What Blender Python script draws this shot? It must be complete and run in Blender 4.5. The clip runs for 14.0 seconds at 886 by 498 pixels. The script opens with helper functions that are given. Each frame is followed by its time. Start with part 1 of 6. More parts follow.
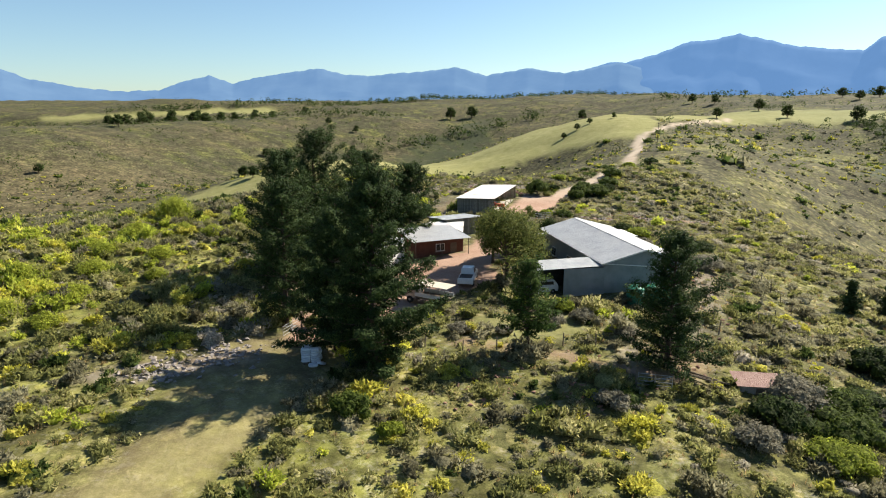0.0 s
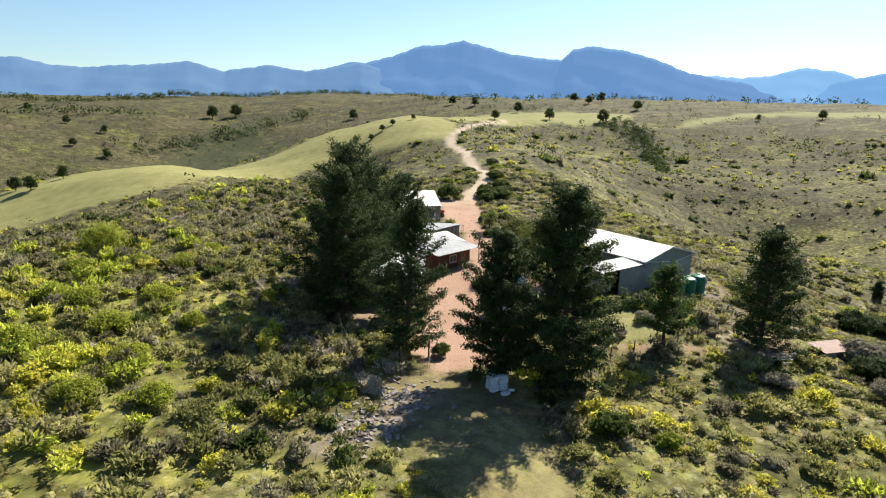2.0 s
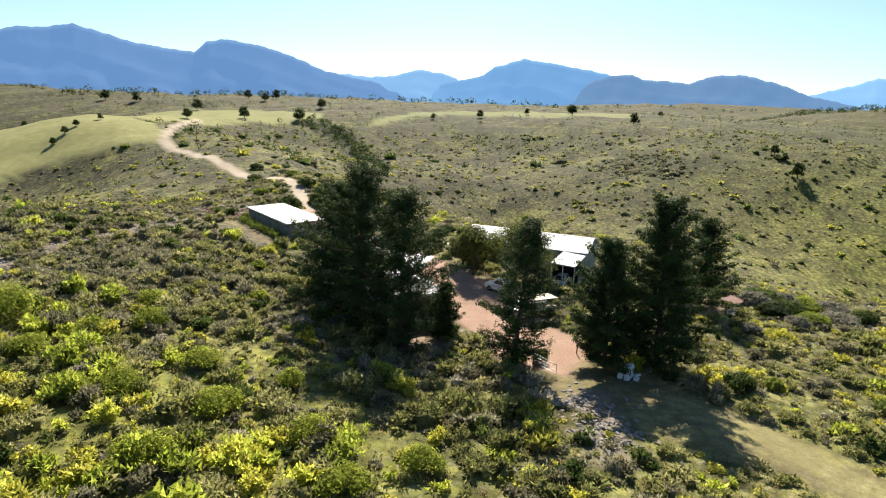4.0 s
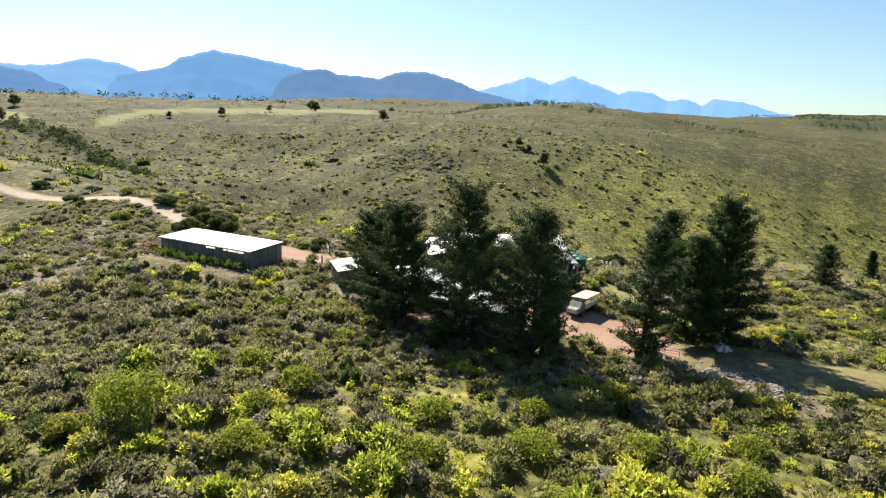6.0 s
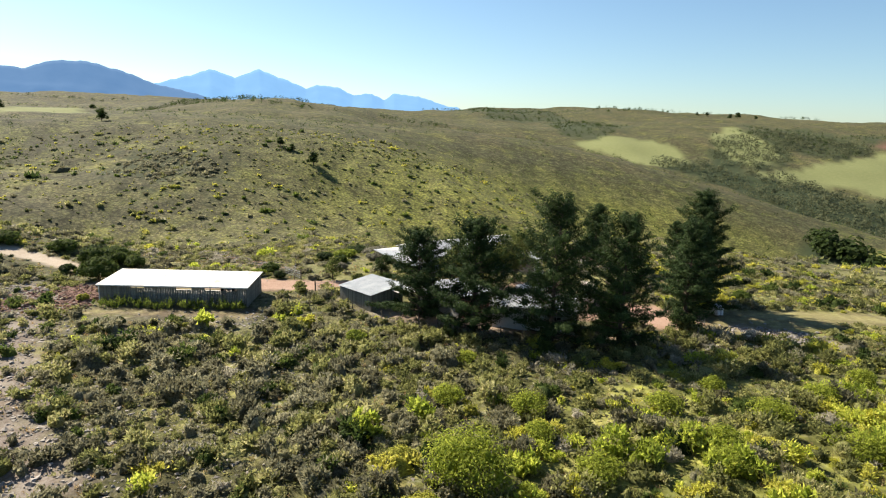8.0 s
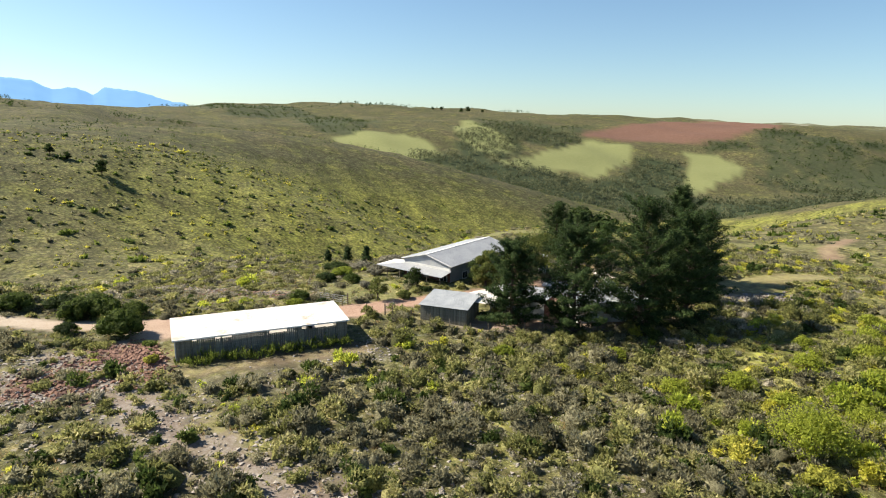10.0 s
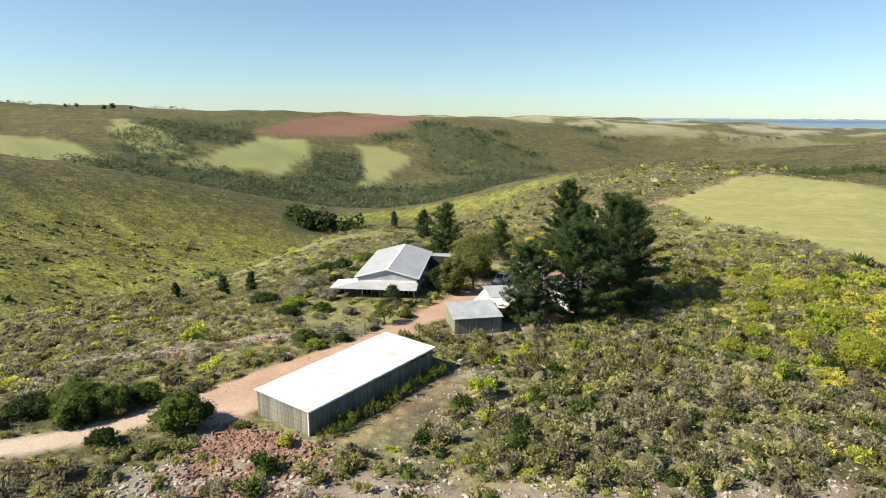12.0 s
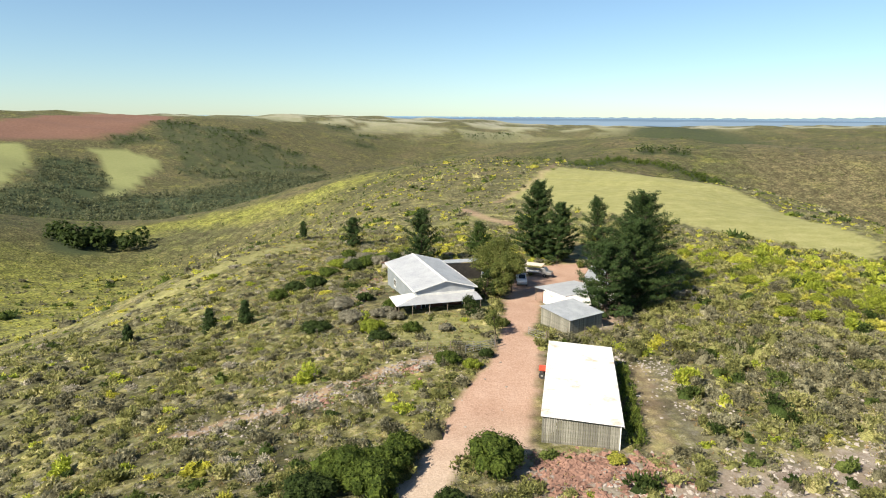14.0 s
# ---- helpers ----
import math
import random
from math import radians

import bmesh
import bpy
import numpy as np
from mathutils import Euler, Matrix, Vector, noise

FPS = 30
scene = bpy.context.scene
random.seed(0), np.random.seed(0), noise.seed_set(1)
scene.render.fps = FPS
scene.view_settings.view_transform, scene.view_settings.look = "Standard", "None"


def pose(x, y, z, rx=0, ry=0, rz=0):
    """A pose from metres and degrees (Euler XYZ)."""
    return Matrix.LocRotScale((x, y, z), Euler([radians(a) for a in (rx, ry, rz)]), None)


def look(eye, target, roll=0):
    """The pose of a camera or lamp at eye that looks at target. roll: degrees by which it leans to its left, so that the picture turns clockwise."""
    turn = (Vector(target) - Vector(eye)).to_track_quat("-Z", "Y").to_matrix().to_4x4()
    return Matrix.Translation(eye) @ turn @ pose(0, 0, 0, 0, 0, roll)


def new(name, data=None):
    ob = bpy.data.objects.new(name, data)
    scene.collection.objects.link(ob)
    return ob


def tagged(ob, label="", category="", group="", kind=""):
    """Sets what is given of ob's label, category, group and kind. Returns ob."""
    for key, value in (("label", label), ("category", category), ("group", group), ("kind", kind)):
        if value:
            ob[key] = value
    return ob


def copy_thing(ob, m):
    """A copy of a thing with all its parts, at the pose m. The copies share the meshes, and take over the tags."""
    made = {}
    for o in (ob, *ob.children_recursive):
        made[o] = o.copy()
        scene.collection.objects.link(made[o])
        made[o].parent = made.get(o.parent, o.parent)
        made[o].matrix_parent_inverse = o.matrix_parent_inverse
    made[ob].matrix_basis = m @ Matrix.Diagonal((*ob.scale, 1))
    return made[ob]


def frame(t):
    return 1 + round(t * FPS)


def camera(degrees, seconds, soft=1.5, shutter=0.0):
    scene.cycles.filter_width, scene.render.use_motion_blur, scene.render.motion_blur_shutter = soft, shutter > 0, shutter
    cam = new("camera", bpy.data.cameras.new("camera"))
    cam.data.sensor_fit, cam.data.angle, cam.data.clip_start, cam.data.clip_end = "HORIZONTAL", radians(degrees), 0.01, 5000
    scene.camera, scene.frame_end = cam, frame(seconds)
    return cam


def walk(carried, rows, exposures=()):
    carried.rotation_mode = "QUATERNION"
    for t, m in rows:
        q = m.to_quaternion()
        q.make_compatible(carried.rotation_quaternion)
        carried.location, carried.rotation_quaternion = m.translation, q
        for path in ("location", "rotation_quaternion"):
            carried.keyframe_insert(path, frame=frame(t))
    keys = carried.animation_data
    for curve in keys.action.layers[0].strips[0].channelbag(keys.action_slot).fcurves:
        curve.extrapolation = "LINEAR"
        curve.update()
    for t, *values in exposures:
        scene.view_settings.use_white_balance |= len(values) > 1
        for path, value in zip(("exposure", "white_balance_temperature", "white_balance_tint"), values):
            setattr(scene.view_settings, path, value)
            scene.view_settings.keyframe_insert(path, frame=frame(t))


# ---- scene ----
cam = camera(70.4, 14.0, soft=1.05)
PATH = [
    (0, 0.27, -82.02, 21.14, 0.02, -13.52, 0.16),
    (0.5, -7.55, -81.32, 21.42, -7.33, -13.50, 0.41),
    (1, -15.97, -79.64, 21.75, -14.10, -13.44, 0.64),
    (1.5, -24.21, -77.30, 22.00, -18.32, -13.45, 0.97),
    (2, -33.40, -73.90, 22.26, -23.10, -13.41, 1.19),
    (2.5, -41.93, -69.51, 22.67, -31.79, -13.29, 1.59),
    (3, -50.38, -63.58, 22.98, -39.56, -13.16, 1.92),
    (3.2, -53.46, -60.74, 23.04, -42.86, -13.11, 1.88),
    (3.7, -61.19, -54.13, 23.42, -50.48, -13.01, 2.00),
    (4.2, -67.78, -46.65, 23.92, -57.63, -12.95, 1.98),
    (4.8, -73.94, -36.26, 24.49, -65.81, -12.88, 1.90),
    (5.3, -77.40, -26.16, 24.77, -72.44, -12.80, 1.88),
    (5.5, -78.82, -22.23, 24.85, -74.93, -12.71, 1.97),
    (6, -81.09, -10.99, 24.98, -81.70, -12.64, 1.92),
    (6.5, -82.08, -0.34, 25.16, -87.88, -12.53, 1.99),
    (7, -81.96, 10.44, 25.47, -94.77, -12.47, 1.88),
    (7.5, -80.57, 20.70, 25.77, -101.71, -12.39, 1.89),
    (8, -77.59, 31.44, 26.14, -109.23, -12.34, 1.61),
    (8.5, -73.71, 41.11, 26.45, -115.19, -12.28, 1.63),
    (9, -68.59, 50.86, 26.78, -120.89, -12.23, 1.62),
    (9.2, -65.98, 54.50, 26.87, -123.00, -12.26, 1.44),
    (9.7, -60.01, 63.78, 27.25, -128.94, -12.26, 1.24),
    (10.2, -53.00, 72.26, 27.74, -135.54, -12.29, 0.97),
    (10.8, -42.84, 80.82, 28.36, -144.25, -12.34, 0.65),
    (11.3, -32.63, 86.13, 28.79, -152.08, -12.37, 0.46),
    (11.5, -28.69, 88.26, 28.91, -155.19, -12.33, 0.46),
    (12, -17.09, 92.22, 29.29, -163.36, -12.39, 0.27),
    (12.5, -5.65, 94.73, 29.55, -169.25, -12.37, 0.30),
    (13, 6.16, 96.02, 29.77, -175.10, -12.39, 0.30),
    (13.5, 17.66, 96.11, 30.03, -180.84, -12.42, 0.42),
    (14, 29.87, 95.15, 30.31, -186.69, -12.41, 0.36),
]
walk(cam, [(t, pose(x, y, z, 90 + pitch, 0, yaw) @ pose(0, 0, 0, 0, 0, roll)) for t, x, y, z, yaw, pitch, roll in PATH],
     exposures=[(0.0, 1.37), (3.0, 1.37), (6.0, 1.38), (9.0, 1.38), (14.0, 1.42)])

# ---- light: clear morning, sun in the north-east over the valley ----
SUN_AZ, SUN_EL = 57.0, 39.5
world = bpy.data.worlds.new("sky")
scene.world = world
world.use_nodes = True
wn = world.node_tree.nodes
sky = wn.new("ShaderNodeTexSky")
sky.sky_type = "NISHITA"
sky.sun_disc = False
sky.sun_elevation, sky.sun_rotation = radians(SUN_EL), radians(SUN_AZ)
sky.altitude, sky.air_density, sky.dust_density, sky.ozone_density = 100, 1.0, 0.42, 2.2
wn["Background"].inputs[1].default_value = 0.052
lift = wn.new("ShaderNodeVectorMath")
lift.operation = "ADD"
lift.inputs[1].default_value = (0, 0, 0.025)
world.node_tree.links.new(wn.new("ShaderNodeTexCoord").outputs["Generated"], lift.inputs[0])
world.node_tree.links.new(lift.outputs[0], sky.inputs["Vector"])
cool = wn.new("ShaderNodeMix")
cool.data_type, cool.blend_type = "RGBA", "MULTIPLY"
cool.inputs["Factor"].default_value = 1.0
cool.inputs["B"].default_value = (0.93, 1.035, 1.065, 1)
world.node_tree.links.new(sky.outputs[0], cool.inputs["A"])
world.node_tree.links.new(cool.outputs["Result"], wn["Background"].inputs[0])
sun = new("sun", bpy.data.lights.new("sun", "SUN"))
sun.data.energy, sun.data.angle, sun.data.color = 5.0, radians(0.5), (1.0, 0.90, 0.74)
to_sun = Vector((math.sin(radians(SUN_AZ)) * math.cos(radians(SUN_EL)), math.cos(radians(SUN_AZ)) * math.cos(radians(SUN_EL)), math.sin(radians(SUN_EL))))
sun.matrix_world = look(to_sun * 100, (0, 0, 0))


# ---- material helpers ----
def nodes_of(name, rough=0.8, metal=0.0):
    m = bpy.data.materials.new(name)
    m.use_nodes = True
    b = m.node_tree.nodes["Principled BSDF"]
    b.inputs["Roughness"].default_value, b.inputs["Metallic"].default_value = rough, metal
    b.inputs["Specular IOR Level"].default_value = 0.3
    return m, m.node_tree, b


def ramp(nt, fac, stops):
    r = nt.nodes.new("ShaderNodeValToRGB")
    els = r.color_ramp.elements
    while len(els) < len(stops):
        els.new(0.5)
    for e, (p, c) in zip(els, stops):
        e.position, e.color = p, (*c, 1)
    nt.links.new(fac, r.inputs[0])
    return r.outputs[0]


def noise_of(nt, scale, detail=4.0, rough=0.6, space="Object"):
    tc = nt.nodes.new("ShaderNodeTexCoord")
    n = nt.nodes.new("ShaderNodeTexNoise")
    n.inputs["Scale"].default_value, n.inputs["Detail"].default_value, n.inputs["Roughness"].default_value = scale, detail, rough
    nt.links.new(tc.outputs[space], n.inputs["Vector"])
    return n.outputs[0]


def mixc(nt, fac, a, b, kind="MIX"):
    m = nt.nodes.new("ShaderNodeMix")
    m.data_type, m.blend_type = "RGBA", kind
    for sock, v in ((m.inputs["Factor"], fac), (m.inputs["A"], a), (m.inputs["B"], b)):
        if isinstance(v, (int, float)):
            sock.default_value = v
        elif isinstance(v, tuple):
            sock.default_value = (*v, 1)
        else:
            nt.links.new(v, sock)
    return m.outputs["Result"]


def bump_of(nt, b, height, strength, dist=0.05):
    k = nt.nodes.new("ShaderNodeBump")
    k.inputs["Strength"].default_value, k.inputs["Distance"].default_value = strength, dist
    nt.links.new(height, k.inputs["Height"])
    nt.links.new(k.outputs[0], b.inputs["Normal"])


def plain(name, dark, light, fine=8.0, coarse=0.7, rough=0.7, metal=0.0, bump=0.2, vary=0.0):
    """A surface that varies between two colours at two scales; vary: piece by piece."""
    m, nt, b = nodes_of(name, rough, metal)
    f = mixc(nt, 0.5, noise_of(nt, fine), noise_of(nt, coarse))
    c = ramp(nt, f, [(0.36, dark), (0.62, light)])
    if vary:
        info = nt.nodes.new("ShaderNodeObjectInfo")
        k = ramp(nt, info.outputs["Random"], [(0.0, (1 - vary,) * 3), (1.0, (1.0,) * 3)])
        c = mixc(nt, 1.0, c, k, "MULTIPLY")
    nt.links.new(c, b.inputs["Base Color"])
    if bump:
        bump_of(nt, b, noise_of(nt, fine), bump, 0.02)
    return m


def foliage(name, stops, patch=0.25, rough=0.75, passing=0.5, own=True):
    """Leaves: colour varies leaf by leaf and plant by plant; some light passes through."""
    m, nt, b = nodes_of(name, rough)
    b.inputs["Specular IOR Level"].default_value = 0.12
    g = nt.nodes.new("ShaderNodeNewGeometry")
    at = nt.nodes.new("ShaderNodeAttribute")
    at.attribute_name = "tint"
    f = mixc(nt, 0.30, mixc(nt, 0.55 if own else 0.0, noise_of(nt, patch, 2.0), at.outputs["Fac"]), g.outputs["Random Per Island"])
    c = ramp(nt, f, stops)
    fine = noise_of(nt, 7.0, 3.0, 0.65)
    c = mixc(nt, 1.0, c, ramp(nt, fine, [(0.36, (0.42, 0.41, 0.43)), (0.62, (1.04, 1.02, 1.08))]), "MULTIPLY")
    bump_of(nt, b, fine, 0.9, 0.12)
    nt.links.new(c, b.inputs["Base Color"])
    t = nt.nodes.new("ShaderNodeBsdfTranslucent")
    nt.links.new(c, t.inputs["Color"])
    mx = nt.nodes.new("ShaderNodeMixShader")
    mx.inputs[0].default_value = passing
    nt.links.new(b.outputs[0], mx.inputs[1])
    nt.links.new(t.outputs[0], mx.inputs[2])
    nt.links.new(mx.outputs[0], nt.nodes["Material Output"].inputs["Surface"])
    return m


def corrugated(name, dark, light, rough=0.4, metal=0.0, rust=None, pitch=12.0, axis=0):
    m, nt, b = nodes_of(name, rough, metal)
    c = ramp(nt, noise_of(nt, 0.6, 6.0), [(0.35, dark), (0.65, light)])
    if rust:
        c = mixc(nt, ramp(nt, noise_of(nt, 0.35, 8.0, 0.7), [(0.52, (0, 0, 0)), (0.66, (0.75,) * 3)]), c, rust)
    nt.links.new(c, b.inputs["Base Color"])
    w = nt.nodes.new("ShaderNodeTexWave")
    w.bands_direction = "X" if axis == 0 else "Y"
    w.inputs["Scale"].default_value = pitch / 2
    tc = nt.nodes.new("ShaderNodeTexCoord")
    nt.links.new(tc.outputs["Object"], w.inputs["Vector"])
    bump_of(nt, b, w.outputs[1], 0.5, 0.02)
    return m


M = {}
M["roof_white"] = corrugated("white_roof_sheet", (0.560, 0.552, 0.528), (0.656, 0.656, 0.640), 0.55, rust=(0.320, 0.192, 0.104))
M["roof_grey"] = corrugated("galvanised_sheet", (0.223, 0.242, 0.260), (0.310, 0.329, 0.347), 0.62, 0.1)
M["roof_pale"] = corrugated("pale_roof_sheet", (0.279, 0.291, 0.310), (0.353, 0.366, 0.378), 0.45, 0.15)
M["wall_sheet"] = corrugated("grey_wall_sheet", (0.176, 0.200, 0.216), (0.248, 0.272, 0.296), 0.5, 0.3)
M["white_wall"] = plain("white_wall", (0.480, 0.480, 0.464), (0.608, 0.608, 0.584), 3.0, 0.4)
M["brick"] = plain("red_brick", (0.084, 0.035, 0.026), (0.147, 0.066, 0.048), 9.0, 1.0, 0.9)
M["plank"] = plain("weathered_plank", (0.120, 0.116, 0.096), (0.272, 0.264, 0.216), 14.0, 1.5, 0.9, 0.0, 0.4, 0.45)
M["timber"] = plain("old_timber", (0.080, 0.064, 0.048), (0.176, 0.144, 0.112), 12.0, 1.0, 0.9)
M["white_trim"] = plain("white_trim", (0.528, 0.528, 0.520), (0.640, 0.640, 0.632), 4.0, 0.5, 0.5, 0.0, 0.0)
M["dark"] = plain("dark_inside", (0.02, 0.02, 0.02), (0.05, 0.045, 0.04), 4.0, 0.5)
M["concrete"] = plain("concrete", (0.272, 0.256, 0.232), (0.384, 0.368, 0.336), 6.0, 0.7, 0.9)
M["tank"] = plain("green_plastic", (0.010, 0.104, 0.068), (0.020, 0.160, 0.100), 3.0, 0.8, 0.4, 0.0, 0.0)
M["red_sheet"] = corrugated("faded_red_sheet", (0.120, 0.048, 0.036), (0.168, 0.088, 0.068), 0.6)
M["car_white"] = plain("white_car_paint", (0.578, 0.578, 0.586), (0.663, 0.663, 0.663), 1.0, 0.3, 0.25, 0.0, 0.0)
M["glass"] = plain("dark_glass", (0.01, 0.012, 0.014), (0.03, 0.035, 0.04), 1.0, 0.5, 0.08, 0.0, 0.0)
M["rubber"] = plain("rubber", (0.015, 0.015, 0.015), (0.04, 0.038, 0.036), 8.0, 1.0, 0.85)
M["steel"] = plain("dull_steel", (0.2, 0.2, 0.2), (0.38, 0.38, 0.37), 6.0, 1.0, 0.45, 0.7)
M["red_paint"] = plain("faded_red_paint", (0.32, 0.05, 0.03), (0.45, 0.09, 0.05), 4.0, 0.8, 0.5)
M["sack"] = plain("white_woven_plastic", (0.464, 0.496, 0.528), (0.624, 0.640, 0.656), 6.0, 1.2, 0.55, 0.0, 0.3)
M["rock"] = plain("grey_stone", (0.160, 0.144, 0.132), (0.336, 0.304, 0.280), 5.0, 0.8, 0.95, 0.0, 0.5, 0.4)
M["pale_stone"] = plain("pale_stone", (0.17, 0.15, 0.13), (0.34, 0.305, 0.27), 5.0, 0.8, 0.95, 0.0, 0.4, 0.3)
M["brick_rubble"] = plain("broken_red_stone", (0.112, 0.060, 0.044), (0.288, 0.168, 0.128), 5.0, 0.8, 0.95, 0.0, 0.5, 0.4)
M["bark"] = plain("pine_bark", (0.040, 0.028, 0.020), (0.104, 0.076, 0.056), 9.0, 1.2, 0.95, 0.0, 0.6)
M["pine"] = foliage("pine_needles", [(0.25, (0.018, 0.036, 0.012)), (0.5, (0.043, 0.078, 0.022)), (0.75, (0.092, 0.136, 0.038))], 0.5, passing=0.3, own=False)
M["pine_young"] = foliage("young_needles", [(0.25, (0.035, 0.070, 0.018)), (0.5, (0.075, 0.130, 0.032)), (0.75, (0.14, 0.20, 0.055))], 0.5, own=False)
M["oak"] = foliage("broad_leaves", [(0.25, (0.075, 0.105, 0.026)), (0.5, (0.150, 0.185, 0.045)), (0.75, (0.29, 0.29, 0.085))], 0.7, own=False)
M["scrub"] = foliage("scrub_leaves", [(0.24, (0.122, 0.132, 0.046)), (0.42, (0.237, 0.254, 0.080)), (0.58, (0.365, 0.373, 0.127)), (0.76, (0.533, 0.500, 0.229))], 0.12)
M["heath"] = foliage("heath_twigs", [(0.25, (0.132, 0.128, 0.069)), (0.5, (0.249, 0.242, 0.140)), (0.75, (0.414, 0.401, 0.237))], 0.15)
M["green"] = foliage("bright_leaves", [(0.25, (0.236, 0.295, 0.042)), (0.5, (0.469, 0.554, 0.073)), (0.75, (0.795, 0.800, 0.136))], 0.2, passing=0.62)
M["dark_green"] = foliage("dark_leaves", [(0.25, (0.038, 0.062, 0.017)), (0.5, (0.081, 0.124, 0.029)), (0.75, (0.169, 0.215, 0.052))], 0.3)
M["yellow"] = foliage("yellow_flowers", [(0.25, (0.50, 0.50, 0.06)), (0.5, (0.70, 0.69, 0.10)), (0.75, (0.78, 0.77, 0.17))], 0.3, passing=0.6)
M["bright_green"] = foliage("bright_bush_leaves", [(0.25, (0.306, 0.365, 0.051)), (0.5, (0.558, 0.626, 0.085)), (0.75, (0.800, 0.800, 0.135))], 0.3, passing=0.62)
M["mid_green"] = foliage("mid_green_leaves", [(0.25, (0.066, 0.102, 0.019)), (0.5, (0.144, 0.198, 0.033)), (0.75, (0.264, 0.318, 0.061))], 0.3)
M["lime"] = foliage("yellow_green_tips", [(0.25, (0.341, 0.355, 0.061)), (0.5, (0.537, 0.529, 0.085)), (0.75, (0.745, 0.689, 0.139))], 0.3)
M["silver"] = foliage("silver_leaves", [(0.25, (0.226, 0.221, 0.152)), (0.5, (0.404, 0.386, 0.271)), (0.75, (0.606, 0.559, 0.422))], 0.3)
M["straw"] = foliage("dry_straw", [(0.25, (0.276, 0.201, 0.089)), (0.5, (0.415, 0.305, 0.137)), (0.75, (0.553, 0.415, 0.210))], 0.3)
M["far_leaf"] = foliage("wood_leaves", [(0.25, (0.070, 0.086, 0.046)), (0.5, (0.130, 0.150, 0.074)), (0.75, (0.22, 0.232, 0.125))], 0.03, own=False)

# ---- the lie of the land: broad rises and hollows (x, y, spread, rise) ----
NEAR_RISES = [(35, 0, 24, 2.2), (-21, -28, 24, 0.3), (-32, 62, 32, 1.1), (62, 32, 24, -0.2), (-62, 32, 24, 3.3), (-69, -11, 24, 1.8), (69, -11, 24, -1.2), (37, 114, 24, -4.8), (-114, -37, 24, 1.3), (0, -120, 24, -1.9), (120, 0, 34, -6.4), (97, -71, 54, -8.4), (97, 71, 24, -6.8), (71, -97, 24, 4.5)]
VALLEY_RISES = [(134, 134, 34, -11), (-86, 169, 53, -11.7), (86, 169, 86, 8.5), (169, -86, 34, -20.8), (-169, -86, 53, -5.2), (86, -169, 34, -7.2), (86, 169, 34, 3.7), (169, 86, 34, -16.5), (188, 30, 53, -7.8), (30, 188, 34, -13.1), (-188, 30, 53, -4.1), (290, 0, 52, 3.4)]
SLOPE_RISES = [(0, 290, 52, -5), (170, -235, 81, -29.5), (235, -170, 52, -21.4), (235, 170, 52, -4.3), (-235, 170, 81, -24.4), (170, 235, 52, -17.1), (90, 276, 52, 6.9), (90, -276, 52, -7.2), (276, 90, 52, -6.3), (383, -195, 77, 6.4), (195, -383, 77, -18.7), (-195, 383, 120, -11.5), (195, 383, 77, 3.8), (-195, -383, 77, 11.5), (304, -304, 77, 3.1), (-304, -304, 77, -28.9), (-67, -425, 77, -4.9), (67, -425, 77, 9), (425, 67, 77, 4.8)]
FAR_RISES = [(618, 201, 182, 16.8), (-618, 201, 182, -14.8), (-618, -201, 182, -60), (201, -618, 117, -21.3), (0, -650, 117, -12.6), (382, -526, 182, -66.8), (382, 526, 182, 24.4), (-382, -526, 182, -21.4), (-526, -382, 117, 32.4), (846, -431, 171, -59.3), (-431, 846, 171, 38.3), (431, -846, 171, -19.5), (149, -938, 266, -44.2), (149, 938, 266, 26.2), (938, 149, 266, 25.5), (672, 672, 171, 28.7), (672, -672, 171, -29), (433, -1331, 252, 23.9), (-433, -1331, 392, -37), (433, 1331, 252, 53.9), (1331, -433, 392, -22.6), (0, -1400, 252, -33.5), (1400, 0, 252, 56.1), (1485, -1485, 588, 26.8), (-989, -3043, 896, -40.3)]

YARD_RISES = [(-12, -24, 20, -1.2), (20, -24, 20, 1.7), (-46, -32, 20, 1.3), (-15, -55, 20, 1.5), (54, -32, 20, -1.8), (66, 4, 20, -1.6), (54, 40, 20, -1.2), (-75, -34, 20, -2.2), (-16, -82, 20, -2.2), (-75, 42, 20, -4), (59, -65, 20, 6.5), (-16, 90, 20, 6.1), (92, 4, 20, 6.9), (83, 42, 20, 2.5), (59, 73, 20, 6.6), (28, 111, 31, 0.2), (28, -111, 31, 3), (63, -96, 31, -2.6), (109, -37, 31, -1.9), (109, 37, 31, -5), (-9, -115, 31, 2.2), (-9, 115, 31, -8.9), (91, 71, 31, -5.4), (13, -154, 42, -6.5)]
RIDGE_RISES = [(13, 154, 42, 6.7), (136, 74, 42, -11.3), (62, 142, 42, -1.9), (105, 114, 42, 6.3), (153, -26, 42, 3.1), (-147, -50, 42, 6.5), (-85, -130, 42, 1.9), (-85, 130, 42, -11.2), (17, -204, 55, 11.1), (17, 204, 55, -21.5), (202, 34, 55, 4.7), (202, -34, 55, -28.5), (180, -98, 55, 8.9), (82, -188, 55, 7.1), (-50, -199, 55, -6.9), (-50, 199, 55, 22.3), (-162, -126, 55, -2.9), (139, -151, 55, -28.9), (-194, -67, 55, 3.6), (-237, -129, 73, -20.9), (213, 166, 73, -12.9), (213, -166, 73, 30.6), (148, 226, 73, 13.9), (66, 262, 73, -7.1)]
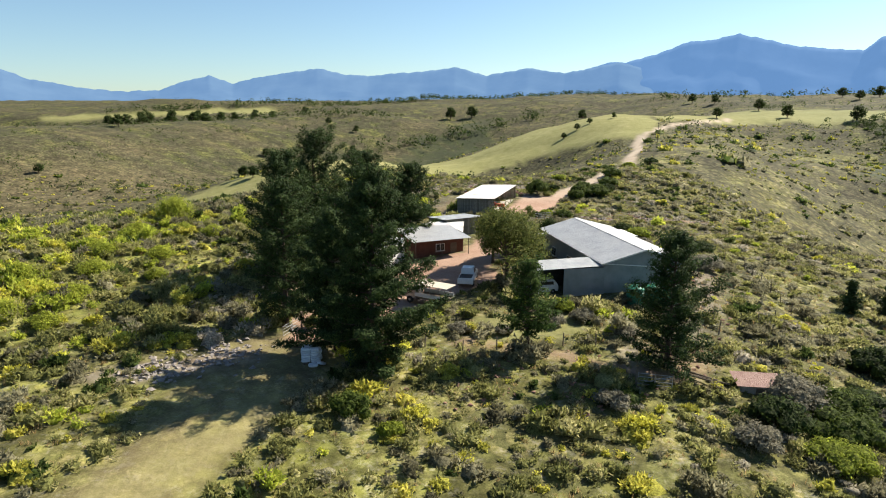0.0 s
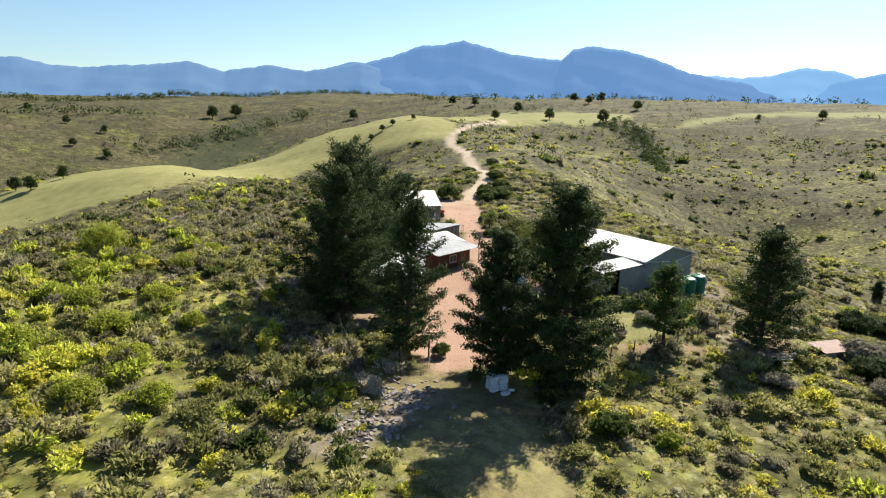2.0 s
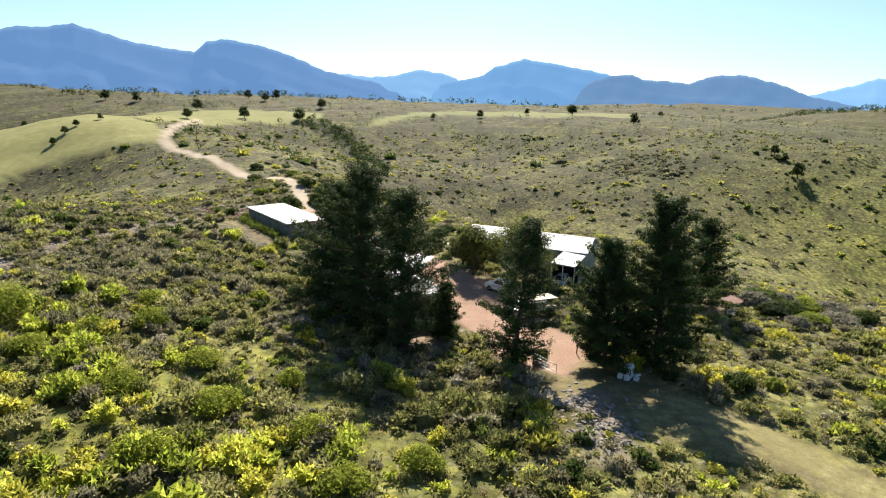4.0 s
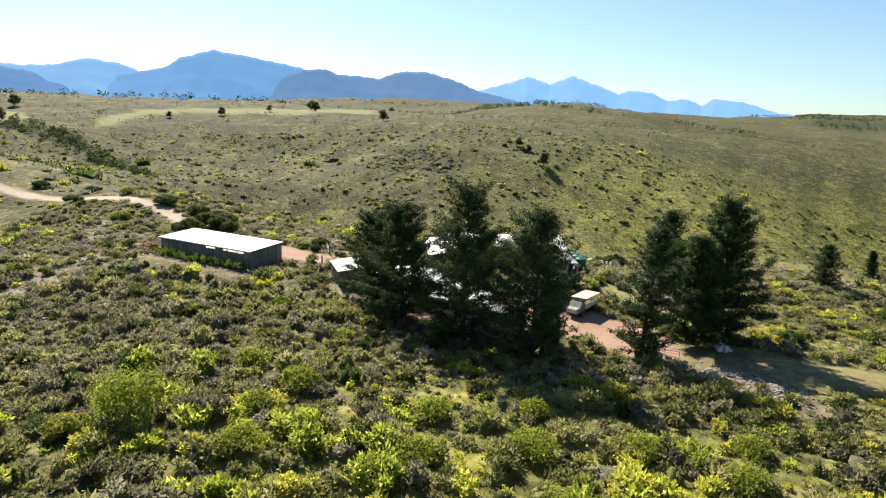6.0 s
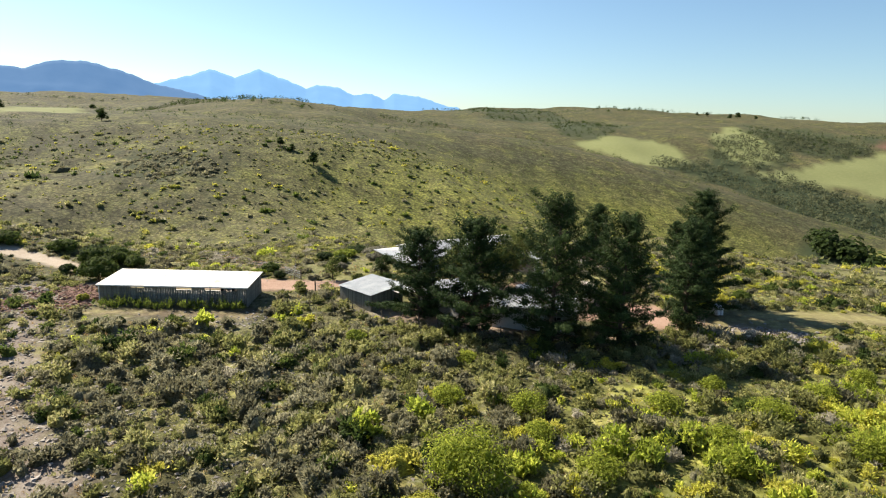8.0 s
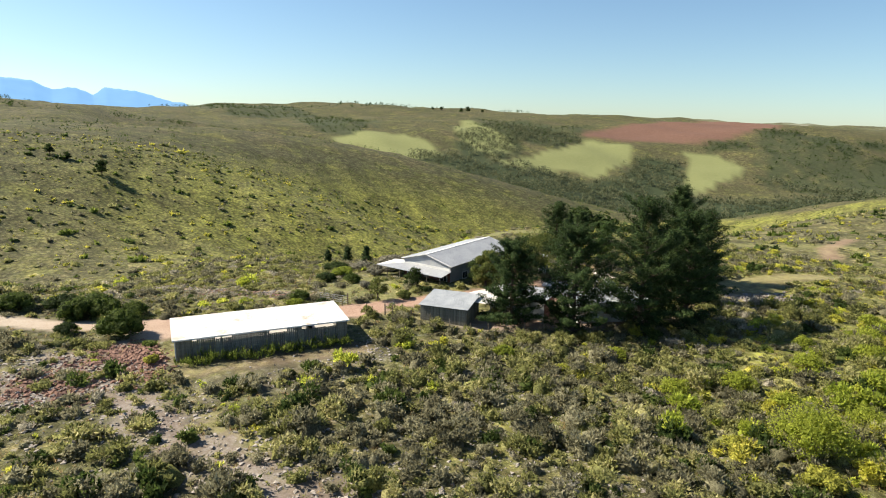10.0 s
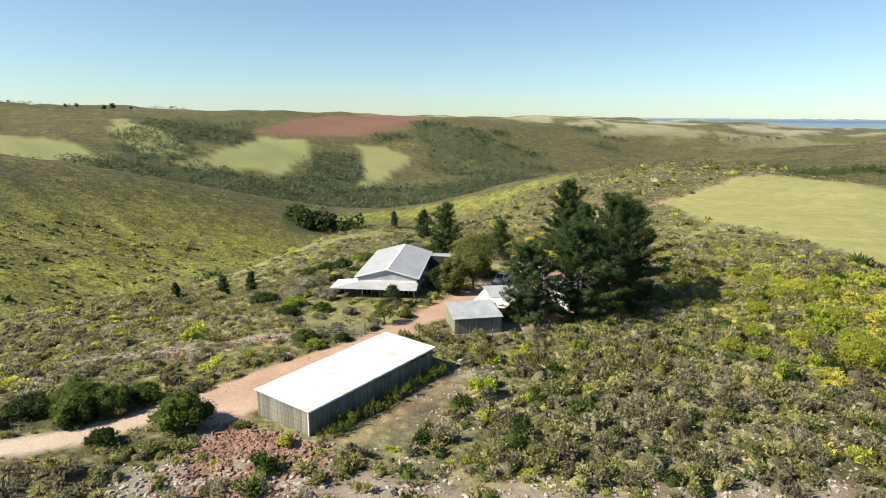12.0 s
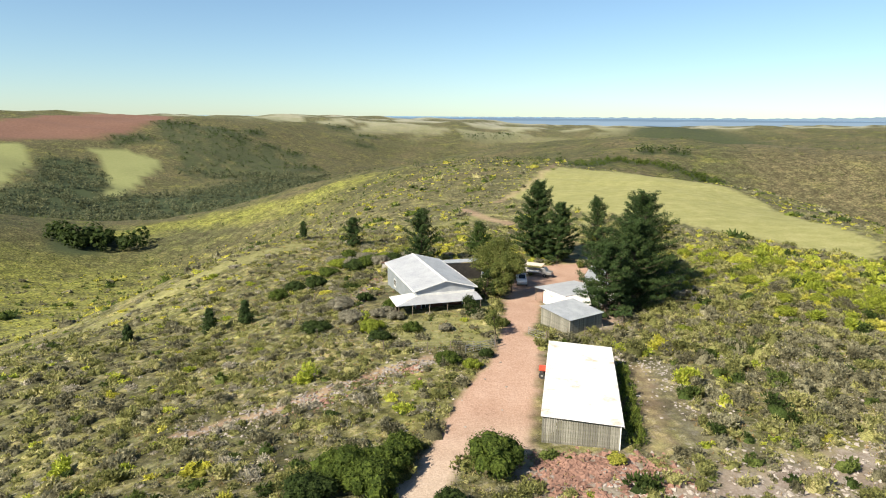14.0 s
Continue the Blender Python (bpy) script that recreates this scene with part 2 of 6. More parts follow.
SPUR_RISES = [(66, -262, 73, -10.6), (-183, -199, 73, 24.2), (-86, 339, 94, -21), (-86, -339, 94, 26.8), (-191, 293, 94, -7.4), (-191, -293, 94, -35.7), (345, -58, 94, 10.8), (-350, 0, 94, 4), (-331, -114, 94, -18.7), (29, 349, 94, 32.4), (237, -258, 94, -21), (308, -167, 94, -29.2), (141, -321, 94, -13.4), (-37, -448, 122, -8.2), (-37, 448, 122, -48.2), (-181, -412, 122, -19.8), (-305, 331, 122, 8.8), (-305, -331, 122, 18.5), (246, -377, 122, 9.1), (-142, 562, 157, 30.3), (572, 95, 157, 7.7), (510, -276, 157, 19.3), (48, 578, 157, -33.5), (-317, -486, 157, 25.2)]
HILL_RISES = [(-317, 486, 157, 31.9), (393, -427, 157, 12.1), (-184, -727, 202, 23.1), (-410, 628, 202, -66.4), (301, 687, 202, 17.3), (740, 123, 202, -41.4), (508, 552, 202, -31.8), (-592, -461, 202, -20.4), (660, -357, 202, -14.7), (660, 357, 202, 38.7), (917, 315, 262, -41.3), (765, -596, 262, 32.8), (-390, -888, 262, 22.6), (970, 0, 262, 61.2), (1233, 206, 338, -56.9), (502, 1145, 338, -41.4), (502, -1145, 338, -38.2), (-307, -1212, 338, -43.7), (847, 920, 338, 27.4), (-136, -1644, 446, 16.6), (-663, -1511, 446, -11.3), (182, -2192, 594, 20), (2170, 362, 594, 49.4), (884, -2015, 594, -12.3)]


def swell(x, y, s, seed):
    """A cheap smooth unevenness, about -1 to 1, with waves about s metres long."""
    k = 2 * math.pi / s
    a = seed * 1.7
    return (np.sin(k * (x * 0.83 + y * 0.55) + a) * np.cos(k * (y * 0.91 - x * 0.37) + 2.1 * a)
            + 0.6 * np.sin(k * 2.13 * (x * 0.31 - y * 0.95) + 3.3 * a) * np.sin(k * 1.87 * (x * 0.9 + y * 0.2) + a)) / 1.6


def along(x, y, line):
    """Distance from a polyline."""
    d = np.full_like(x, 1e9)
    for (ax, ay), (bx, by) in zip(line, line[1:]):
        vx, vy = bx - ax, by - ay
        t = np.clip(((x - ax) * vx + (y - ay) * vy) / (vx * vx + vy * vy), 0, 1)
        d = np.minimum(d, np.hypot(x - ax - t * vx, y - ay - t * vy))
    return d


def inside(x, y, ring):
    """Signed distance from a closed outline, positive within."""
    d = along(x, y, ring + ring[:1])
    odd = np.zeros(x.shape, bool)
    for (ax, ay), (bx, by) in zip(ring, ring[1:] + ring[:1]):
        if ay == by:
            continue
        hit = ((ay > y) != (by > y)) & (x < (bx - ax) * (y - ay) / (by - ay) + ax)
        odd ^= hit
    return np.where(odd, d, -d)


def soft(v, a, b):
    t = np.clip((v - a) / (b - a), 0, 1)
    return t * t * (3 - 2 * t)


ROAD = [(13, 24), (19, 35), (23.5, 46), (27, 53), (33, 60), (39, 68), (45, 84), (53, 103), (61, 124), (65, 136), (71, 148), (80, 178), (84, 192), (92, 214), (110, 240), (140, 275), (180, 320)]
YARD = [(24, 48), (18.5, 33), (14.5, 22), (11, 10), (9, 1), (6, -6), (8, -12), (2, -15), (-3, -22), (-5, -27), (-8, -28), (-14, -28), (-15, -22), (-12, -18), (-8.5, -12), (-4.5, -3), (2.8, 1.5), (6.5, 12), (9.5, 17.5), (8, 20), (10, 27), (15.5, 44), (17, 49)]
CLEARING = [(-14, -25), (-7, -28), (-9, -35), (-10.5, -41), (-13, -47), (-15, -56), (-20, -62), (-24, -60), (-19.5, -48), (-20, -39), (-20.5, -33), (-18, -28)]
FIELD_SLOPE = [(962, -566), (960, -666), (887, -706), (810, -696), (746, -668), (726, -583), (843, -587)]
UPPER_WOOD = [(825, -774), (874, -876), (785, -875), (694, -820), (653, -727), (686, -663)]
FIELD_TRACK = [(-20, -150), (-32, -171), (-55, -220), (-97, -323)]
SOUTH_TRACK = [(-13, -40), (-17, -50), (-24, -64), (-34, -82), (-44, -110)]
SIDE_PATH = [(23, 23.5), (33, 28), (41, 33), (50, 35)]
STONY = [(16, 56), (6, 54.5), (-5, 53.5), (-17, 51), (-26, 48), (-34, 44)]
FIELD_SOUTH = [(-29, -166), (-68, -256), (-83, -278), (-165, -345), (-184, -330), (-150, -240), (-140, -181), (-130, -140), (-110, -90), (-95, -43), (-76, -21), (-72, -46), (-60, -76), (-37, -114)]
FIELD_NORTH = [(-150, 150), (-106, 185), (-75, 225), (-38, 272), (2, 308), (40, 318), (55, 345), (88, 362), (130, 385), (190, 400), (165, 335), (121, 287), (110, 240), (92, 210), (81, 222), (62, 232), (46, 236), (24, 236), (7, 213), (-15, 172), (-45, 150), (-99, 145), (-140, 130)]
FIELD_FAR = [(119, 283), (233, 475), (255, 420), (275, 370), (302, 333), (274, 304), (238, 293), (201, 303), (155, 286), (133, 281)]
FIELD_HIGH = [(285, 268), (319, 281), (381, 289), (458, 224), (512, 144), (445, 125), (403, 199), (374, 259), (335, 268), (297, 260), (282, 261)]
FIELD_WEST = [(-507, 756), (-443, 777), (-374, 794), (-274, 770), (-208, 748), (-246, 835), (-359, 859), (-452, 795), (-559, 794)]
FIELD_SIDE = [(425, -920), (487, -1037), (530, -1072), (460, -1100), (389, -1046), (374, -969), (376, -891), (366, -795), (383, -796)]
FIELD_LEFT = [(1004, -979), (887, -920), (781, -862), (713, -819), (670, -757), (682, -716), (768, -744), (876, -816)]
FIELD_EAST = [(643, -696), (644, -753), (653, -845), (660, -926), (683, -1001), (596, -1032), (562, -981), (537, -904), (513, -789), (562, -780), (598, -709)]
PLOUGHED = [(717, -1018), (740, -1110), (743, -1243), (719, -1373), (721, -1723), (532, -1566), (475, -1426), (485, -1273), (491, -1188), (521, -1145), (594, -1107), (642, -1052)]
STRIP = [(110, 5), (99, -28), (75, -53), (51, -63), (21, -83), (-9, -114)]
THICKETS = [[(460, -1278), (345, -1372), (238, -1220), (128, -1102), (182, -906), (327, -973)],
            [(1377, -738), (1385, -866), (1140, -820), (928, -631), (1040, -590)],
            [(1115, -1114), (825, -966), (814, -1204), (709, -1000), (712, -857), (781, -879)],
            [(2107, -779), (1446, -625), (1398, -833), (1737, -949)],
            [(949, -922), (959, -1127), (706, -1017), (657, -885), (741, -847)],
            [(-53, 489), (-26, 599), (46, 703), (60, 560), (37, 430), (-9, 350)],
            [(283, 82), (292, 51), (256, 36), (236, 49), (250, 76)]]
COPSES = [(413, -1313, 32), (338, -1285, 31), (479, -1140, 29), (459, -1172, 29), (297, -1244, 30), (182, -1213, 29), (138, -1097, 26), (48, -1456, 34), (112, -1693, 39), (34, -1568, 37), (-268, -1688, 40), (-351, -1698, 40), (-220, -448, 13), (-242, -438, 13), (280, -1347, 32), (229, -1236, 30), (445, -1304, 32)]
HEDGE = [(-105, -332), (-168, -408), (-200, -402), (-221, -376), (-236, -368)]
BROWN_HILL = [(-447, -778), (-607, -785), (-700, -600), (-400, -250), (-180, -150), (-190, -200), (-280, -395)]
DARK_HILL = [(-597, -1426), (-771, -1766), (-1020, -1933), (-901, -1409), (-778, -1073), (-474, -872)]
WOODS = [(778, -632), (700, -682), (626, -704), (583, -747), (495, -742), (496, -842), (547, -969), (480, -998), (416, -886), (384, -778), (321, -802), (253, -873), (143, -1000), (90, -900), (130, -640), (200, -560), (300, -560), (400, -560), (470, -580), (566, -600), (655, -600), (740, -590)]


def land(x, y):
    h = np.zeros_like(x)
    for hx, hy, s, k in NEAR_RISES + VALLEY_RISES + SLOPE_RISES + FAR_RISES + YARD_RISES + RIDGE_RISES + SPUR_RISES + HILL_RISES + [(850, -1400, 260, 20), (1950, -1150, 380, 34), (320, -1330, 170, 19), (140, -1480, 120, 8), (-800, -1570, 190, 19)]:
        h = h + k * np.exp(-((x - hx) ** 2 + (y - hy) ** 2) / (2.0 * s * s))
    r = np.hypot(x, y)
    h = h - 24 * soft(r, 2300, 3400) * soft(-y, 900, 1900)
    calm = soft(-inside(x, y, YARD), 0.0, 8.0) * soft(along(x, y, ROAD[:6]), 2.0, 7.0)
    h = h + calm * (0.10 * swell(x, y, 9.0, 1) + 0.10 * swell(x, y, 4.3, 2))
    h = h + soft(r, 90, 260) * 1.3 * swell(x, y, 64.0, 3) + soft(r, 350, 900) * 5.0 * swell(x, y, 240.0, 4) + soft(r, 1000, 2000) * 9.0 * swell(x, y, 620.0, 8) * soft(-r, -4000, -2600)
    return h


def ground(x, y):
    return float(land(np.array([float(x)]), np.array([float(y)]))[0])


def covers(x, y):
    """How much of each cover lies at a place: gravel, mown grass, stony soil; ploughed soil, wooded, flowering, dry."""
    rag = 0.6 * swell(x, y, 2.3, 5) + 0.8 * swell(x, y, 6.1, 6)
    wide = soft(np.hypot(x, y), 80, 300)
    gravel = np.maximum.reduce([soft(inside(x, y, YARD) + 0.5 * rag, -0.8, 0.8), soft(-along(x, y, ROAD) + 0.4 * rag, -2.3 - wide, -1.3),
                                0.55 * soft(-along(x, y, SIDE_PATH) + 0.5 * rag, -1.3, -0.3), 0.5 * soft(-along(x, y, [(-13, -94), (-8, -107), (-5, -138)]) + 0.5 * rag, -3.0, -1.0)])
    lawn = [(6, 21), (15, 21), (25, 19), (28, 12), (25, 9.5), (13, 7.5)]
    mown = np.maximum.reduce([soft(inside(x, y, f) + 3 * rag, -2, 2) for f in (FIELD_SOUTH, FIELD_NORTH, FIELD_FAR, FIELD_HIGH, FIELD_WEST, FIELD_EAST, FIELD_SIDE, FIELD_LEFT, FIELD_SLOPE)]
                             + [0.2 * soft(inside(x, y, CLEARING) + 1.2 * rag, -1.5, 1.0), 0.6 * soft(-along(x, y, SOUTH_TRACK) + rag, -2.6, -1.2),
                                0.5 * soft(-along(x, y, STRIP) + 2 * rag, -5, -2), 0.45 * soft(inside(x, y, lawn) + rag, -1, 1),
                                0.8 * soft(inside(x, y, [(3, -23), (12, -20), (14, -27), (4, -29)]) + rag, -1, 1)])
    west = [(2, 44), (-1, 30), (-5, 27), (-6, 38), (-3, 52), (4, 54)]
    gravel = np.maximum.reduce([gravel, 0.35 * soft(-along(x, y, FIELD_TRACK) + 0.5 * rag, -2.4, -1.2), 0.2 * soft(-along(x, y, [(0.2, 30), (5.5, 47)]) + rag, -2.8, -1.2), 0.18 * soft(inside(x, y, CLEARING) + 1.2 * rag, -1.5, 1.0), 0.5 * soft(-along(x, y, [(2, -28), (9, -30), (14, -33), (20, -34), (24, -30)]) + 1.2 * rag, -1.8, 0.2), 0.6 * soft(-along(x, y, [(-16, -12), (-10, -1), (-3, 12)]) + 0.8 * rag, -3.0, -0.8)])
    stony = np.maximum.reduce([0.8 * soft(-along(x, y, STONY) + 2.4 * rag, -4.5, -0.5), 0.7 * soft(-along(x, y, [(24, 69), (14, 62), (7, 60), (12, 55)]) + 1.5 * rag, -3.5, -0.5), 0.2 * soft(inside(x, y, west) + rag, -1, 1),
                               0.5 * soft(-along(x, y, [(-17, -32), (-22, -35), (-26, -37)]) + rag, -2.6, -1.0), 0.55 * soft(-along(x, y, [(17, -31), (24, -24), (30, -14), (34, 0)]) + 1.8 * rag, -2.6, -0.3),
                               0.5 * soft(-along(x, y, [(-16.5, -13), (-11, -1), (-2, 14)]) + 0.6 * rag, -3.6, -1.6), soft(-along(x, y, [(10, 50), (16, 51)]) + rag, -3.2, -1.5)])
    ploughed = soft(inside(x, y, PLOUGHED), -12, 12)
    clump = 0.6 * swell(x, y, 38, 31) + 0.6 * swell(x, y, 15, 32)
    wooded = np.maximum.reduce([soft(inside(x, y, WOODS) + 14 * rag, -12, 12), soft(inside(x, y, UPPER_WOOD) + 14 * rag, -12, 12), soft(-along(x, y, [(228, -350), (240, -372)]) + 3 * rag, -26, -10),
                                0.9 * soft(-along(x, y, [(248, 272), (231, 231), (200, 195), (174, 163)]) + 4 * rag, -11, -3), 0.8 * soft(-along(x, y, HEDGE) + 4 * rag, -11, -5),
                                0.75 * soft(inside(x, y, DARK_HILL), -60, 40)] + [0.8 * soft(cr - np.hypot(x - cx, y - cy) + 0.4 * cr * clump, -0.3 * cr, 0.4 * cr) for cx, cy, cr in COPSES] + [0.75 * soft(np.minimum(inside(x, y, k) * 0.4, 6) + 14 * clump, -4, 6) for k in THICKETS])
    flower = soft(-np.hypot((x + 46) / 1.0, (y + 18) / 1.4), -38, -10) * 0.9 + 0.35 * soft(-np.hypot(x - 5, y + 55), -40, -15) + soft(-np.hypot((x - 230) / 1.2, (y + 165) / 1.7), -130, -55) + 0.9 * soft(-along(x, y, [(40, -380), (66, -362), (105, -372), (170, -420), (215, -400)]) + 3 * rag, -26, -10)
    flower = flower * np.clip(0.75 + 0.5 * swell(x, y, 55, 33) + 0.35 * swell(x, y, 21, 34), 0, 1)
    dry = np.clip(0.25 + 0.7 * swell(x, y, 170, 21) + 0.5 * swell(x, y, 65, 22), 0, 1) * soft(np.hypot(x, y), 90, 300) * 0.8
    dry = dry * (1 - 0.2 * soft(x, 0, 200)) * (1 - 0.65 * soft(-np.hypot(x - 230, (y + 30) / 1.6), -300, -140))
    dry = np.maximum.reduce([dry, 0.65 * soft(inside(x, y, BROWN_HILL), -25, 25), 0.3 * soft(-np.hypot((x - 230) / 1.5, y + 1200), -420, -150), 0.9 * soft(-np.hypot(x + 200, (y - 250) / 1.2), -110, -40)])
    # far plain: straw fields, counted as mown to carry the haze-paled colour
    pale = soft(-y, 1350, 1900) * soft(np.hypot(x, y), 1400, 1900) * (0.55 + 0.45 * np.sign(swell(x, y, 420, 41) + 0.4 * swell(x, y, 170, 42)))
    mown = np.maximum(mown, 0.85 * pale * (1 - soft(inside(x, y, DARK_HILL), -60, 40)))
    return gravel, mown, stony, ploughed, wooded, np.clip(flower, 0, 1), np.clip(dry, 0, 1)


# ---- building helpers ----
def part(name, bm, material, parent=None, label=""):
    me = bpy.data.meshes.new(name)
    bm.to_mesh(me)
    bm.free()
    me.materials.append(material)
    ob = new(name, me)
    if parent:
        ob.parent = parent
    if label:
        ob["label"] = label
    return ob


def thing(name, m, label, category, group="", kind=""):
    ob = new(name)
    ob.matrix_world = m
    return tagged(ob, label, category, group, kind)


def block(bm, x0, x1, y0, y1, z0, z1):
    vs = [bm.verts.new(p) for p in ((x0, y0, z0), (x1, y0, z0), (x1, y1, z0), (x0, y1, z0), (x0, y0, z1), (x1, y0, z1), (x1, y1, z1), (x0, y1, z1))]
    for f in ((0, 3, 2, 1), (4, 5, 6, 7), (0, 1, 5, 4), (1, 2, 6, 5), (2, 3, 7, 6), (3, 0, 4, 7)):
        bm.faces.new([vs[i] for i in f])


def boxed(x0, x1, y0, y1, z0, z1, bevel=0.0):
    bm = bmesh.new()
    block(bm, x0, x1, y0, y1, z0, z1)
    if bevel:
        bmesh.ops.bevel(bm, geom=bm.edges[:], offset=bevel, segments=2, affect="EDGES")
    return bm


def slab(corners, thick):
    """A flat or sloping sheet with thickness, from its four upper corners in turn."""
    bm = bmesh.new()
    top = [bm.verts.new(c) for c in corners]
    low = [bm.verts.new((c[0], c[1], c[2] - thick)) for c in corners]
    bm.faces.new(top)
    bm.faces.new(low[::-1])
    n = len(corners)
    for i in range(n):
        bm.faces.new((top[i], low[i], low[(i + 1) % n], top[(i + 1) % n]))
    bmesh.ops.recalc_face_normals(bm, faces=bm.faces[:])
    return bm


def rod(bm, a, b, r0, r1, sides=8):
    a, b = Vector(a), Vector(b)
    q = (b - a).to_track_quat("Z", "Y").to_matrix()
    rings = []
    for c, r in ((a, r0), (b, r1)):
        rings.append([bm.verts.new(c + q @ Vector((r * math.cos(2 * math.pi * i / sides), r * math.sin(2 * math.pi * i / sides), 0))) for i in range(sides)])
    for i in range(sides):
        j = (i + 1) % sides
        bm.faces.new((rings[0][i], rings[0][j], rings[1][j], rings[1][i]))
    bm.faces.new(rings[0][::-1])
    bm.faces.new(rings[1])


def post(a, b, r0, r1=None, sides=8):
    bm = bmesh.new()
    rod(bm, a, b, r0, r1 or r0, sides)
    return bm


def lathe(profile, sides=24):
    bm = bmesh.new()
    rings = [[bm.verts.new((r * math.cos(2 * math.pi * i / sides), r * math.sin(2 * math.pi * i / sides), z)) for i in range(sides)] for r, z in profile]
    for a, b in zip(rings, rings[1:]):
        for i in range(sides):
            j = (i + 1) % sides
            bm.faces.new((a[i], a[j], b[j], b[i]))
    bm.faces.new(rings[0][::-1])
    bm.faces.new(rings[-1])
    return bm


def quads(name, verts, material, parent=None, tints=None):
    """One mesh out of an (n, 4, 3) array of separate four-sided leaves."""
    n = len(verts)
    me = bpy.data.meshes.new(name)
    me.vertices.add(4 * n)
    me.vertices.foreach_set("co", np.ascontiguousarray(verts, np.float32).ravel())
    me.loops.add(4 * n)
    me.loops.foreach_set("vertex_index", np.arange(4 * n, dtype=np.int32))
    me.polygons.add(n)
    me.polygons.foreach_set("loop_start", np.arange(0, 4 * n, 4, dtype=np.int32))
    me.update(calc_edges=True)
    if tints is not None:
        me.attributes.new("tint", "FLOAT", "FACE").data.foreach_set("value", tints.astype(np.float32))
    me.materials.append(material)
    ob = new(name, me)
    if parent:
        ob.parent = parent
    return ob


def leaves(centre, normal, length, width, rng):
    """Leaf blades at the centres, facing about along the normals."""
    n = len(centre)
    normal = normal / (np.linalg.norm(normal, axis=1, keepdims=True) + 1e-9)
    t = np.cross(normal, rng.normal(size=(n, 3)))
    t /= np.linalg.norm(t, axis=1, keepdims=True) + 1e-9
    s = np.cross(normal, t)
    a, b = t * np.reshape(length, (-1, 1)) * 0.5, s * np.reshape(width, (-1, 1)) * 0.5
    return np.stack([centre - a - 0.35 * b, centre - 0.1 * a + b, centre + a + 0.2 * b, centre + 0.1 * a - b], axis=1)


# ---- ground: one sheet out to the horizon ----
def ground_material():
    m, nt, b = nodes_of("scrubland", 0.95)
    b.inputs["Specular IOR Level"].default_value = 0.1
    L = nt.links
    one = nt.nodes.new("ShaderNodeVertexColor")
    one.layer_name = "cover"
    two = nt.nodes.new("ShaderNodeVertexColor")
    two.layer_name = "cover_far"
    s1, s2 = nt.nodes.new("ShaderNodeSeparateColor"), nt.nodes.new("ShaderNodeSeparateColor")
    L.new(one.outputs[0], s1.inputs[0])
    L.new(two.outputs[0], s2.inputs[0])
    fine, mid, broad = noise_of(nt, 2.2, 5.0, 0.7), noise_of(nt, 0.22, 5.0, 0.65), noise_of(nt, 0.018, 4.0, 0.6)
    # low plants: litter, olive tussocks, dry straw
    c = ramp(nt, fine, [(0.34, (0.068, 0.063, 0.031)), (0.46, (0.150, 0.143, 0.062)), (0.56, (0.245, 0.222, 0.108)), (0.70, (0.40, 0.335, 0.22))])
    c = mixc(nt, ramp(nt, mid, [(0.40, (0, 0, 0)), (0.62, (0.65,) * 3)]), c, (0.145, 0.155, 0.048))
    c = mixc(nt, ramp(nt, broad, [(0.42, (0, 0, 0)), (0.60, (0.55,) * 3)]), c, (0.170, 0.165, 0.070))
    near, far = mixc(nt, 1.0, c, (1.34, 1.28, 1.18), "MULTIPLY"), mixc(nt, 1.0, c, (0.78, 0.82, 0.80), "MULTIPLY")
    c = mixc(nt, one.outputs["Alpha"], far, near)
    c = mixc(nt, 1.0, c, ramp(nt, noise_of(nt, 6.0, 4.0, 0.7), [(0.36, (0.42, 0.40, 0.38)), (0.62, (1.25, 1.22, 1.18))]), "MULTIPLY")
    # pale stones and litter on the bare soil between the shrubs
    litter = ramp(nt, noise_of(nt, 1.3, 9.0, 0.82), [(0.53, (0, 0, 0)), (0.60, (0.75,) * 3)])
    c = mixc(nt, mixc(nt, 1.0, litter, one.outputs["Alpha"], "MULTIPLY"), c, (0.46, 0.40, 0.33))
    # patches of dark heath and of brighter growth, tens of metres across, darker on the northern slopes
    tract = noise_of(nt, 0.045, 6.0, 0.68)
    tc = nt.nodes.new("ShaderNodeTexCoord")
    place = nt.nodes.new("ShaderNodeSeparateXYZ")
    L.new(tc.outputs["Object"], place.inputs[0])
    northern = nt.nodes.new("ShaderNodeMapRange")
    northern.inputs["From Min"].default_value, northern.inputs["From Max"].default_value = 0, 150
    northern.inputs["To Min"].default_value, northern.inputs["To Max"].default_value = 0.5, 0.95
    L.new(place.outputs["Y"], northern.inputs["Value"])
    c = mixc(nt, mixc(nt, 1.0, ramp(nt, tract, [(0.41, (0, 0, 0)), (0.56, (1, 1, 1))]), northern.outputs[0], "MULTIPLY"), c, ramp(nt, fine, [(0.4, (0.060, 0.056, 0.034)), (0.62, (0.135, 0.120, 0.068))]))
    c = mixc(nt, ramp(nt, tract, [(0.34, (0.6,) * 3), (0.46, (0, 0, 0))]), c, (0.26, 0.245, 0.070))
    # round bushes: shade painted as dark gaps between, each with its own tint, some flowering on top
    c = mixc(nt, two.outputs["Alpha"], c, ramp(nt, mid, [(0.35, (0.115, 0.092, 0.050)), (0.65, (0.22, 0.175, 0.10))]))
    c = mixc(nt, mixc(nt, 0.62, (0, 0, 0), s2.outputs["Blue"]), c, (0.335, 0.325, 0.068))
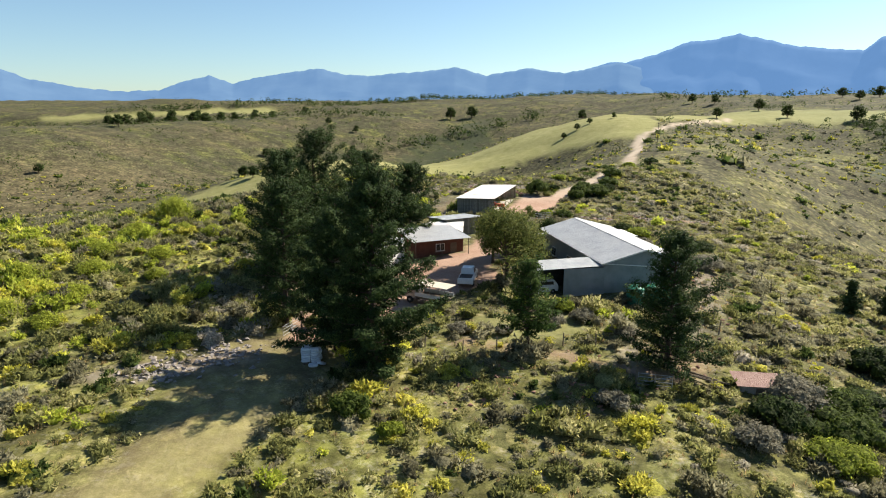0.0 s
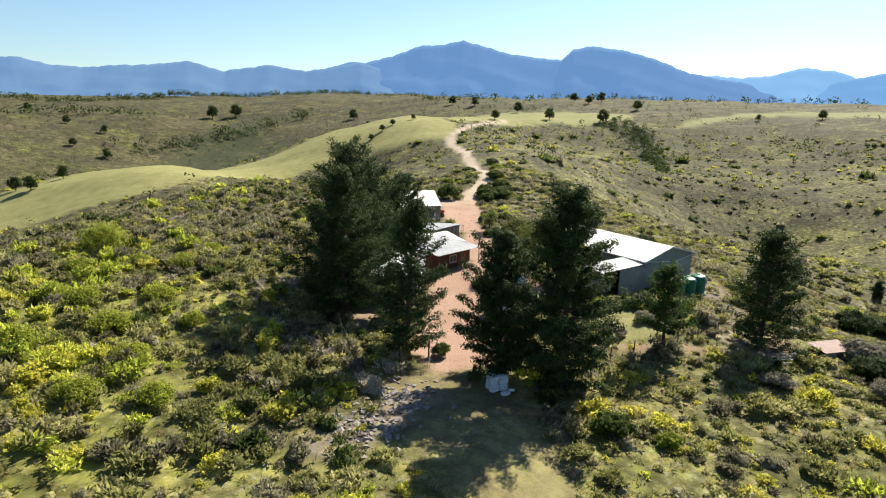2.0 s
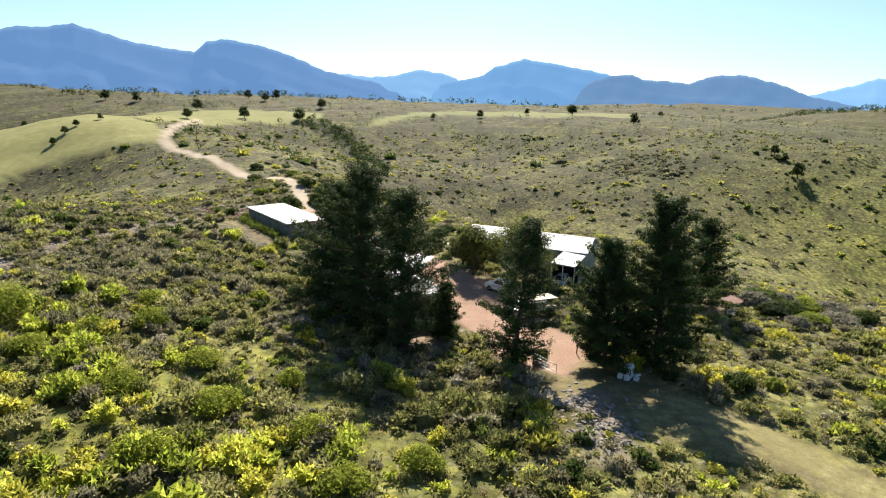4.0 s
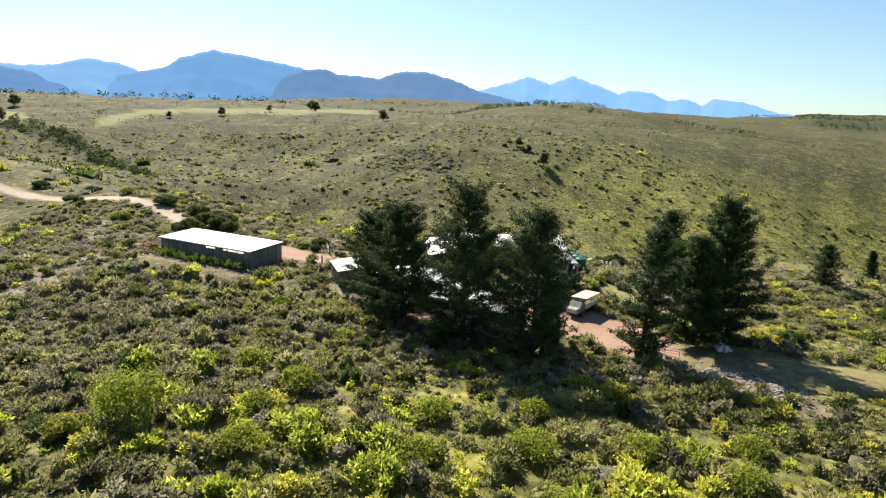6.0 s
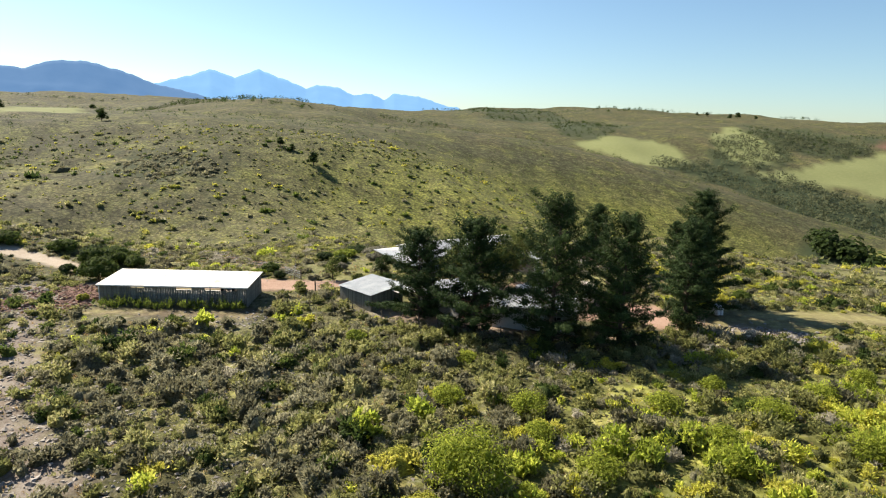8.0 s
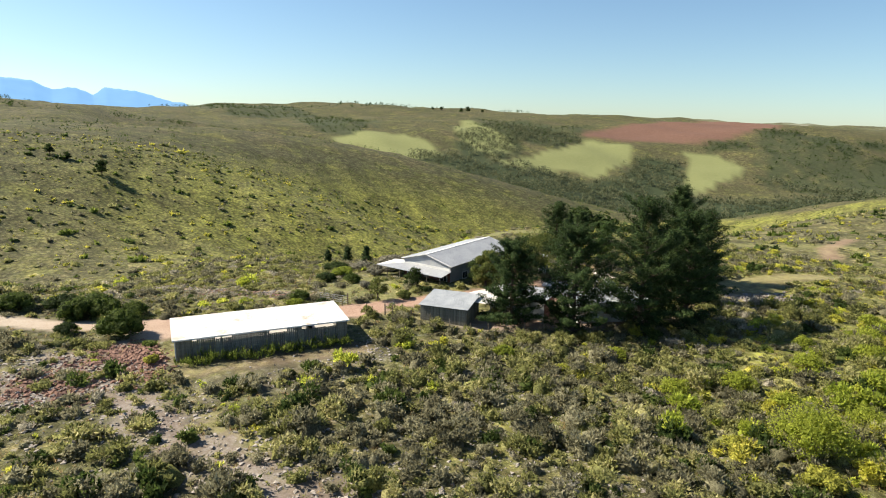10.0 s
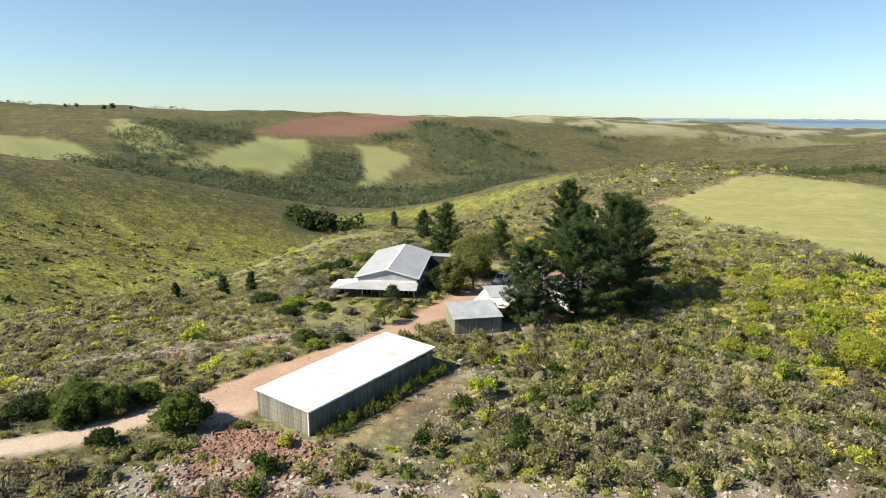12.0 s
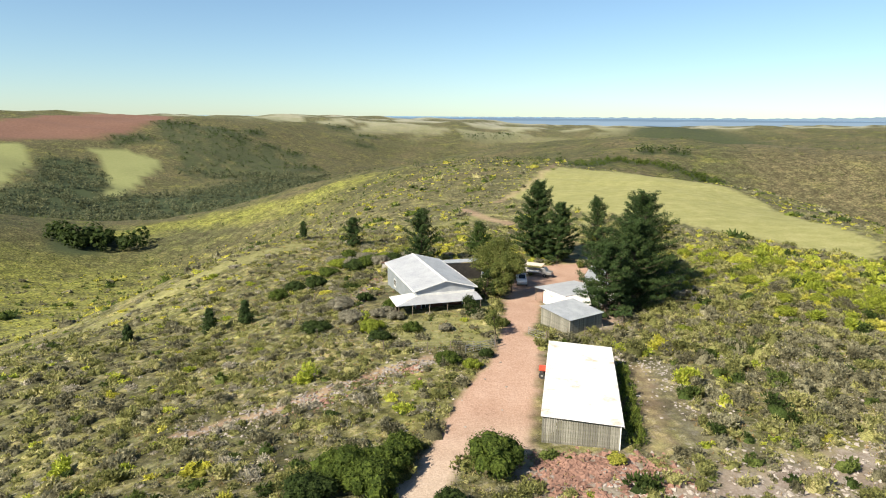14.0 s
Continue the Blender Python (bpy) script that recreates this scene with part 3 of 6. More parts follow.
    for size, strength in ((0.75, 0.75), (0.17, 0.45)):
        vor = nt.nodes.new("ShaderNodeTexVoronoi")
        vor.inputs["Scale"].default_value = size
        L.new(tc.outputs["Object"], vor.inputs["Vector"])
        own = nt.nodes.new("ShaderNodeSeparateColor")
        L.new(vor.outputs["Color"], own.inputs[0])
        # light on the crowns and shade between them, put into the colour
        gaps = ramp(nt, vor.outputs["Distance"], [(0.25, (1.25, 1.25, 1.25)), (0.75, (0.42, 0.42, 0.42))])
        shade = mixc(nt, 1.0, gaps, ramp(nt, own.outputs["Red"], [(0.0, (0.55, 0.60, 0.55)), (0.5, (0.95, 1.0, 0.9)), (1.0, (1.3, 1.25, 1.2))]), "MULTIPLY")
        c = mixc(nt, strength, c, mixc(nt, 1.0, c, shade, "MULTIPLY"))
        if size > 0.5:
            dots = mixc(nt, 1.0, ramp(nt, vor.outputs["Distance"], [(0.10, (1, 1, 1)), (0.5, (0, 0, 0))]), ramp(nt, own.outputs["Green"], [(0.45, (0, 0, 0)), (0.6, (1, 1, 1))]), "MULTIPLY")
            c = mixc(nt, mixc(nt, 1.0, dots, s2.outputs["Blue"], "MULTIPLY"), c, (0.36, 0.35, 0.06))
    # wooded, ploughed, mown, stony, gravel
    c = mixc(nt, s2.outputs["Green"], c, (0.046, 0.060, 0.028))
    c = mixc(nt, s2.outputs["Red"], c, ramp(nt, mid, [(0.35, (0.15, 0.082, 0.056)), (0.65, (0.20, 0.112, 0.078))]))
    grass = ramp(nt, mixc(nt, 0.5, mid, fine), [(0.34, (0.20, 0.20, 0.066)), (0.50, (0.285, 0.272, 0.10)), (0.66, (0.38, 0.345, 0.155))])
    east = nt.nodes.new("ShaderNodeMapRange")
    east.inputs["From Min"].default_value, east.inputs["From Max"].default_value, east.inputs["To Max"].default_value = 150, 350, 0.65
    L.new(place.outputs["X"], east.inputs["Value"])
    grass = mixc(nt, east.outputs[0], grass, (0.190, 0.212, 0.088))
    # distance haze over the straw plain, put into the grass colour as paleness
    haze_far = nt.nodes.new("ShaderNodeMapRange")
    haze_far.inputs["From Min"].default_value, haze_far.inputs["From Max"].default_value = -1300, -2000
    L.new(place.outputs["Y"], haze_far.inputs["Value"])
    grass = mixc(nt, haze_far.outputs[0], grass, ramp(nt, broad, [(0.4, (0.27, 0.27, 0.18)), (0.6, (0.36, 0.34, 0.25))]))
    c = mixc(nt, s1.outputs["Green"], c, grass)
    stone = ramp(nt, mixc(nt, 0.5, noise_of(nt, 3.5, 6.0, 0.75), mid), [(0.34, (0.13, 0.10, 0.08)), (0.48, (0.27, 0.205, 0.165)), (0.62, (0.42, 0.36, 0.31))])
    c = mixc(nt, s1.outputs["Blue"], c, stone)
    soil = ramp(nt, mixc(nt, 0.4, noise_of(nt, 5.0, 6.0, 0.7), mid), [(0.34, (0.30, 0.175, 0.115)), (0.52, (0.44, 0.285, 0.20)), (0.70, (0.56, 0.40, 0.30))])
    far_road = nt.nodes.new("ShaderNodeMapRange")
    far_road.inputs["From Min"].default_value, far_road.inputs["From Max"].default_value = 38, 58
    L.new(place.outputs["Y"], far_road.inputs["Value"])
    soil = mixc(nt, far_road.outputs[0], soil, ramp(nt, mixc(nt, 0.4, noise_of(nt, 5.0, 6.0, 0.7), mid), [(0.34, (0.36, 0.275, 0.19)), (0.52, (0.52, 0.42, 0.31)), (0.70, (0.64, 0.54, 0.42))]))
    c = mixc(nt, s1.outputs["Red"], c, soil)
    c = mixc(nt, 1.0, c, (0.68, 0.71, 0.76), "MULTIPLY")
    L.new(c, b.inputs["Base Color"])
    bump_of(nt, b, mixc(nt, 1.0, mixc(nt, 0.5, fine, mid), one.outputs["Alpha"], "MULTIPLY"), 0.6, 0.25)
    return m


def build_ground():
    spokes, grow, r0 = 560, 1.024, 1.4
    rings = int(math.log(4880 / r0) / math.log(grow)) + 1
    r = np.concatenate([[0.0], r0 * grow ** np.arange(rings)])
    a = np.linspace(0, 2 * math.pi, spokes, endpoint=False)
    R, A = np.meshgrid(r, a, indexing="ij")
    x, y = (4 + R * np.cos(A)).ravel(), (4 + R * np.sin(A)).ravel()
    co = np.stack([x, y, land(x, y)], 1)
    n = len(r)
    i, j = np.meshgrid(np.arange(n - 1), np.arange(spokes), indexing="ij")
    k = (j + 1) % spokes
    f = np.stack([i * spokes + j, (i + 1) * spokes + j, (i + 1) * spokes + k, i * spokes + k], -1).reshape(-1, 4)
    me = bpy.data.meshes.new("ground")
    me.vertices.add(len(co))
    me.vertices.foreach_set("co", co.astype(np.float32).ravel())
    me.loops.add(f.size)
    me.loops.foreach_set("vertex_index", f.astype(np.int32).ravel())
    me.polygons.add(len(f))
    me.polygons.foreach_set("loop_start", np.arange(0, f.size, 4, dtype=np.int32))
    me.update(calc_edges=True)
    me.polygons.foreach_set("use_smooth", np.ones(len(f), bool))
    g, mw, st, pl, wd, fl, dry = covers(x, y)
    near = 1 - soft(np.hypot(x, y), 120, 420)
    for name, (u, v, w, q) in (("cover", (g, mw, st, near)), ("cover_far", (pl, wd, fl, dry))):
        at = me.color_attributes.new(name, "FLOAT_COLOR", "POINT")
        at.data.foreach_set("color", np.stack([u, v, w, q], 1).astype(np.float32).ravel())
    me.materials.append(ground_material())
    return tagged(new("ground", me), "rolling scrubland with red gravel yard, tracks and mown fields", "ground", kind="structure")


build_ground()


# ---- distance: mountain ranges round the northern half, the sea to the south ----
def range_material(name, tint, haze_glow):
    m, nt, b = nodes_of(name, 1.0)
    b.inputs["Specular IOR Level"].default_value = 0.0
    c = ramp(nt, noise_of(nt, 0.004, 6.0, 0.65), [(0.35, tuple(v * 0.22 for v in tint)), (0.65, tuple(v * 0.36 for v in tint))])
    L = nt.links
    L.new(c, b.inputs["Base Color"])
    # blue haze of the distance, added as an even glow of the slopes
    L.new(mixc(nt, 0.0, haze_glow, haze_glow), b.inputs["Emission Color"])
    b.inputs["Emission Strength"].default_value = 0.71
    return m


def mountain_range(name, label, dist, profile, tint, haze_glow, seed):
    """A chain of peaks: bearing and height in degrees, with spurs that come down towards the land."""
    az = np.arange(profile[0][0], profile[-1][0], 0.12)
    el = np.interp(az, [p[0] for p in profile], [p[1] for p in profile])
    crag = 0.07 * swell(az * 10, az * 0, 14.0, seed)
    fade = soft(np.minimum(az - az[0], az[-1] - az), 0, 3.0)
    rows = 14
    co = []
    for k in range(rows):
        s = k / (rows - 1)
        d = dist - 520 * (1 - s) + 60 * swell(az * 12, az * 0 + 40 * s, 60.0, seed + 5) * (1 - s)
        ridge = 1 - (1 - s) ** 1.0 * (0.85 + 0.10 * swell(az * 12 + 60 * s, az * 0 + 120 * s, 75.0, seed + 7))
        ridge = np.clip(ridge, 0.0, 1.0) if k < rows - 1 else np.ones_like(az)
        z = -60 + (85 * fade + dist * np.tan(np.radians((el + crag * s ** 6) * fade))) * ridge
        co.append(np.stack([d * np.sin(np.radians(az)), d * np.cos(np.radians(az)), z], 1))
    d = dist + 120
    co.append(np.stack([d * np.sin(np.radians(az)), d * np.cos(np.radians(az)), az * 0 - 60], 1))
    n = len(az)
    co = np.concatenate(co)
    f = [(k * n + i, k * n + i + 1, (k + 1) * n + i + 1, (k + 1) * n + i) for k in range(rows) for i in range(n - 1)]
    me = bpy.data.meshes.new(name)
    me.from_pydata(co.tolist(), [], f)
    me.polygons.foreach_set("use_smooth", np.ones(len(f), bool))
    me.materials.append(range_material(name, tint, haze_glow))
    return tagged(new(name, me), label, "mountains", kind="structure")


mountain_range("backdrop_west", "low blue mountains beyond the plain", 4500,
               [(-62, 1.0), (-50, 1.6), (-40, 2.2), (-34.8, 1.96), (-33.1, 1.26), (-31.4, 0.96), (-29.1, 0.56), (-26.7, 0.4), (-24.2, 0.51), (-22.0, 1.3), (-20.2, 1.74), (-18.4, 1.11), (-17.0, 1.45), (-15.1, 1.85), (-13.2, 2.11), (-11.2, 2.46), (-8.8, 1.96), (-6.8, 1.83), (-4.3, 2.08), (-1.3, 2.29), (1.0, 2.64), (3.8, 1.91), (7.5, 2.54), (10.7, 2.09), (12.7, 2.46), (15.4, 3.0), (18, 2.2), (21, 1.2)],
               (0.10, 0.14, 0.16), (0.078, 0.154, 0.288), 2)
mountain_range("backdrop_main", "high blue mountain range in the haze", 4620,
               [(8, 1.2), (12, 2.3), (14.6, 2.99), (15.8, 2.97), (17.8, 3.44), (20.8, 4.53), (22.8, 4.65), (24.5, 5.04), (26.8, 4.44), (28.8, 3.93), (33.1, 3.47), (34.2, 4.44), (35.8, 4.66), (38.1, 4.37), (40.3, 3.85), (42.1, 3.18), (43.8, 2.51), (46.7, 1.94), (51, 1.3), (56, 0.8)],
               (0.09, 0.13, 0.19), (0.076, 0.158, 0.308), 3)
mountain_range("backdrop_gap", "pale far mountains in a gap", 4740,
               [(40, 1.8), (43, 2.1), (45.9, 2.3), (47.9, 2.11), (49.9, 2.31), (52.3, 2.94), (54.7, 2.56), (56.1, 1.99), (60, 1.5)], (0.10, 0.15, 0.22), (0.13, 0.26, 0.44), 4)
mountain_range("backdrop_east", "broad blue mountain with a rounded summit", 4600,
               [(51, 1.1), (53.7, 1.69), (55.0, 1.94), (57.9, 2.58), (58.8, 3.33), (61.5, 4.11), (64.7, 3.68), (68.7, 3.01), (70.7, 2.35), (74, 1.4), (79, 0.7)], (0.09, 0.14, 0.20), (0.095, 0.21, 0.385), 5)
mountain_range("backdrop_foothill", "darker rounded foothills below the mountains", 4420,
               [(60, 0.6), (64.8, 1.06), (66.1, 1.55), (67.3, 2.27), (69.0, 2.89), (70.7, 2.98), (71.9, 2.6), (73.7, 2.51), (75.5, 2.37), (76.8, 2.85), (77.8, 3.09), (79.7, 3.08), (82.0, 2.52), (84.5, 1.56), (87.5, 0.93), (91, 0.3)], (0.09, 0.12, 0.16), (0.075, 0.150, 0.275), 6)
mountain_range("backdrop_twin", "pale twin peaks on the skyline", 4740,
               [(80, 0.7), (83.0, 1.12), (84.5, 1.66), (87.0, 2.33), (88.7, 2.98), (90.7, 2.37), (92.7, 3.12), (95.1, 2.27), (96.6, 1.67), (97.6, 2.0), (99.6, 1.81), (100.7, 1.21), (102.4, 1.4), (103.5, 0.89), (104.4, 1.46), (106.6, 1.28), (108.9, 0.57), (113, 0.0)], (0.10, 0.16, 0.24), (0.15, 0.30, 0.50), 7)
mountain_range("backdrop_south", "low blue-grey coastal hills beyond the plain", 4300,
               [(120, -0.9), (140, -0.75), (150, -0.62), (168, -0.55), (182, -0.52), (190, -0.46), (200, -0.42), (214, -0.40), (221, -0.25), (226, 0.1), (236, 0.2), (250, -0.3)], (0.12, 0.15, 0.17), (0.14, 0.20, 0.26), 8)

bm = bmesh.new()
sea_in, sea_out = [], []
for k in range(41):
    a = radians(150 + 2.2 * k)
    sea_in.append(bm.verts.new((4050 * math.sin(a), 4050 * math.cos(a), -12.6)))
    sea_out.append(bm.verts.new((4860 * math.sin(a), 4860 * math.cos(a), -12.6)))
for k in range(40):
    bm.faces.new((sea_in[k], sea_in[k + 1], sea_out[k + 1], sea_out[k]))
bmesh.ops.recalc_face_normals(bm, faces=bm.faces[:])
sea = part("water", bm, plain("sea_water", (0.10, 0.20, 0.30), (0.14, 0.26, 0.36), 0.02, 0.003, 0.35, 0.0, 0.0))
tagged(sea, "blue band of sea on the southern horizon", "sea", kind="structure")


# ---- farm buildings ----
def plank_wall(parent, a, b, z0, z1, lean=None, width=0.21, seed=0, broken=False):
    """Upright boards from a to b (plan points of the parent), each a piece of its own, with gaps and uneven tops."""
    rng = random.Random(seed)
    ax, ay = a
    length = math.hypot(b[0] - ax, b[1] - ay)
    turn = math.degrees(math.atan2(b[1] - ay, b[0] - ax))
    kinds = []
    for k in range(3):
        bm = boxed(0.006, width - 0.012 - 0.004 * k, -0.012, 0.012, 0, 1.0)
        me = bpy.data.meshes.new("plank")
        bm.to_mesh(me)
        bm.free()
        me.materials.append(M["plank"])
        kinds.append(me)
    n = int(length / width)
    drop, left = 0.0, 0
    for i in range(n):
        if broken:
            if left == 0:
                drop, left = rng.choice((0.0, 0.03, 0.08, 0.3, 0.45)), rng.randrange(2, 8)
            left -= 1
        s = i * length / n
        u = s / length
        top = z1 + ((lean or 0) * u) - drop - rng.uniform(0.0, 0.05)
        ob = new("plank", kinds[rng.randrange(3)])
        ob.parent = parent
        ob.matrix_basis = pose(ax + (b[0] - ax) * u, ay + (b[1] - ay) * u, z0 - rng.uniform(0, 0.04), 0, 0, turn) @ Matrix.Diagonal((1, 1, top - z0, 1))


def long_shed():
    sh = thing("vehicle_shed", pose(2.79, 29.6, 1.08, 0, 0, -18.1), "long weathered plank shed with white sheet roof, open-fronted", "shed")
    w, n = 6.8, 18.57
    h0, h1 = 2.62, 2.86
    # inside faces
    part("back_frame", boxed(0.03, 0.09, 0.05, n - 0.05, h0 - 0.2, h0 - 0.05), M["timber"], sh)
    for y in (0.06, n / 4, n / 2, 3 * n / 4, n - 0.12):
        part("post", post((0.12, y, 0), (0.12, y, h0 - 0.03), 0.07), M["timber"], sh)
        part("post", post((w - 0.1, y, 0), (w - 0.1, y, h1 - 0.05), 0.08), M["timber"], sh)
        part("rafter", slab([(0.05, y - 0.04, h0 - 0.04), (w, y - 0.04, h1 - 0.05), (w, y + 0.05, h1 - 0.05), (0.05, y + 0.05, h0 - 0.04)], 0.12), M["timber"], sh)
    # roof in sheets, each lapped a little over the next
    cols = 21
    for i in range(cols):
        y0, y1 = -0.25 + i * (n + 0.5) / cols, -0.25 + (i + 1) * (n + 0.5) / cols + 0.03
        lift = 0.004 * (i % 2)
        part("roof_sheet", slab([(-0.25, y0, h0 + 0.03 + lift), (w + 0.12, y0, h1 + 0.05 + lift), (w + 0.12, y1, h1 + 0.05 + lift), (-0.25, y1, h0 + 0.03 + lift)], 0.035), M["roof_white"], sh)
    part("corner_trim", boxed(-0.06, 0.03, n - 0.04, n + 0.06, 0, h0 + 0.02), M["white_trim"], sh, "white corner board")
    part("fascia", boxed(-0.28, -0.25, -0.25, n + 0.25, h0 - 0.12, h0 + 0.01), M["white_trim"], sh)
    part("floor", boxed(0.1, w, 0.1, n - 0.1, 0.02, 0.17), M["concrete"], sh)
    plank_wall(sh, (0, n), (w, n), 0.0, h0 - 0.03, h1 - h0, seed=1)
    plank_wall(sh, (0, 0), (w, 0), 0.0, h0 - 0.03, h1 - h0, seed=2)
    plank_wall(sh, (0, 0), (0, n), 0.0, h0 - 0.03, seed=3, broken=True)
    return sh


def plank_store():
    g = ground(1.8, 13.7)
    st = thing("plank_store", pose(-2.0, 14.65, g - 0.1, 0, 0, 28.0), "small weathered plank store with a grey sheet roof", "shed")
    # local x runs along the near side, local y to the south-east
    w, d = 6.3, 5.6
    h0, h1 = 2.2, 2.75
    for x, y in ((0.1, -0.1), (w - 0.1, -0.1), (0.1, -d + 0.1), (w - 0.1, -d + 0.1)):
        part("post", post((x, y, 0), (x, y, h0), 0.07), M["timber"], st)
    cols = 7
    for i in range(cols):
        x0, x1 = -0.2 + i * (w + 0.4) / cols, -0.2 + (i + 1) * (w + 0.4) / cols + 0.03
        part("roof_sheet", slab([(x0, 0.2, h0 + 0.05 + 0.004 * (i % 2)), (x1, 0.2, h0 + 0.05 + 0.004 * (i % 2)), (x1, -d - 0.2, h1 + 0.05), (x0, -d - 0.2, h1 + 0.05)], 0.03), M["roof_grey"], st)
    plank_wall(st, (0, 0), (w, 0), 0.0, h0, seed=5)
    plank_wall(st, (w, -d), (w, 0), 0.0, h1, h0 - h1, seed=6)
    plank_wall(st, (0, -d), (0, 0), 0.0, h1, h0 - h1, seed=7)
    plank_wall(st, (0, -d), (w, -d), 0.0, h1, seed=8)
    return st


def gable_body(parent, x0, x1, y0, y1, eave, ridge, material, thick=0.2, base=-0.6):
    """Four walls with thickness; the end walls rise to the ridge."""
    part("side_wall", boxed(x0, x0 + thick, y0 + thick, y1 - thick, base, eave), material, parent)
    part("side_wall", boxed(x1 - thick, x1, y0 + thick, y1 - thick, base, eave), material, parent)
    xm = (x0 + x1) / 2
    for ya, yb in ((y0, y0 + thick), (y1 - thick, y1)):
        bm = bmesh.new()
        prof = [(x0, base), (x1, base), (x1, eave), (xm, ridge), (x0, eave)]
        a = [bm.verts.new((x, ya, z)) for x, z in prof]
        b = [bm.verts.new((x, yb, z)) for x, z in prof]
        bm.faces.new(a)
        bm.faces.new(b[::-1])
        for i in range(5):
            bm.faces.new((a[i], b[i], b[(i + 1) % 5], a[(i + 1) % 5]))
        bmesh.ops.recalc_face_normals(bm, faces=bm.faces[:])
        part("gable_wall", bm, material, parent)


def window_part(parent, name, c, size, turn, deep=0.1):
    """A window set into a wall: frame, two panes and a sill."""
    w, h = size
    fr = bmesh.new()
    for x0, x1, z0, z1 in ((-w / 2, w / 2, 0, 0.07), (-w / 2, w / 2, h - 0.07, h), (-w / 2, -w / 2 + 0.07, 0.07, h - 0.07), (w / 2 - 0.07, w / 2, 0.07, h - 0.07), (-0.03, 0.03, 0.07, h - 0.07)):
        block(fr, x0, x1, -0.03, 0.03, z0, z1)
    ob = part(name, fr, M["white_trim"], parent)
    ob.matrix_basis = pose(*c, 0, 0, turn)
    for x0, x1 in ((-w / 2 + 0.07, -0.03), (0.03, w / 2 - 0.07)):
        part("pane", boxed(x0, x1, -0.012, 0.012, 0.07, h - 0.07), M["glass"], ob)
    part("sill", boxed(-w / 2 - 0.06, w / 2 + 0.06, -0.12, 0.0, -0.06, 0.0), M["concrete"], ob)


def farm_house():
    g = -0.05
    ho = thing("farm_house", pose(18.69, 3.17, g, 0, 0, 11.5), "grey farmhouse with a pale gabled sheet roof and verandahs", "house")
    x0, x1, y0, y1 = -4.7, 4.7, -18.6, 0.1
    eave, ridge = 3.84, 5.05
    gable_body(ho, x0, x1, y0, y1, eave, ridge, M["wall_sheet"])
    part("brick_front", boxed(x0 + 0.05, x1 - 0.05, y1 + 0.003, y1 + 0.12, -0.3, 2.8), M["brick"], ho, "dark red brick wall under the verandah")
    part("gable_board", slab([(x0, y1 + 0.13, 3.3), (x1, y1 + 0.13, 3.3), (x1, y1 + 0.003, 3.3), (x0, y1 + 0.003, 3.3)], 0.45), M["white_wall"], ho, "white board over the verandah")
    bm = bmesh.new()
    tri = [(x0, 3.303), (x1, 3.303), (x1, eave - 0.04), (0, 4.98), (x0, eave - 0.04)]
    a = [bm.verts.new((x, y1 + 0.05, z)) for x, z in tri]
    b = [bm.verts.new((x, y1 + 0.004, z)) for x, z in tri]
    bm.faces.new(a)
    bm.faces.new(b[::-1])
    for i in range(5):
        bm.faces.new((a[i], b[i], b[(i + 1) % 5], a[(i + 1) % 5]))
    bmesh.ops.recalc_face_normals(bm, faces=bm.faces[:])
    part("gable_panel", bm, M["roof_pale"], ho, "pale sheet gable")
    # roof sheets, two slopes
    cols = 22
    over = 0.35
    for side in (-1, 1):
        for i in range(cols):
            ya = y0 - over + i * (y1 - y0 + 2 * over) / cols
            yb = ya + (y1 - y0 + 2 * over) / cols + 0.03
            lift = 0.004 * (i % 2)
            xe = side * (x1 + over)
            ze = eave - over * (ridge - eave) / x1
            part("roof_sheet", slab([(0, ya, ridge + 0.08 + lift), (xe, ya, ze + 0.08 + lift), (xe, yb, ze + 0.08 + lift), (0, yb, ridge + 0.08 + lift)], 0.035), M["roof_pale_y"], ho)
        part("gutter", post((side * 5.12, y0 - over, eave - 0.08), (side * 5.12, y1 + over, eave - 0.08), 0.07), M["white_trim"], ho)
    for side in (-1, 1):
        for y in (y0 - over - 0.02, y1 + over + 0.02):
            part("barge_board", slab([(0, y - 0.02, ridge + 0.12), (side * 5.1, y - 0.02, eave - 0.02), (side * 5.1, y + 0.02, eave - 0.02), (0, y + 0.02, ridge + 0.12)], 0.16), M["white_trim"], ho)
    # cap painted white in place of the sunlit strip of the east slope
    part("ridge_cap", slab([(-0.2, y0 - over, ridge + 0.085), (0.2, y0 - over, ridge + 0.085), (0.2, y1 + over, ridge + 0.085), (-0.2, y1 + over, ridge + 0.085)], 0.0 + 0.03), M["white_trim"], ho)
    part("gutter", post((x0, y0 - 0.08, 3.72), (1.2, y0 - 0.08, 3.1), 0.055), M["white_trim"], ho, "white sloping gutter pipe across the gable")
    part("gutter", post((x1, y0 - 0.08, 3.6), (1.2, y0 - 0.08, 3.1), 0.055), M["white_trim"], ho)
    part("downpipe", post((1.2, y0 - 0.1, 3.1), (1.9, y0 - 0.6, 2.5), 0.055), M["white_trim"], ho)
    # north verandah
    part("verandah_roof", slab([(x0 - 0.3, y1 + 0.15, 2.98), (x1 + 0.2, y1 + 0.15, 2.98), (8.4, y1 + 3.0, 2.62), (x0 - 0.3, y1 + 2.9, 2.52)], 0.05), M["roof_pale"], ho, "white sheet verandah roof")
    part("side_roof", slab([(x1 + 0.02, y1 + 0.1, 3.0), (x1 + 0.02, y1 - 1.9, 3.0), (8.4, y1 - 1.9, 2.66), (8.44, y1 + 2.95, 2.60)], 0.05), M["roof_white"], ho, "white sheet roof over the side terrace")
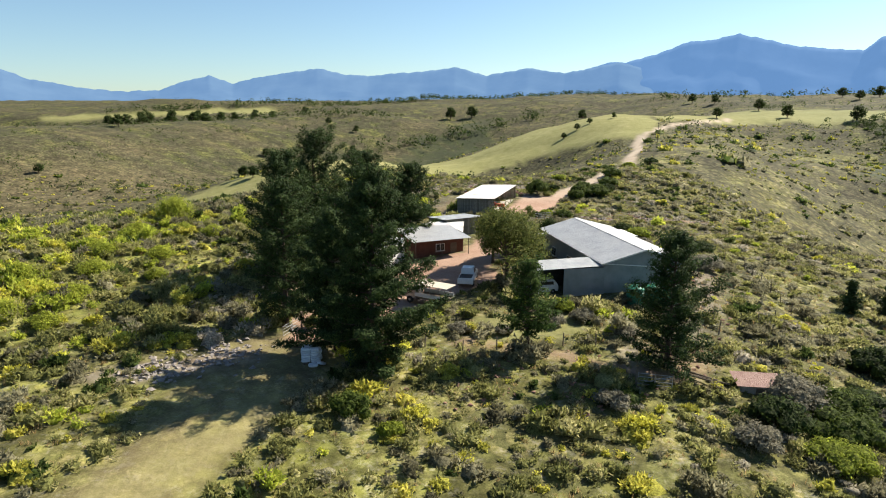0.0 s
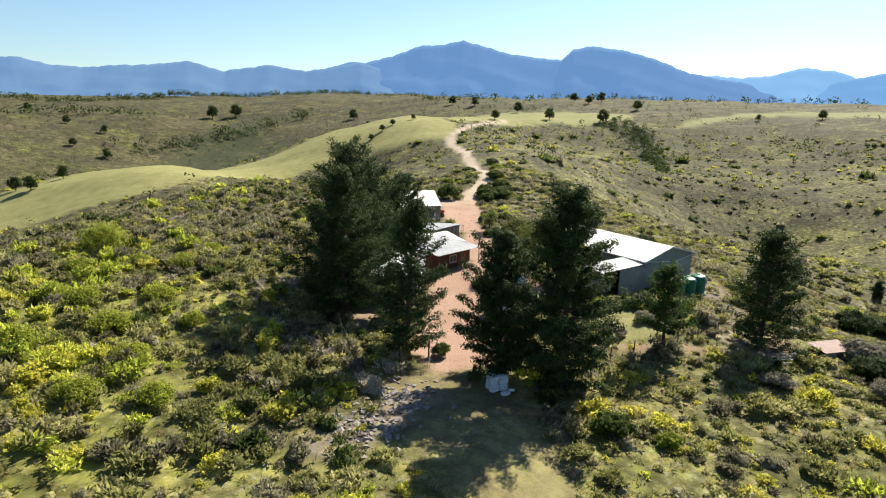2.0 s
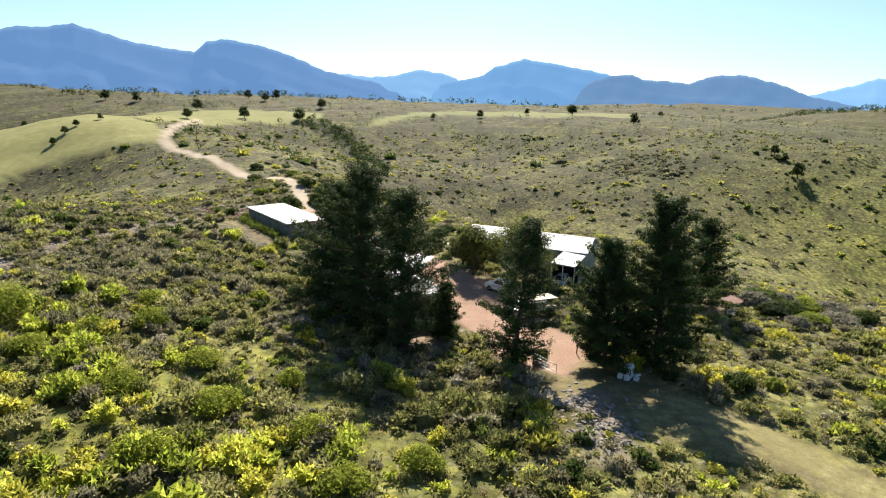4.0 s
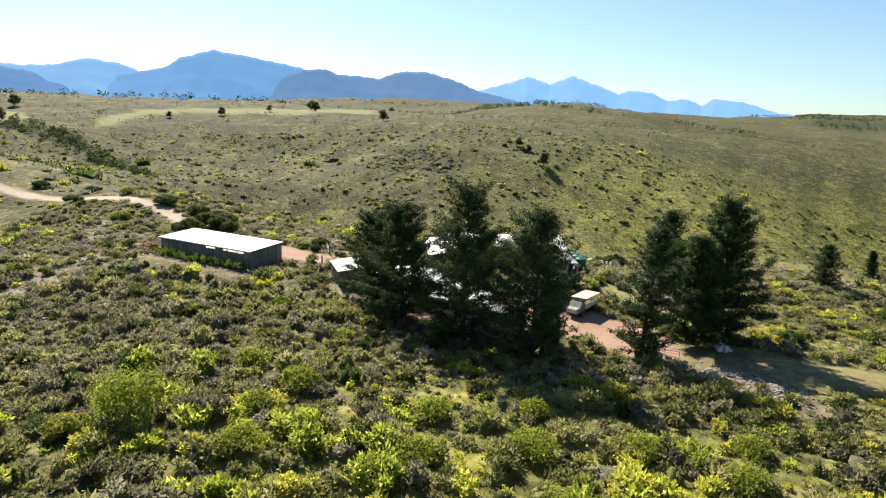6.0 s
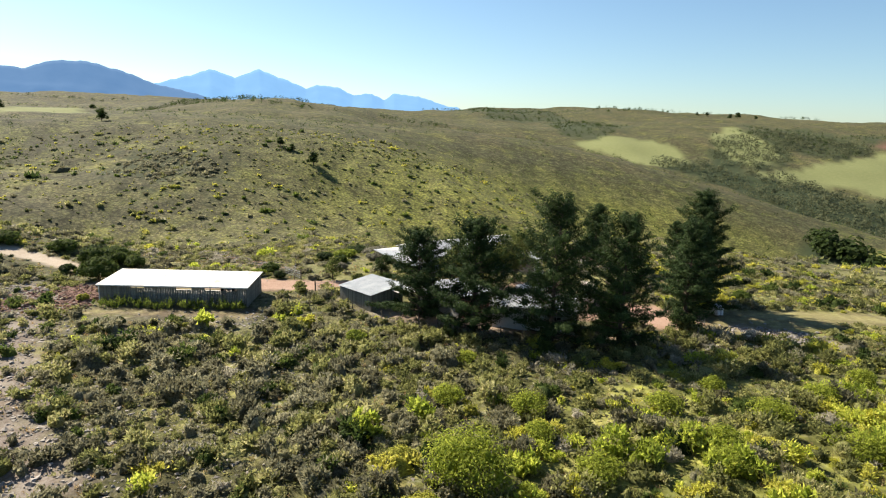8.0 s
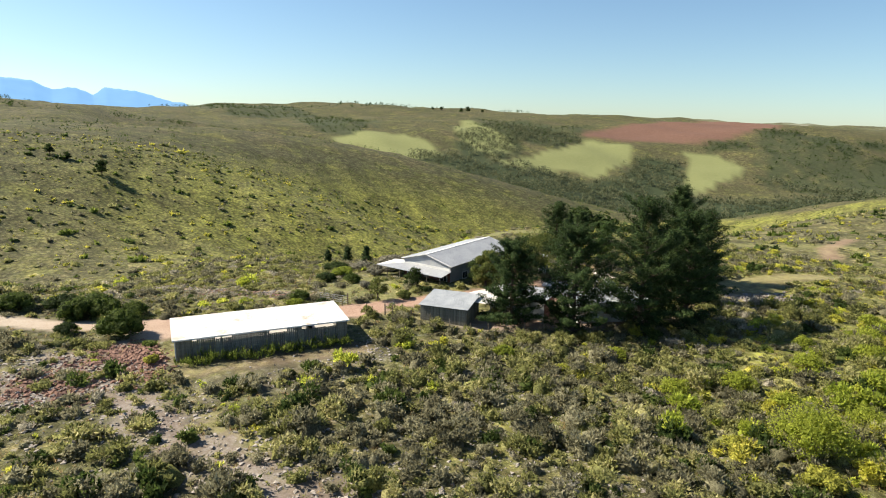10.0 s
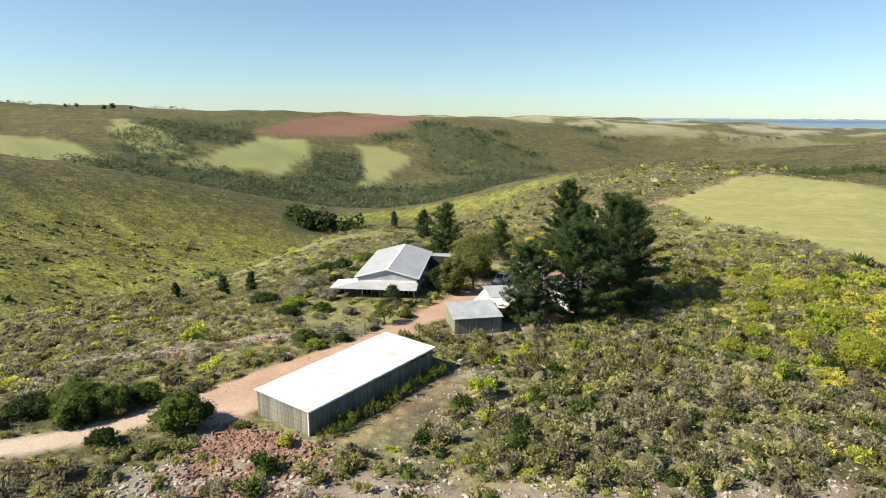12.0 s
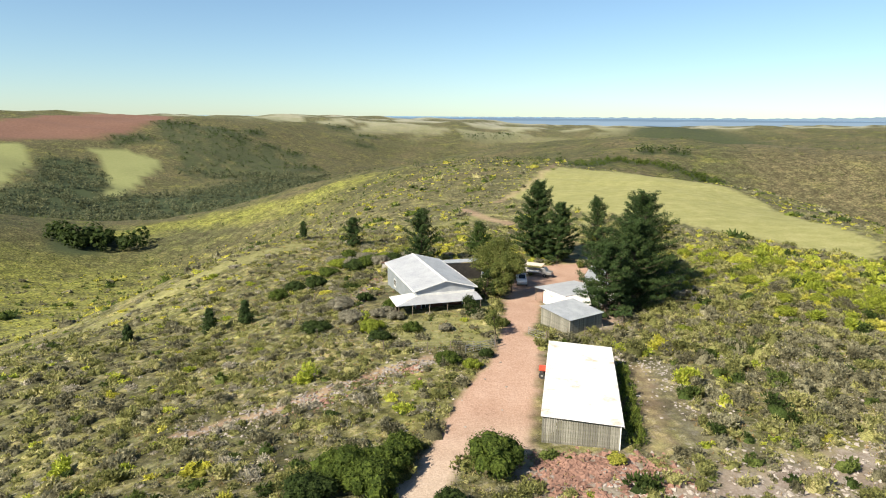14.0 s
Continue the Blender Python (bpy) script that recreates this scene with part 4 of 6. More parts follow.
    for x, y in ((-4.7, 2.9), (-2.1, 2.9), (0.6, 2.9), (3.4, 2.95), (6.0, 3.0), (8.1, 3.05), (8.0, 0.8), (8.0, -1.3)):
        part("verandah_post", post((x, y, -0.6), (x, y, 2.5), 0.06), M["timber"], ho)
    part("verandah_floor", boxed(x0, 8.2, y1 + 0.14, y1 + 3.0, -0.5, 0.12), M["concrete"], ho)
    part("terrace_floor", boxed(x1 + 0.02, 8.3, y1 - 1.8, y1 + 0.13, -1.2, 0.1), M["concrete"], ho)
    for x in (-3.4, 3.2):
        window_part(ho, "window", (x, y1 + 0.135, 0.95), (1.5, 1.2), 180)
    part("front_door", boxed(-0.5, 0.5, y1 + 0.125, y1 + 0.17, 0.05, 2.1), M["timber"], ho, "brown timber door")
    for y in (-4.0, -9.0):
        window_part(ho, "window", (x0 - 0.02, y, 1.0), (1.4, 1.2), 270)
    window_part(ho, "window", (x1 + 0.02, -13.0, 1.0), (1.4, 1.2), 90)
    # carport on the yard side
    cx0, cx1, cy0, cy1 = -12.3, x0 - 0.02, -18.9, -15.6
    for i in range(6):
        xa, xb = cx0 + i * (cx1 - cx0) / 6, cx0 + (i + 1) * (cx1 - cx0) / 6 + 0.02
        za, zb = 3.45 + 0.12 * i / 6, 3.45 + 0.12 * (i + 1) / 6
        part("carport_sheet", slab([(xa, cy0, za), (xb, cy0, zb), (xb, cy1, zb + 0.2), (xa, cy1, za + 0.2)], 0.04), M["roof_grey"], ho)
    for x, y in ((cx0 + 0.1, cy0 + 0.08), (cx0 + 0.1, cy1 - 0.1), (cx0 + 0.1, (cy0 + cy1) / 2)):
        part("carport_post", boxed(x - 0.06, x + 0.06, y - 0.06, y + 0.06, -1.2, 3.42), M["white_trim"], ho)
    part("carport_fascia", slab([(cx0 - 0.03, cy0, 3.46), (cx0 - 0.003, cy0, 3.46), (cx0 - 0.003, cy1, 3.65), (cx0 - 0.03, cy1, 3.65)], 0.14), M["white_trim"], ho)
    part("carport_wall", boxed(-9.4, cx1, cy0 + 0.02, cy0 + 0.12, -1.0, 3.38), M["wall_sheet"], ho)
    # added back wall, near black: the carport's inner shade put into its colour
    part("carport_wall", boxed(cx0 + 0.2, cx1, cy1 - 0.12, cy1 - 0.02, -1.0, 3.5), M["dark"], ho)
    return ho


M["roof_pale_y"] = corrugated("pale_roof_sheet_across", (0.279, 0.291, 0.310), (0.353, 0.366, 0.378), 0.45, 0.15, axis=1)


def workshop():
    """Low white-walled workshop behind the pines."""
    wk = thing("workshop", pose(-14.1, -8.3, 0.0, 0, 0, -27.0), "low white-walled workshop with a grey mono-pitch roof", "building")
    w, d = 5.1, 10.4
    part("wall", boxed(0, 0.15, 0.15, d - 0.15, -0.5, 2.8), M["white_wall"], wk)
    part("wall", boxed(w - 0.15, w, 0.15, d - 0.15, -0.5, 3.0), M["white_wall"], wk)
    part("wall", boxed(0, w, 0, 0.15, -0.5, 2.75), M["wall_tan"], wk, "tan end wall in the shade")
    part("wall", boxed(0, w, d - 0.15, d, -0.5, 2.8), M["white_wall"], wk)
    for i in range(10):
        ya, yb = -0.3 + i * 1.1, -0.3 + (i + 1) * 1.1 + 0.03
        part("roof_sheet", slab([(-0.25, ya, 2.92 + 0.004 * (i % 2)), (w + 0.3, ya, 3.22 + 0.004 * (i % 2)), (w + 0.3, yb, 3.22 + 0.004 * (i % 2)), (-0.25, yb, 2.92 + 0.004 * (i % 2))], 0.03), M["roof_grey"], wk)
    part("fascia", boxed(-0.25, w + 0.3, -0.34, -0.3, 2.83, 3.0), M["white_trim"], wk)
    for y in (2.5, 6.0):
        window_part(wk, "window", (-0.02, y, 1.1), (1.2, 0.9), 270)
    window_part(wk, "window", (w + 0.02, 7.5, 1.1), (1.2, 0.9), 90)
    part("door", boxed(w + 0.003, w + 0.04, 3.0, 4.0, -0.4, 2.05), M["timber"], wk, "brown plank door")


def brick_store():
    bs = thing("brick_store", pose(3.0, 2.0, 0.1, 0, 0, 23.0), "dark red brick outbuilding with a grey sheet roof", "building")
    w, d = 7.6, 5.8
    part("wall", boxed(-w, 0, 0, 0.2, -0.4, 2.75), M["brick"], bs)
    part("wall", boxed(-w, 0, d - 0.2, d, -0.4, 2.75), M["white_wall"], bs)
    part("wall", boxed(-0.2, 0, 0.2, d - 0.2, -0.4, 2.75), M["white_wall"], bs)
    part("wall", boxed(-w, -w + 0.2, 0.2, d - 0.2, -0.4, 2.75), M["brick"], bs)
    for i in range(8):
        xa, xb = -w - 0.3 + i * (w + 0.7) / 8, -w - 0.3 + (i + 1) * (w + 0.7) / 8 + 0.03
        part("roof_sheet", slab([(xa, -1.7, 2.78 + 0.004 * (i % 2)), (xb, -1.7, 2.78 + 0.004 * (i % 2)), (xb, d + 0.1, 3.2), (xa, d + 0.1, 3.2)], 0.03), M["roof_pale"], bs)
    part("door", boxed(-1.9, -1.0, -0.04, -0.003, -0.3, 1.9), M["timber"], bs, "brown plank door")
    for x in (-w + 0.1, -3.8, 0.1):
        part("verandah_post", post((x, -1.55, -0.3), (x, -1.55, 2.74), 0.05), M["timber"], bs)
    window_part(bs, "window", (-3.4, -0.02, 0.9), (1.3, 1.0), 0)
    # white sheet canopy that joins the plank store
    part("canopy", slab([(0.25, d + 0.12, 3.12), (-4.0, d + 0.12, 3.12), (-0.8, d + 4.4, 2.95), (4.6, d + 3.9, 2.95)], 0.04), M["roof_white"], bs, "white sheet canopy")
    part("canopy", slab([(0.35, 0.8, 3.02), (0.35, d + 0.1, 3.12), (4.6, d + 3.9, 2.94)], 0.04), M["roof_white"], bs, "white sheet canopy")
    part("canopy_post", post((4.4, d + 3.7, -0.2), (4.4, d + 3.7, 2.9), 0.06), M["timber"], bs)


M["wall_tan"] = plain("tan_wall", (0.176, 0.152, 0.120), (0.272, 0.240, 0.200), 4.0, 0.6)
long_shed()
plank_store()
farm_house()
workshop()
brick_store()


def field_hut():
    g = ground(25.9, -34.8)
    hut = thing("small_hut", pose(25.9, -34.8, g - 0.95, 0, 0, -8), "small low hut with a faded red sheet roof", "hut")
    for x0, x1, y0, y1 in ((-1.6, -1.5, -0.9, 0.9), (1.5, 1.6, -0.9, 0.9), (-1.5, 1.5, -1.0, -0.9), (-1.5, 1.5, 0.9, 1.0)):
        part("wall", boxed(x0, x1, y0, y1, 0, 1.75), M["concrete"], hut)
    for i in range(4):
        xa, xb = -1.9 + i * 0.95, -1.9 + (i + 1) * 0.95 + 0.02
        part("roof_sheet", slab([(xa, -1.2, 1.80 + 0.004 * (i % 2)), (xb, -1.2, 1.80 + 0.004 * (i % 2)), (xb, 1.2, 2.05 + 0.004 * (i % 2)), (xa, 1.2, 2.05 + 0.004 * (i % 2))], 0.03), M["red_sheet"], hut)
    part("door", boxed(-0.4, 0.4, -1.03, -1.003, 0.1, 1.6), M["timber"], hut)


field_hut()


# ---- water tanks by the house ----
def water_tank():
    tk = thing("water_tank", pose(20.5, -18.8, -0.2), "green ribbed plastic rainwater tank on a low plinth", "water tank", "tanks at the gable")
    prof = [(0.9, 0.0)]
    for k in range(9):
        z = 0.05 + k * 0.2
        prof += [(0.92, z), (0.92, z + 0.13), (0.885, z + 0.15), (0.885, z + 0.18)]
    prof += [(0.92, 1.88), (0.80, 2.08), (0.45, 2.22), (0.25, 2.26)]
    part("tank_body", lathe(prof), M["tank"], tk)
    part("lid", lathe([(0.24, 2.26), (0.27, 2.27), (0.27, 2.33), (0.22, 2.36)], 16), M["tank"], tk)
    part("outlet", post((0.0, -0.9, 0.15), (0.0, -1.06, 0.15), 0.04), M["steel"], tk)
    part("plinth", lathe([(1.05, -1.3), (1.05, 0.0), (1.0, 0.0)], 16), M["concrete"], tk)
    return tk


tank = water_tank()
for x, y, z in ((22.55, -18.4, -0.2), (24.5, -18.0, -0.15)):
    copy_thing(tank, pose(x, y, z, 0, 0, 30))


# ---- vehicles ----
def wheel(parent, x, y, r=0.36, w=0.22, name="wheel"):
    bm = lathe([(r * 0.6, -w / 2), (r * 0.95, -w / 2), (r, -w / 4), (r, w / 4), (r * 0.95, w / 2), (r * 0.6, w / 2)], 20)
    ob = part(name, bm, M["rubber"], parent)
    ob.matrix_basis = pose(x, y, r, 90, 0, 0)
    part("rim", lathe([(r * 0.2, -w / 2 - 0.01), (r * 0.58, -w / 2 + 0.02), (r * 0.58, w / 2 - 0.02), (r * 0.2, w / 2 + 0.01)], 14), M["steel"], ob)
    return ob


def body_shell(sections):
    """A lofted car body: sections (x, half width, low, high) along its length."""
    bm = bmesh.new()
    rings = []
    for x, w, lo, hi in sections:
        c = min(0.12, (hi - lo) * 0.3)
        pts = [(-w, lo), (w, lo), (w, hi - c), (w - c, hi), (-w + c, hi), (-w, hi - c)]
        rings.append([bm.verts.new((x, y, z)) for y, z in pts])
    for a, b in zip(rings, rings[1:]):
        for i in range(6):
            j = (i + 1) % 6
            bm.faces.new((a[i], a[j], b[j], b[i]))
    bm.faces.new(rings[0][::-1])
    bm.faces.new(rings[-1])
    bmesh.ops.recalc_face_normals(bm, faces=bm.faces[:])
    return bm


def pickup_truck():
    tr = thing("pickup_truck", pose(3.2, -11.2, ground(3.2, -11.2), 0, 0, 80), "white double-cab pickup parked in the yard under the trees", "pickup truck")
    part("body", body_shell([(-2.55, 0.82, 0.45, 1.05), (-2.5, 0.88, 0.4, 1.1), (0.9, 0.9, 0.38, 1.1), (1.1, 0.9, 0.38, 1.08), (2.3, 0.86, 0.4, 1.0), (2.55, 0.76, 0.45, 0.9)]), M["car_white"], tr)
    part("cab", body_shell([(-0.75, 0.76, 1.08, 1.12), (-0.6, 0.72, 1.08, 1.78), (0.55, 0.72, 1.08, 1.8), (1.25, 0.78, 1.07, 1.1)]), M["car_white"], tr)
    part("windscreen", slab([(1.19, -0.62, 1.16), (1.19, 0.62, 1.16), (0.62, 0.58, 1.78), (0.62, -0.58, 1.78)], 0.02), M["glass"], tr)
    for s in (-1, 1):
        part("side_window", slab([(0.95, s * 0.765, 1.18), (-0.55, s * 0.765, 1.18), (-0.5, s * 0.735, 1.68), (0.55, s * 0.735, 1.68)], 0.015), M["glass"], tr)
        part("headlight", boxed(2.44, 2.56, s * 0.68 - 0.14, s * 0.68 + 0.1, 0.72, 0.86, 0.02), M["steel"], tr)
        for x in (-1.6, 1.6):
            wheel(tr, x, s * 0.8)
    part("load_bed", boxed(-2.42, -0.85, -0.72, 0.72, 1.1, 1.13), M["dark"], tr)
    part("bumper", boxed(2.5, 2.68, -0.8, 0.8, 0.42, 0.6, 0.03), M["steel"], tr)


def parked_car():
    x, y = 10.9, -15.7
    pc = thing("parked_car", pose(x, y, ground(x, y) + 0.02, 0, 0, 192), "white hatchback parked under the carport", "car")
    part("body", body_shell([(-1.9, 0.72, 0.4, 0.95), (-1.8, 0.82, 0.32, 1.0), (1.0, 0.84, 0.3, 0.98), (1.8, 0.78, 0.34, 0.8), (2.0, 0.68, 0.4, 0.7)]), M["car_white"], pc)
    part("cabin", body_shell([(-1.85, 0.7, 0.98, 1.02), (-1.5, 0.66, 0.98, 1.48), (0.2, 0.66, 0.98, 1.5), (1.0, 0.74, 0.96, 1.0)]), M["car_white"], pc)
    part("windscreen", slab([(0.94, -0.6, 1.04), (0.94, 0.6, 1.04), (0.28, 0.55, 1.48), (0.28, -0.55, 1.48)], 0.02), M["glass"], pc)
    part("rear_window", slab([(-1.86, 0.58, 1.06), (-1.86, -0.58, 1.06), (-1.6, -0.54, 1.42), (-1.6, 0.54, 1.42)], 0.02), M["glass"], pc)
    for s in (-1, 1):
        part("side_window", slab([(0.7, s * 0.72, 1.06), (-1.4, s * 0.72, 1.06), (-1.3, s * 0.68, 1.4), (0.2, s * 0.68, 1.4)], 0.015), M["glass"], pc)
        for wx in (-1.25, 1.25):
            wheel(pc, wx, s * 0.75, 0.3, 0.18)


def open_truck():
    x, y = -1.4, -17.8
    ot = thing("flatbed_truck", pose(x, y, ground(x, y), 0, 0, 150), "old flatbed truck with a pale canopy roof parked in the yard", "truck")
    part("chassis", boxed(-2.6, 2.4, -0.5, 0.5, 0.55, 0.75, 0.02), M["timber"], ot)
    part("bed", boxed(-2.7, 1.0, -0.95, 0.95, 0.78, 0.9), M["timber"], ot)
    for s in (-1, 1):
        part("bed_side", boxed(-2.7, 1.0, s * 0.95 - 0.03, s * 0.95 + 0.03, 0.91, 1.3), M["white_wall"], ot)
        for px in (-2.6, -0.8, 0.9):
            part("canopy_post", post((px, s * 0.9, 0.9), (px, s * 0.9, 2.15), 0.03), M["steel"], ot)
        for wx in (-1.7, 1.7):
            wheel(ot, wx, s * 0.8, 0.4, 0.24)
    part("canopy", slab([(-2.9, -1.1, 2.2), (1.2, -1.1, 2.2), (1.2, 1.1, 2.28), (-2.9, 1.1, 2.28)], 0.05), M["sheet_tan"], ot, "pale tan canopy sheet")
    part("cab", body_shell([(1.05, 0.85, 0.6, 1.75), (1.6, 0.85, 0.6, 1.8), (2.1, 0.85, 0.6, 1.2), (2.9, 0.7, 0.6, 1.1)]), M["steel"], ot)


M["sheet_tan"] = plain("tan_canvas", (0.336, 0.296, 0.240), (0.464, 0.424, 0.360), 5.0, 0.8, 0.8)


def tractor():
    x, y = 9.6, 31.5
    tr = thing("tractor", pose(x, y, ground(x, y) + 0.02, 0, 0, -20), "old red tractor parked in the open side of the shed", "tractor")
    part("bonnet", boxed(0.1, 1.9, -0.3, 0.3, 0.75, 1.3, 0.06), M["red_paint"], tr)
    part("gearbox", boxed(-0.8, 0.1, -0.25, 0.25, 0.5, 0.9, 0.04), M["steel"], tr)
    part("seat", boxed(-0.7, -0.25, -0.22, 0.22, 1.1, 1.25, 0.05), M["dark"], tr)
    part("steering_column", post((0.05, 0, 1.2), (-0.15, 0, 1.6), 0.03), M["steel"], tr)
    part("exhaust", post((1.0, 0.12, 1.3), (1.0, 0.12, 2.0), 0.035), M["steel"], tr)
    for s in (-1, 1):
        wheel(tr, -0.6, s * 0.75, 0.68, 0.36)
        wheel(tr, 1.5, s * 0.6, 0.38, 0.2)
        part("mudguard", slab([(-1.2, s * 0.55, 1.3), (0.0, s * 0.55, 1.3), (0.0, s * 0.95, 1.3), (-1.2, s * 0.95, 1.3)], 0.04), M["red_paint"], tr)


pickup_truck()
parked_car()
open_truck()
tractor()


# ---- sacks, rubble, logs, fences, poles ----
def sack_stack():
    x, y = -10.8, -32.6
    g = ground(x, y)
    pal = thing("pallet", pose(x, y, g + 0.02, 0, 0, 12), "wooden pallet under a stack of white sacks", "pallet")
    for k in range(6):
        part("slat", boxed(-0.75, 0.75, -0.6 + k * 0.21, -0.45 + k * 0.21, 0.1, 0.125), M["timber"], pal)
    for k in (-0.65, 0.0, 0.65):
        part("bearer", boxed(k - 0.05, k + 0.05, -0.6, 0.6, 0.0, 0.1), M["timber"], pal)
    bm = bmesh.new()
    bmesh.ops.create_uvsphere(bm, u_segments=14, v_segments=8, radius=1.0)
    for v in bm.verts:
        p = v.co
        for i, e in ((0, 0.45), (1, 0.55), (2, 0.6)):
            p[i] = math.copysign(abs(p[i]) ** e, p[i])
        p.x, p.y, p.z = p.x * 0.40, p.y * 0.27, p.z * 0.115
        p.z += 0.012 * math.sin(9 * p.x + 5 * p.y)
    first = part("sack", bm, M["sack"])
    for f in first.data.polygons:
        f.use_smooth = True
    tagged(first, "full white woven sack in a stack on a pallet", "sack", "stacked sacks")
    rng = random.Random(4)
    made = False
    for lay in range(6):
        for i in range(2):
            for j in range(2):
                if lay == 5 and (i + j) == 2:
                    continue
                m = pose(x - 0.40 + 0.80 * i + rng.uniform(-0.04, 0.04), y - 0.29 + 0.58 * j + rng.uniform(-0.04, 0.04), g + 0.26 + lay * 0.205, rng.uniform(-3, 3), rng.uniform(-3, 3), 12 + rng.uniform(-9, 9))
                if made:
                    copy_thing(first, m)
                else:
                    first.matrix_world, made = m, True
    copy_thing(first, pose(x + 0.95, y - 0.75, g + 0.22, 0, 24, 60))
    copy_thing(first, pose(x + 0.3, y - 0.95, g + 0.14, 8, 0, 10))
    for px, py, r in ((-23.6, -28.2, 20), (-24.2, -27.9, 70)):
        copy_thing(first, pose(px, py, ground(px, py) + 0.12, 0, 0, r))


sack_stack()


def stones(name, label, spots, count, lo, hi, material, seed):
    """A heap or scatter of broken stones as one mass."""
    rng = np.random.default_rng(seed)
    V, F = [], []
    base = np.array([(1, 0, 0), (-1, 0, 0), (0, 1, 0), (0, -1, 0), (0, 0, 1), (0, 0, -1)], float)
    tri = [(0, 2, 4), (2, 1, 4), (1, 3, 4), (3, 0, 4), (2, 0, 5), (1, 2, 5), (3, 1, 5), (0, 3, 5)]
    for k in range(count):
        cx, cy, sp = spots[k % len(spots)]
        x, y = cx + rng.normal() * sp, cy + rng.normal() * sp
        s = rng.uniform(lo, hi) ** 1.0
        v = base * rng.uniform(0.55, 1.1, (6, 3)) * s + rng.normal(0, 0.18 * s, (6, 3))
        q = Euler(rng.uniform(0, 6.28, 3)).to_matrix()
        v = v @ np.array(q).T
        o = 6 * len(V)
        V.append(v * (1.25, 1.25, 0.7) + (x, y, ground(x, y) + 0.12 * s))
        F += [(a + o, b + o, c + o) for a, b, c in tri]
    me = bpy.data.meshes.new(name)
    me.from_pydata(np.concatenate(V).tolist(), [], F)
    me.materials.append(material)
    return tagged(new(name, me), label, "stones", kind="stuff")


stones("stone_heap", "heap of grey building rubble beside the clearing", [(-18, -31, 1.3), (-21, -34, 1.6), (-23, -36, 1.2)], 260, 0.08, 0.32, M["rock"], 3)
stones("red_rubble", "broken red stone tipped at the end of the shed", [(12, 50, 1.6), (15, 51.5, 1.8), (8, 51, 1.5), (14, 49.5, 1.2), (12, 55, 2.0), (8, 58, 2.2), (11, 60, 2.0)], 1500, 0.08, 0.36, M["brick_rubble"], 4)
stones("shed_rubble", "grey and red rubble behind the shed", [(-3, 30, 1.5), (-3.5, 35, 1.6), (-2, 40, 1.5), (0, 26.5, 1.2)], 320, 0.06, 0.22, M["rock"], 5)
stones("stony_ground", "loose stones along an old track", [(8, 55, 3), (-3, 54, 3.5), (-14, 51.5, 3.5), (-24, 48, 3.5), (-32, 44, 4), (6, 62, 3), (20, 67, 2.5), (16, 58, 2.5)], 2200, 0.06, 0.28, M["pale_stone"], 6)
stones("bank_stones", "red stones on the bank below the house", [(22, -29, 2), (27, -21, 2.4), (32, -8, 3), (13, -36, 2), (3, -35, 2.5)], 340, 0.06, 0.26, M["brick_rubble"], 7)
stones("scattered_stones", "pale stones lying between the shrubs", [(-30, 40, 10), (-25, 25, 9), (-20, 36, 9), (-15, 60, 9), (-5, 70, 8), (35, 30, 9), (-32, 30, 8), (-24, 34, 7)], 2400, 0.05, 0.19, M["pale_stone"], 8)


stones("path_stones", "pale and reddish stones heaped along the side path", [(24, 25, 1.0), (28, 27, 1.1), (33, 29, 1.2), (37, 31.5, 1.3), (42, 34, 1.6), (47, 35.5, 1.8)], 620, 0.06, 0.30, M["pale_stone"], 9)
stones("bank_rubble", "broken red stone along the bank of the side path", [(26, 26.5, 1.0), (31, 29, 1.0), (36, 32, 1.2)], 260, 0.06, 0.26, M["brick_rubble"], 10)


def log_pile():
    rng = random.Random(9)
    for k, (x, y, a, n) in enumerate(((20.5, -33.5, -40, 4.2), (21.5, -33.2, -46, 3.6), (22.3, -34.2, -38, 3.0), (19.6, -31.0, -52, 2.4))):
        lg = part("log", post((-n / 2, 0, 0), (n / 2, 0, 0.02), 0.10, 0.07), M["timber"])
        lg.matrix_world = pose(x, y, ground(x, y) + 0.1, 0, 0, a)
        tagged(lg, "grey felled log lying on the bank", "log", "felled logs")


log_pile()


def fence(line, step, label, h=1.25, wires=4):
    fe = thing("wire_fence", pose(0, 0, 0), label, "fence")
    pts = []
    for (ax, ay), (bx, by) in zip(line, line[1:]):
        n = max(1, round(math.hypot(bx - ax, by - ay) / step))
        pts += [(ax + (bx - ax) * i / n, ay + (by - ay) * i / n) for i in range(n)]
    pts.append(line[-1])
    rng = random.Random(len(pts))
    tops = []
    for x, y in pts:
        g = ground(x, y)
        t = (x + rng.uniform(-0.05, 0.05), y + rng.uniform(-0.05, 0.05), g + h + rng.uniform(-0.1, 0.1))
        part("post", post((x, y, g - 0.1), t, 0.06, 0.05, 6), M["timber"], fe)
        tops.append((x, y, g))
    for k in range(wires):
        bm = bmesh.new()
        z = 0.25 + k * (h - 0.35) / (wires - 1)
        for a, b in zip(tops, tops[1:]):
            rod(bm, (a[0], a[1], a[2] + z), (b[0], b[1], b[2] + z), 0.006, 0.006, 3)
        part("wire", bm, M["steel"], fe)


fence([(7, 19.5), (-4, 16), (-9, 8), (-14, -1), (-19, -11), (-20, -21), (-16.5, -25)], 2.6, "post and wire fence along the pines")
fence([(14.5, 22.5), (26, 21), (36, 14), (42, 2), (40, -14)], 3.0, "post and wire fence round the house garden")
fence([(-8, -26.5), (2, -30.5), (14, -29), (24, -27), (36, -18)], 3.4, "old post and wire fence below the house")


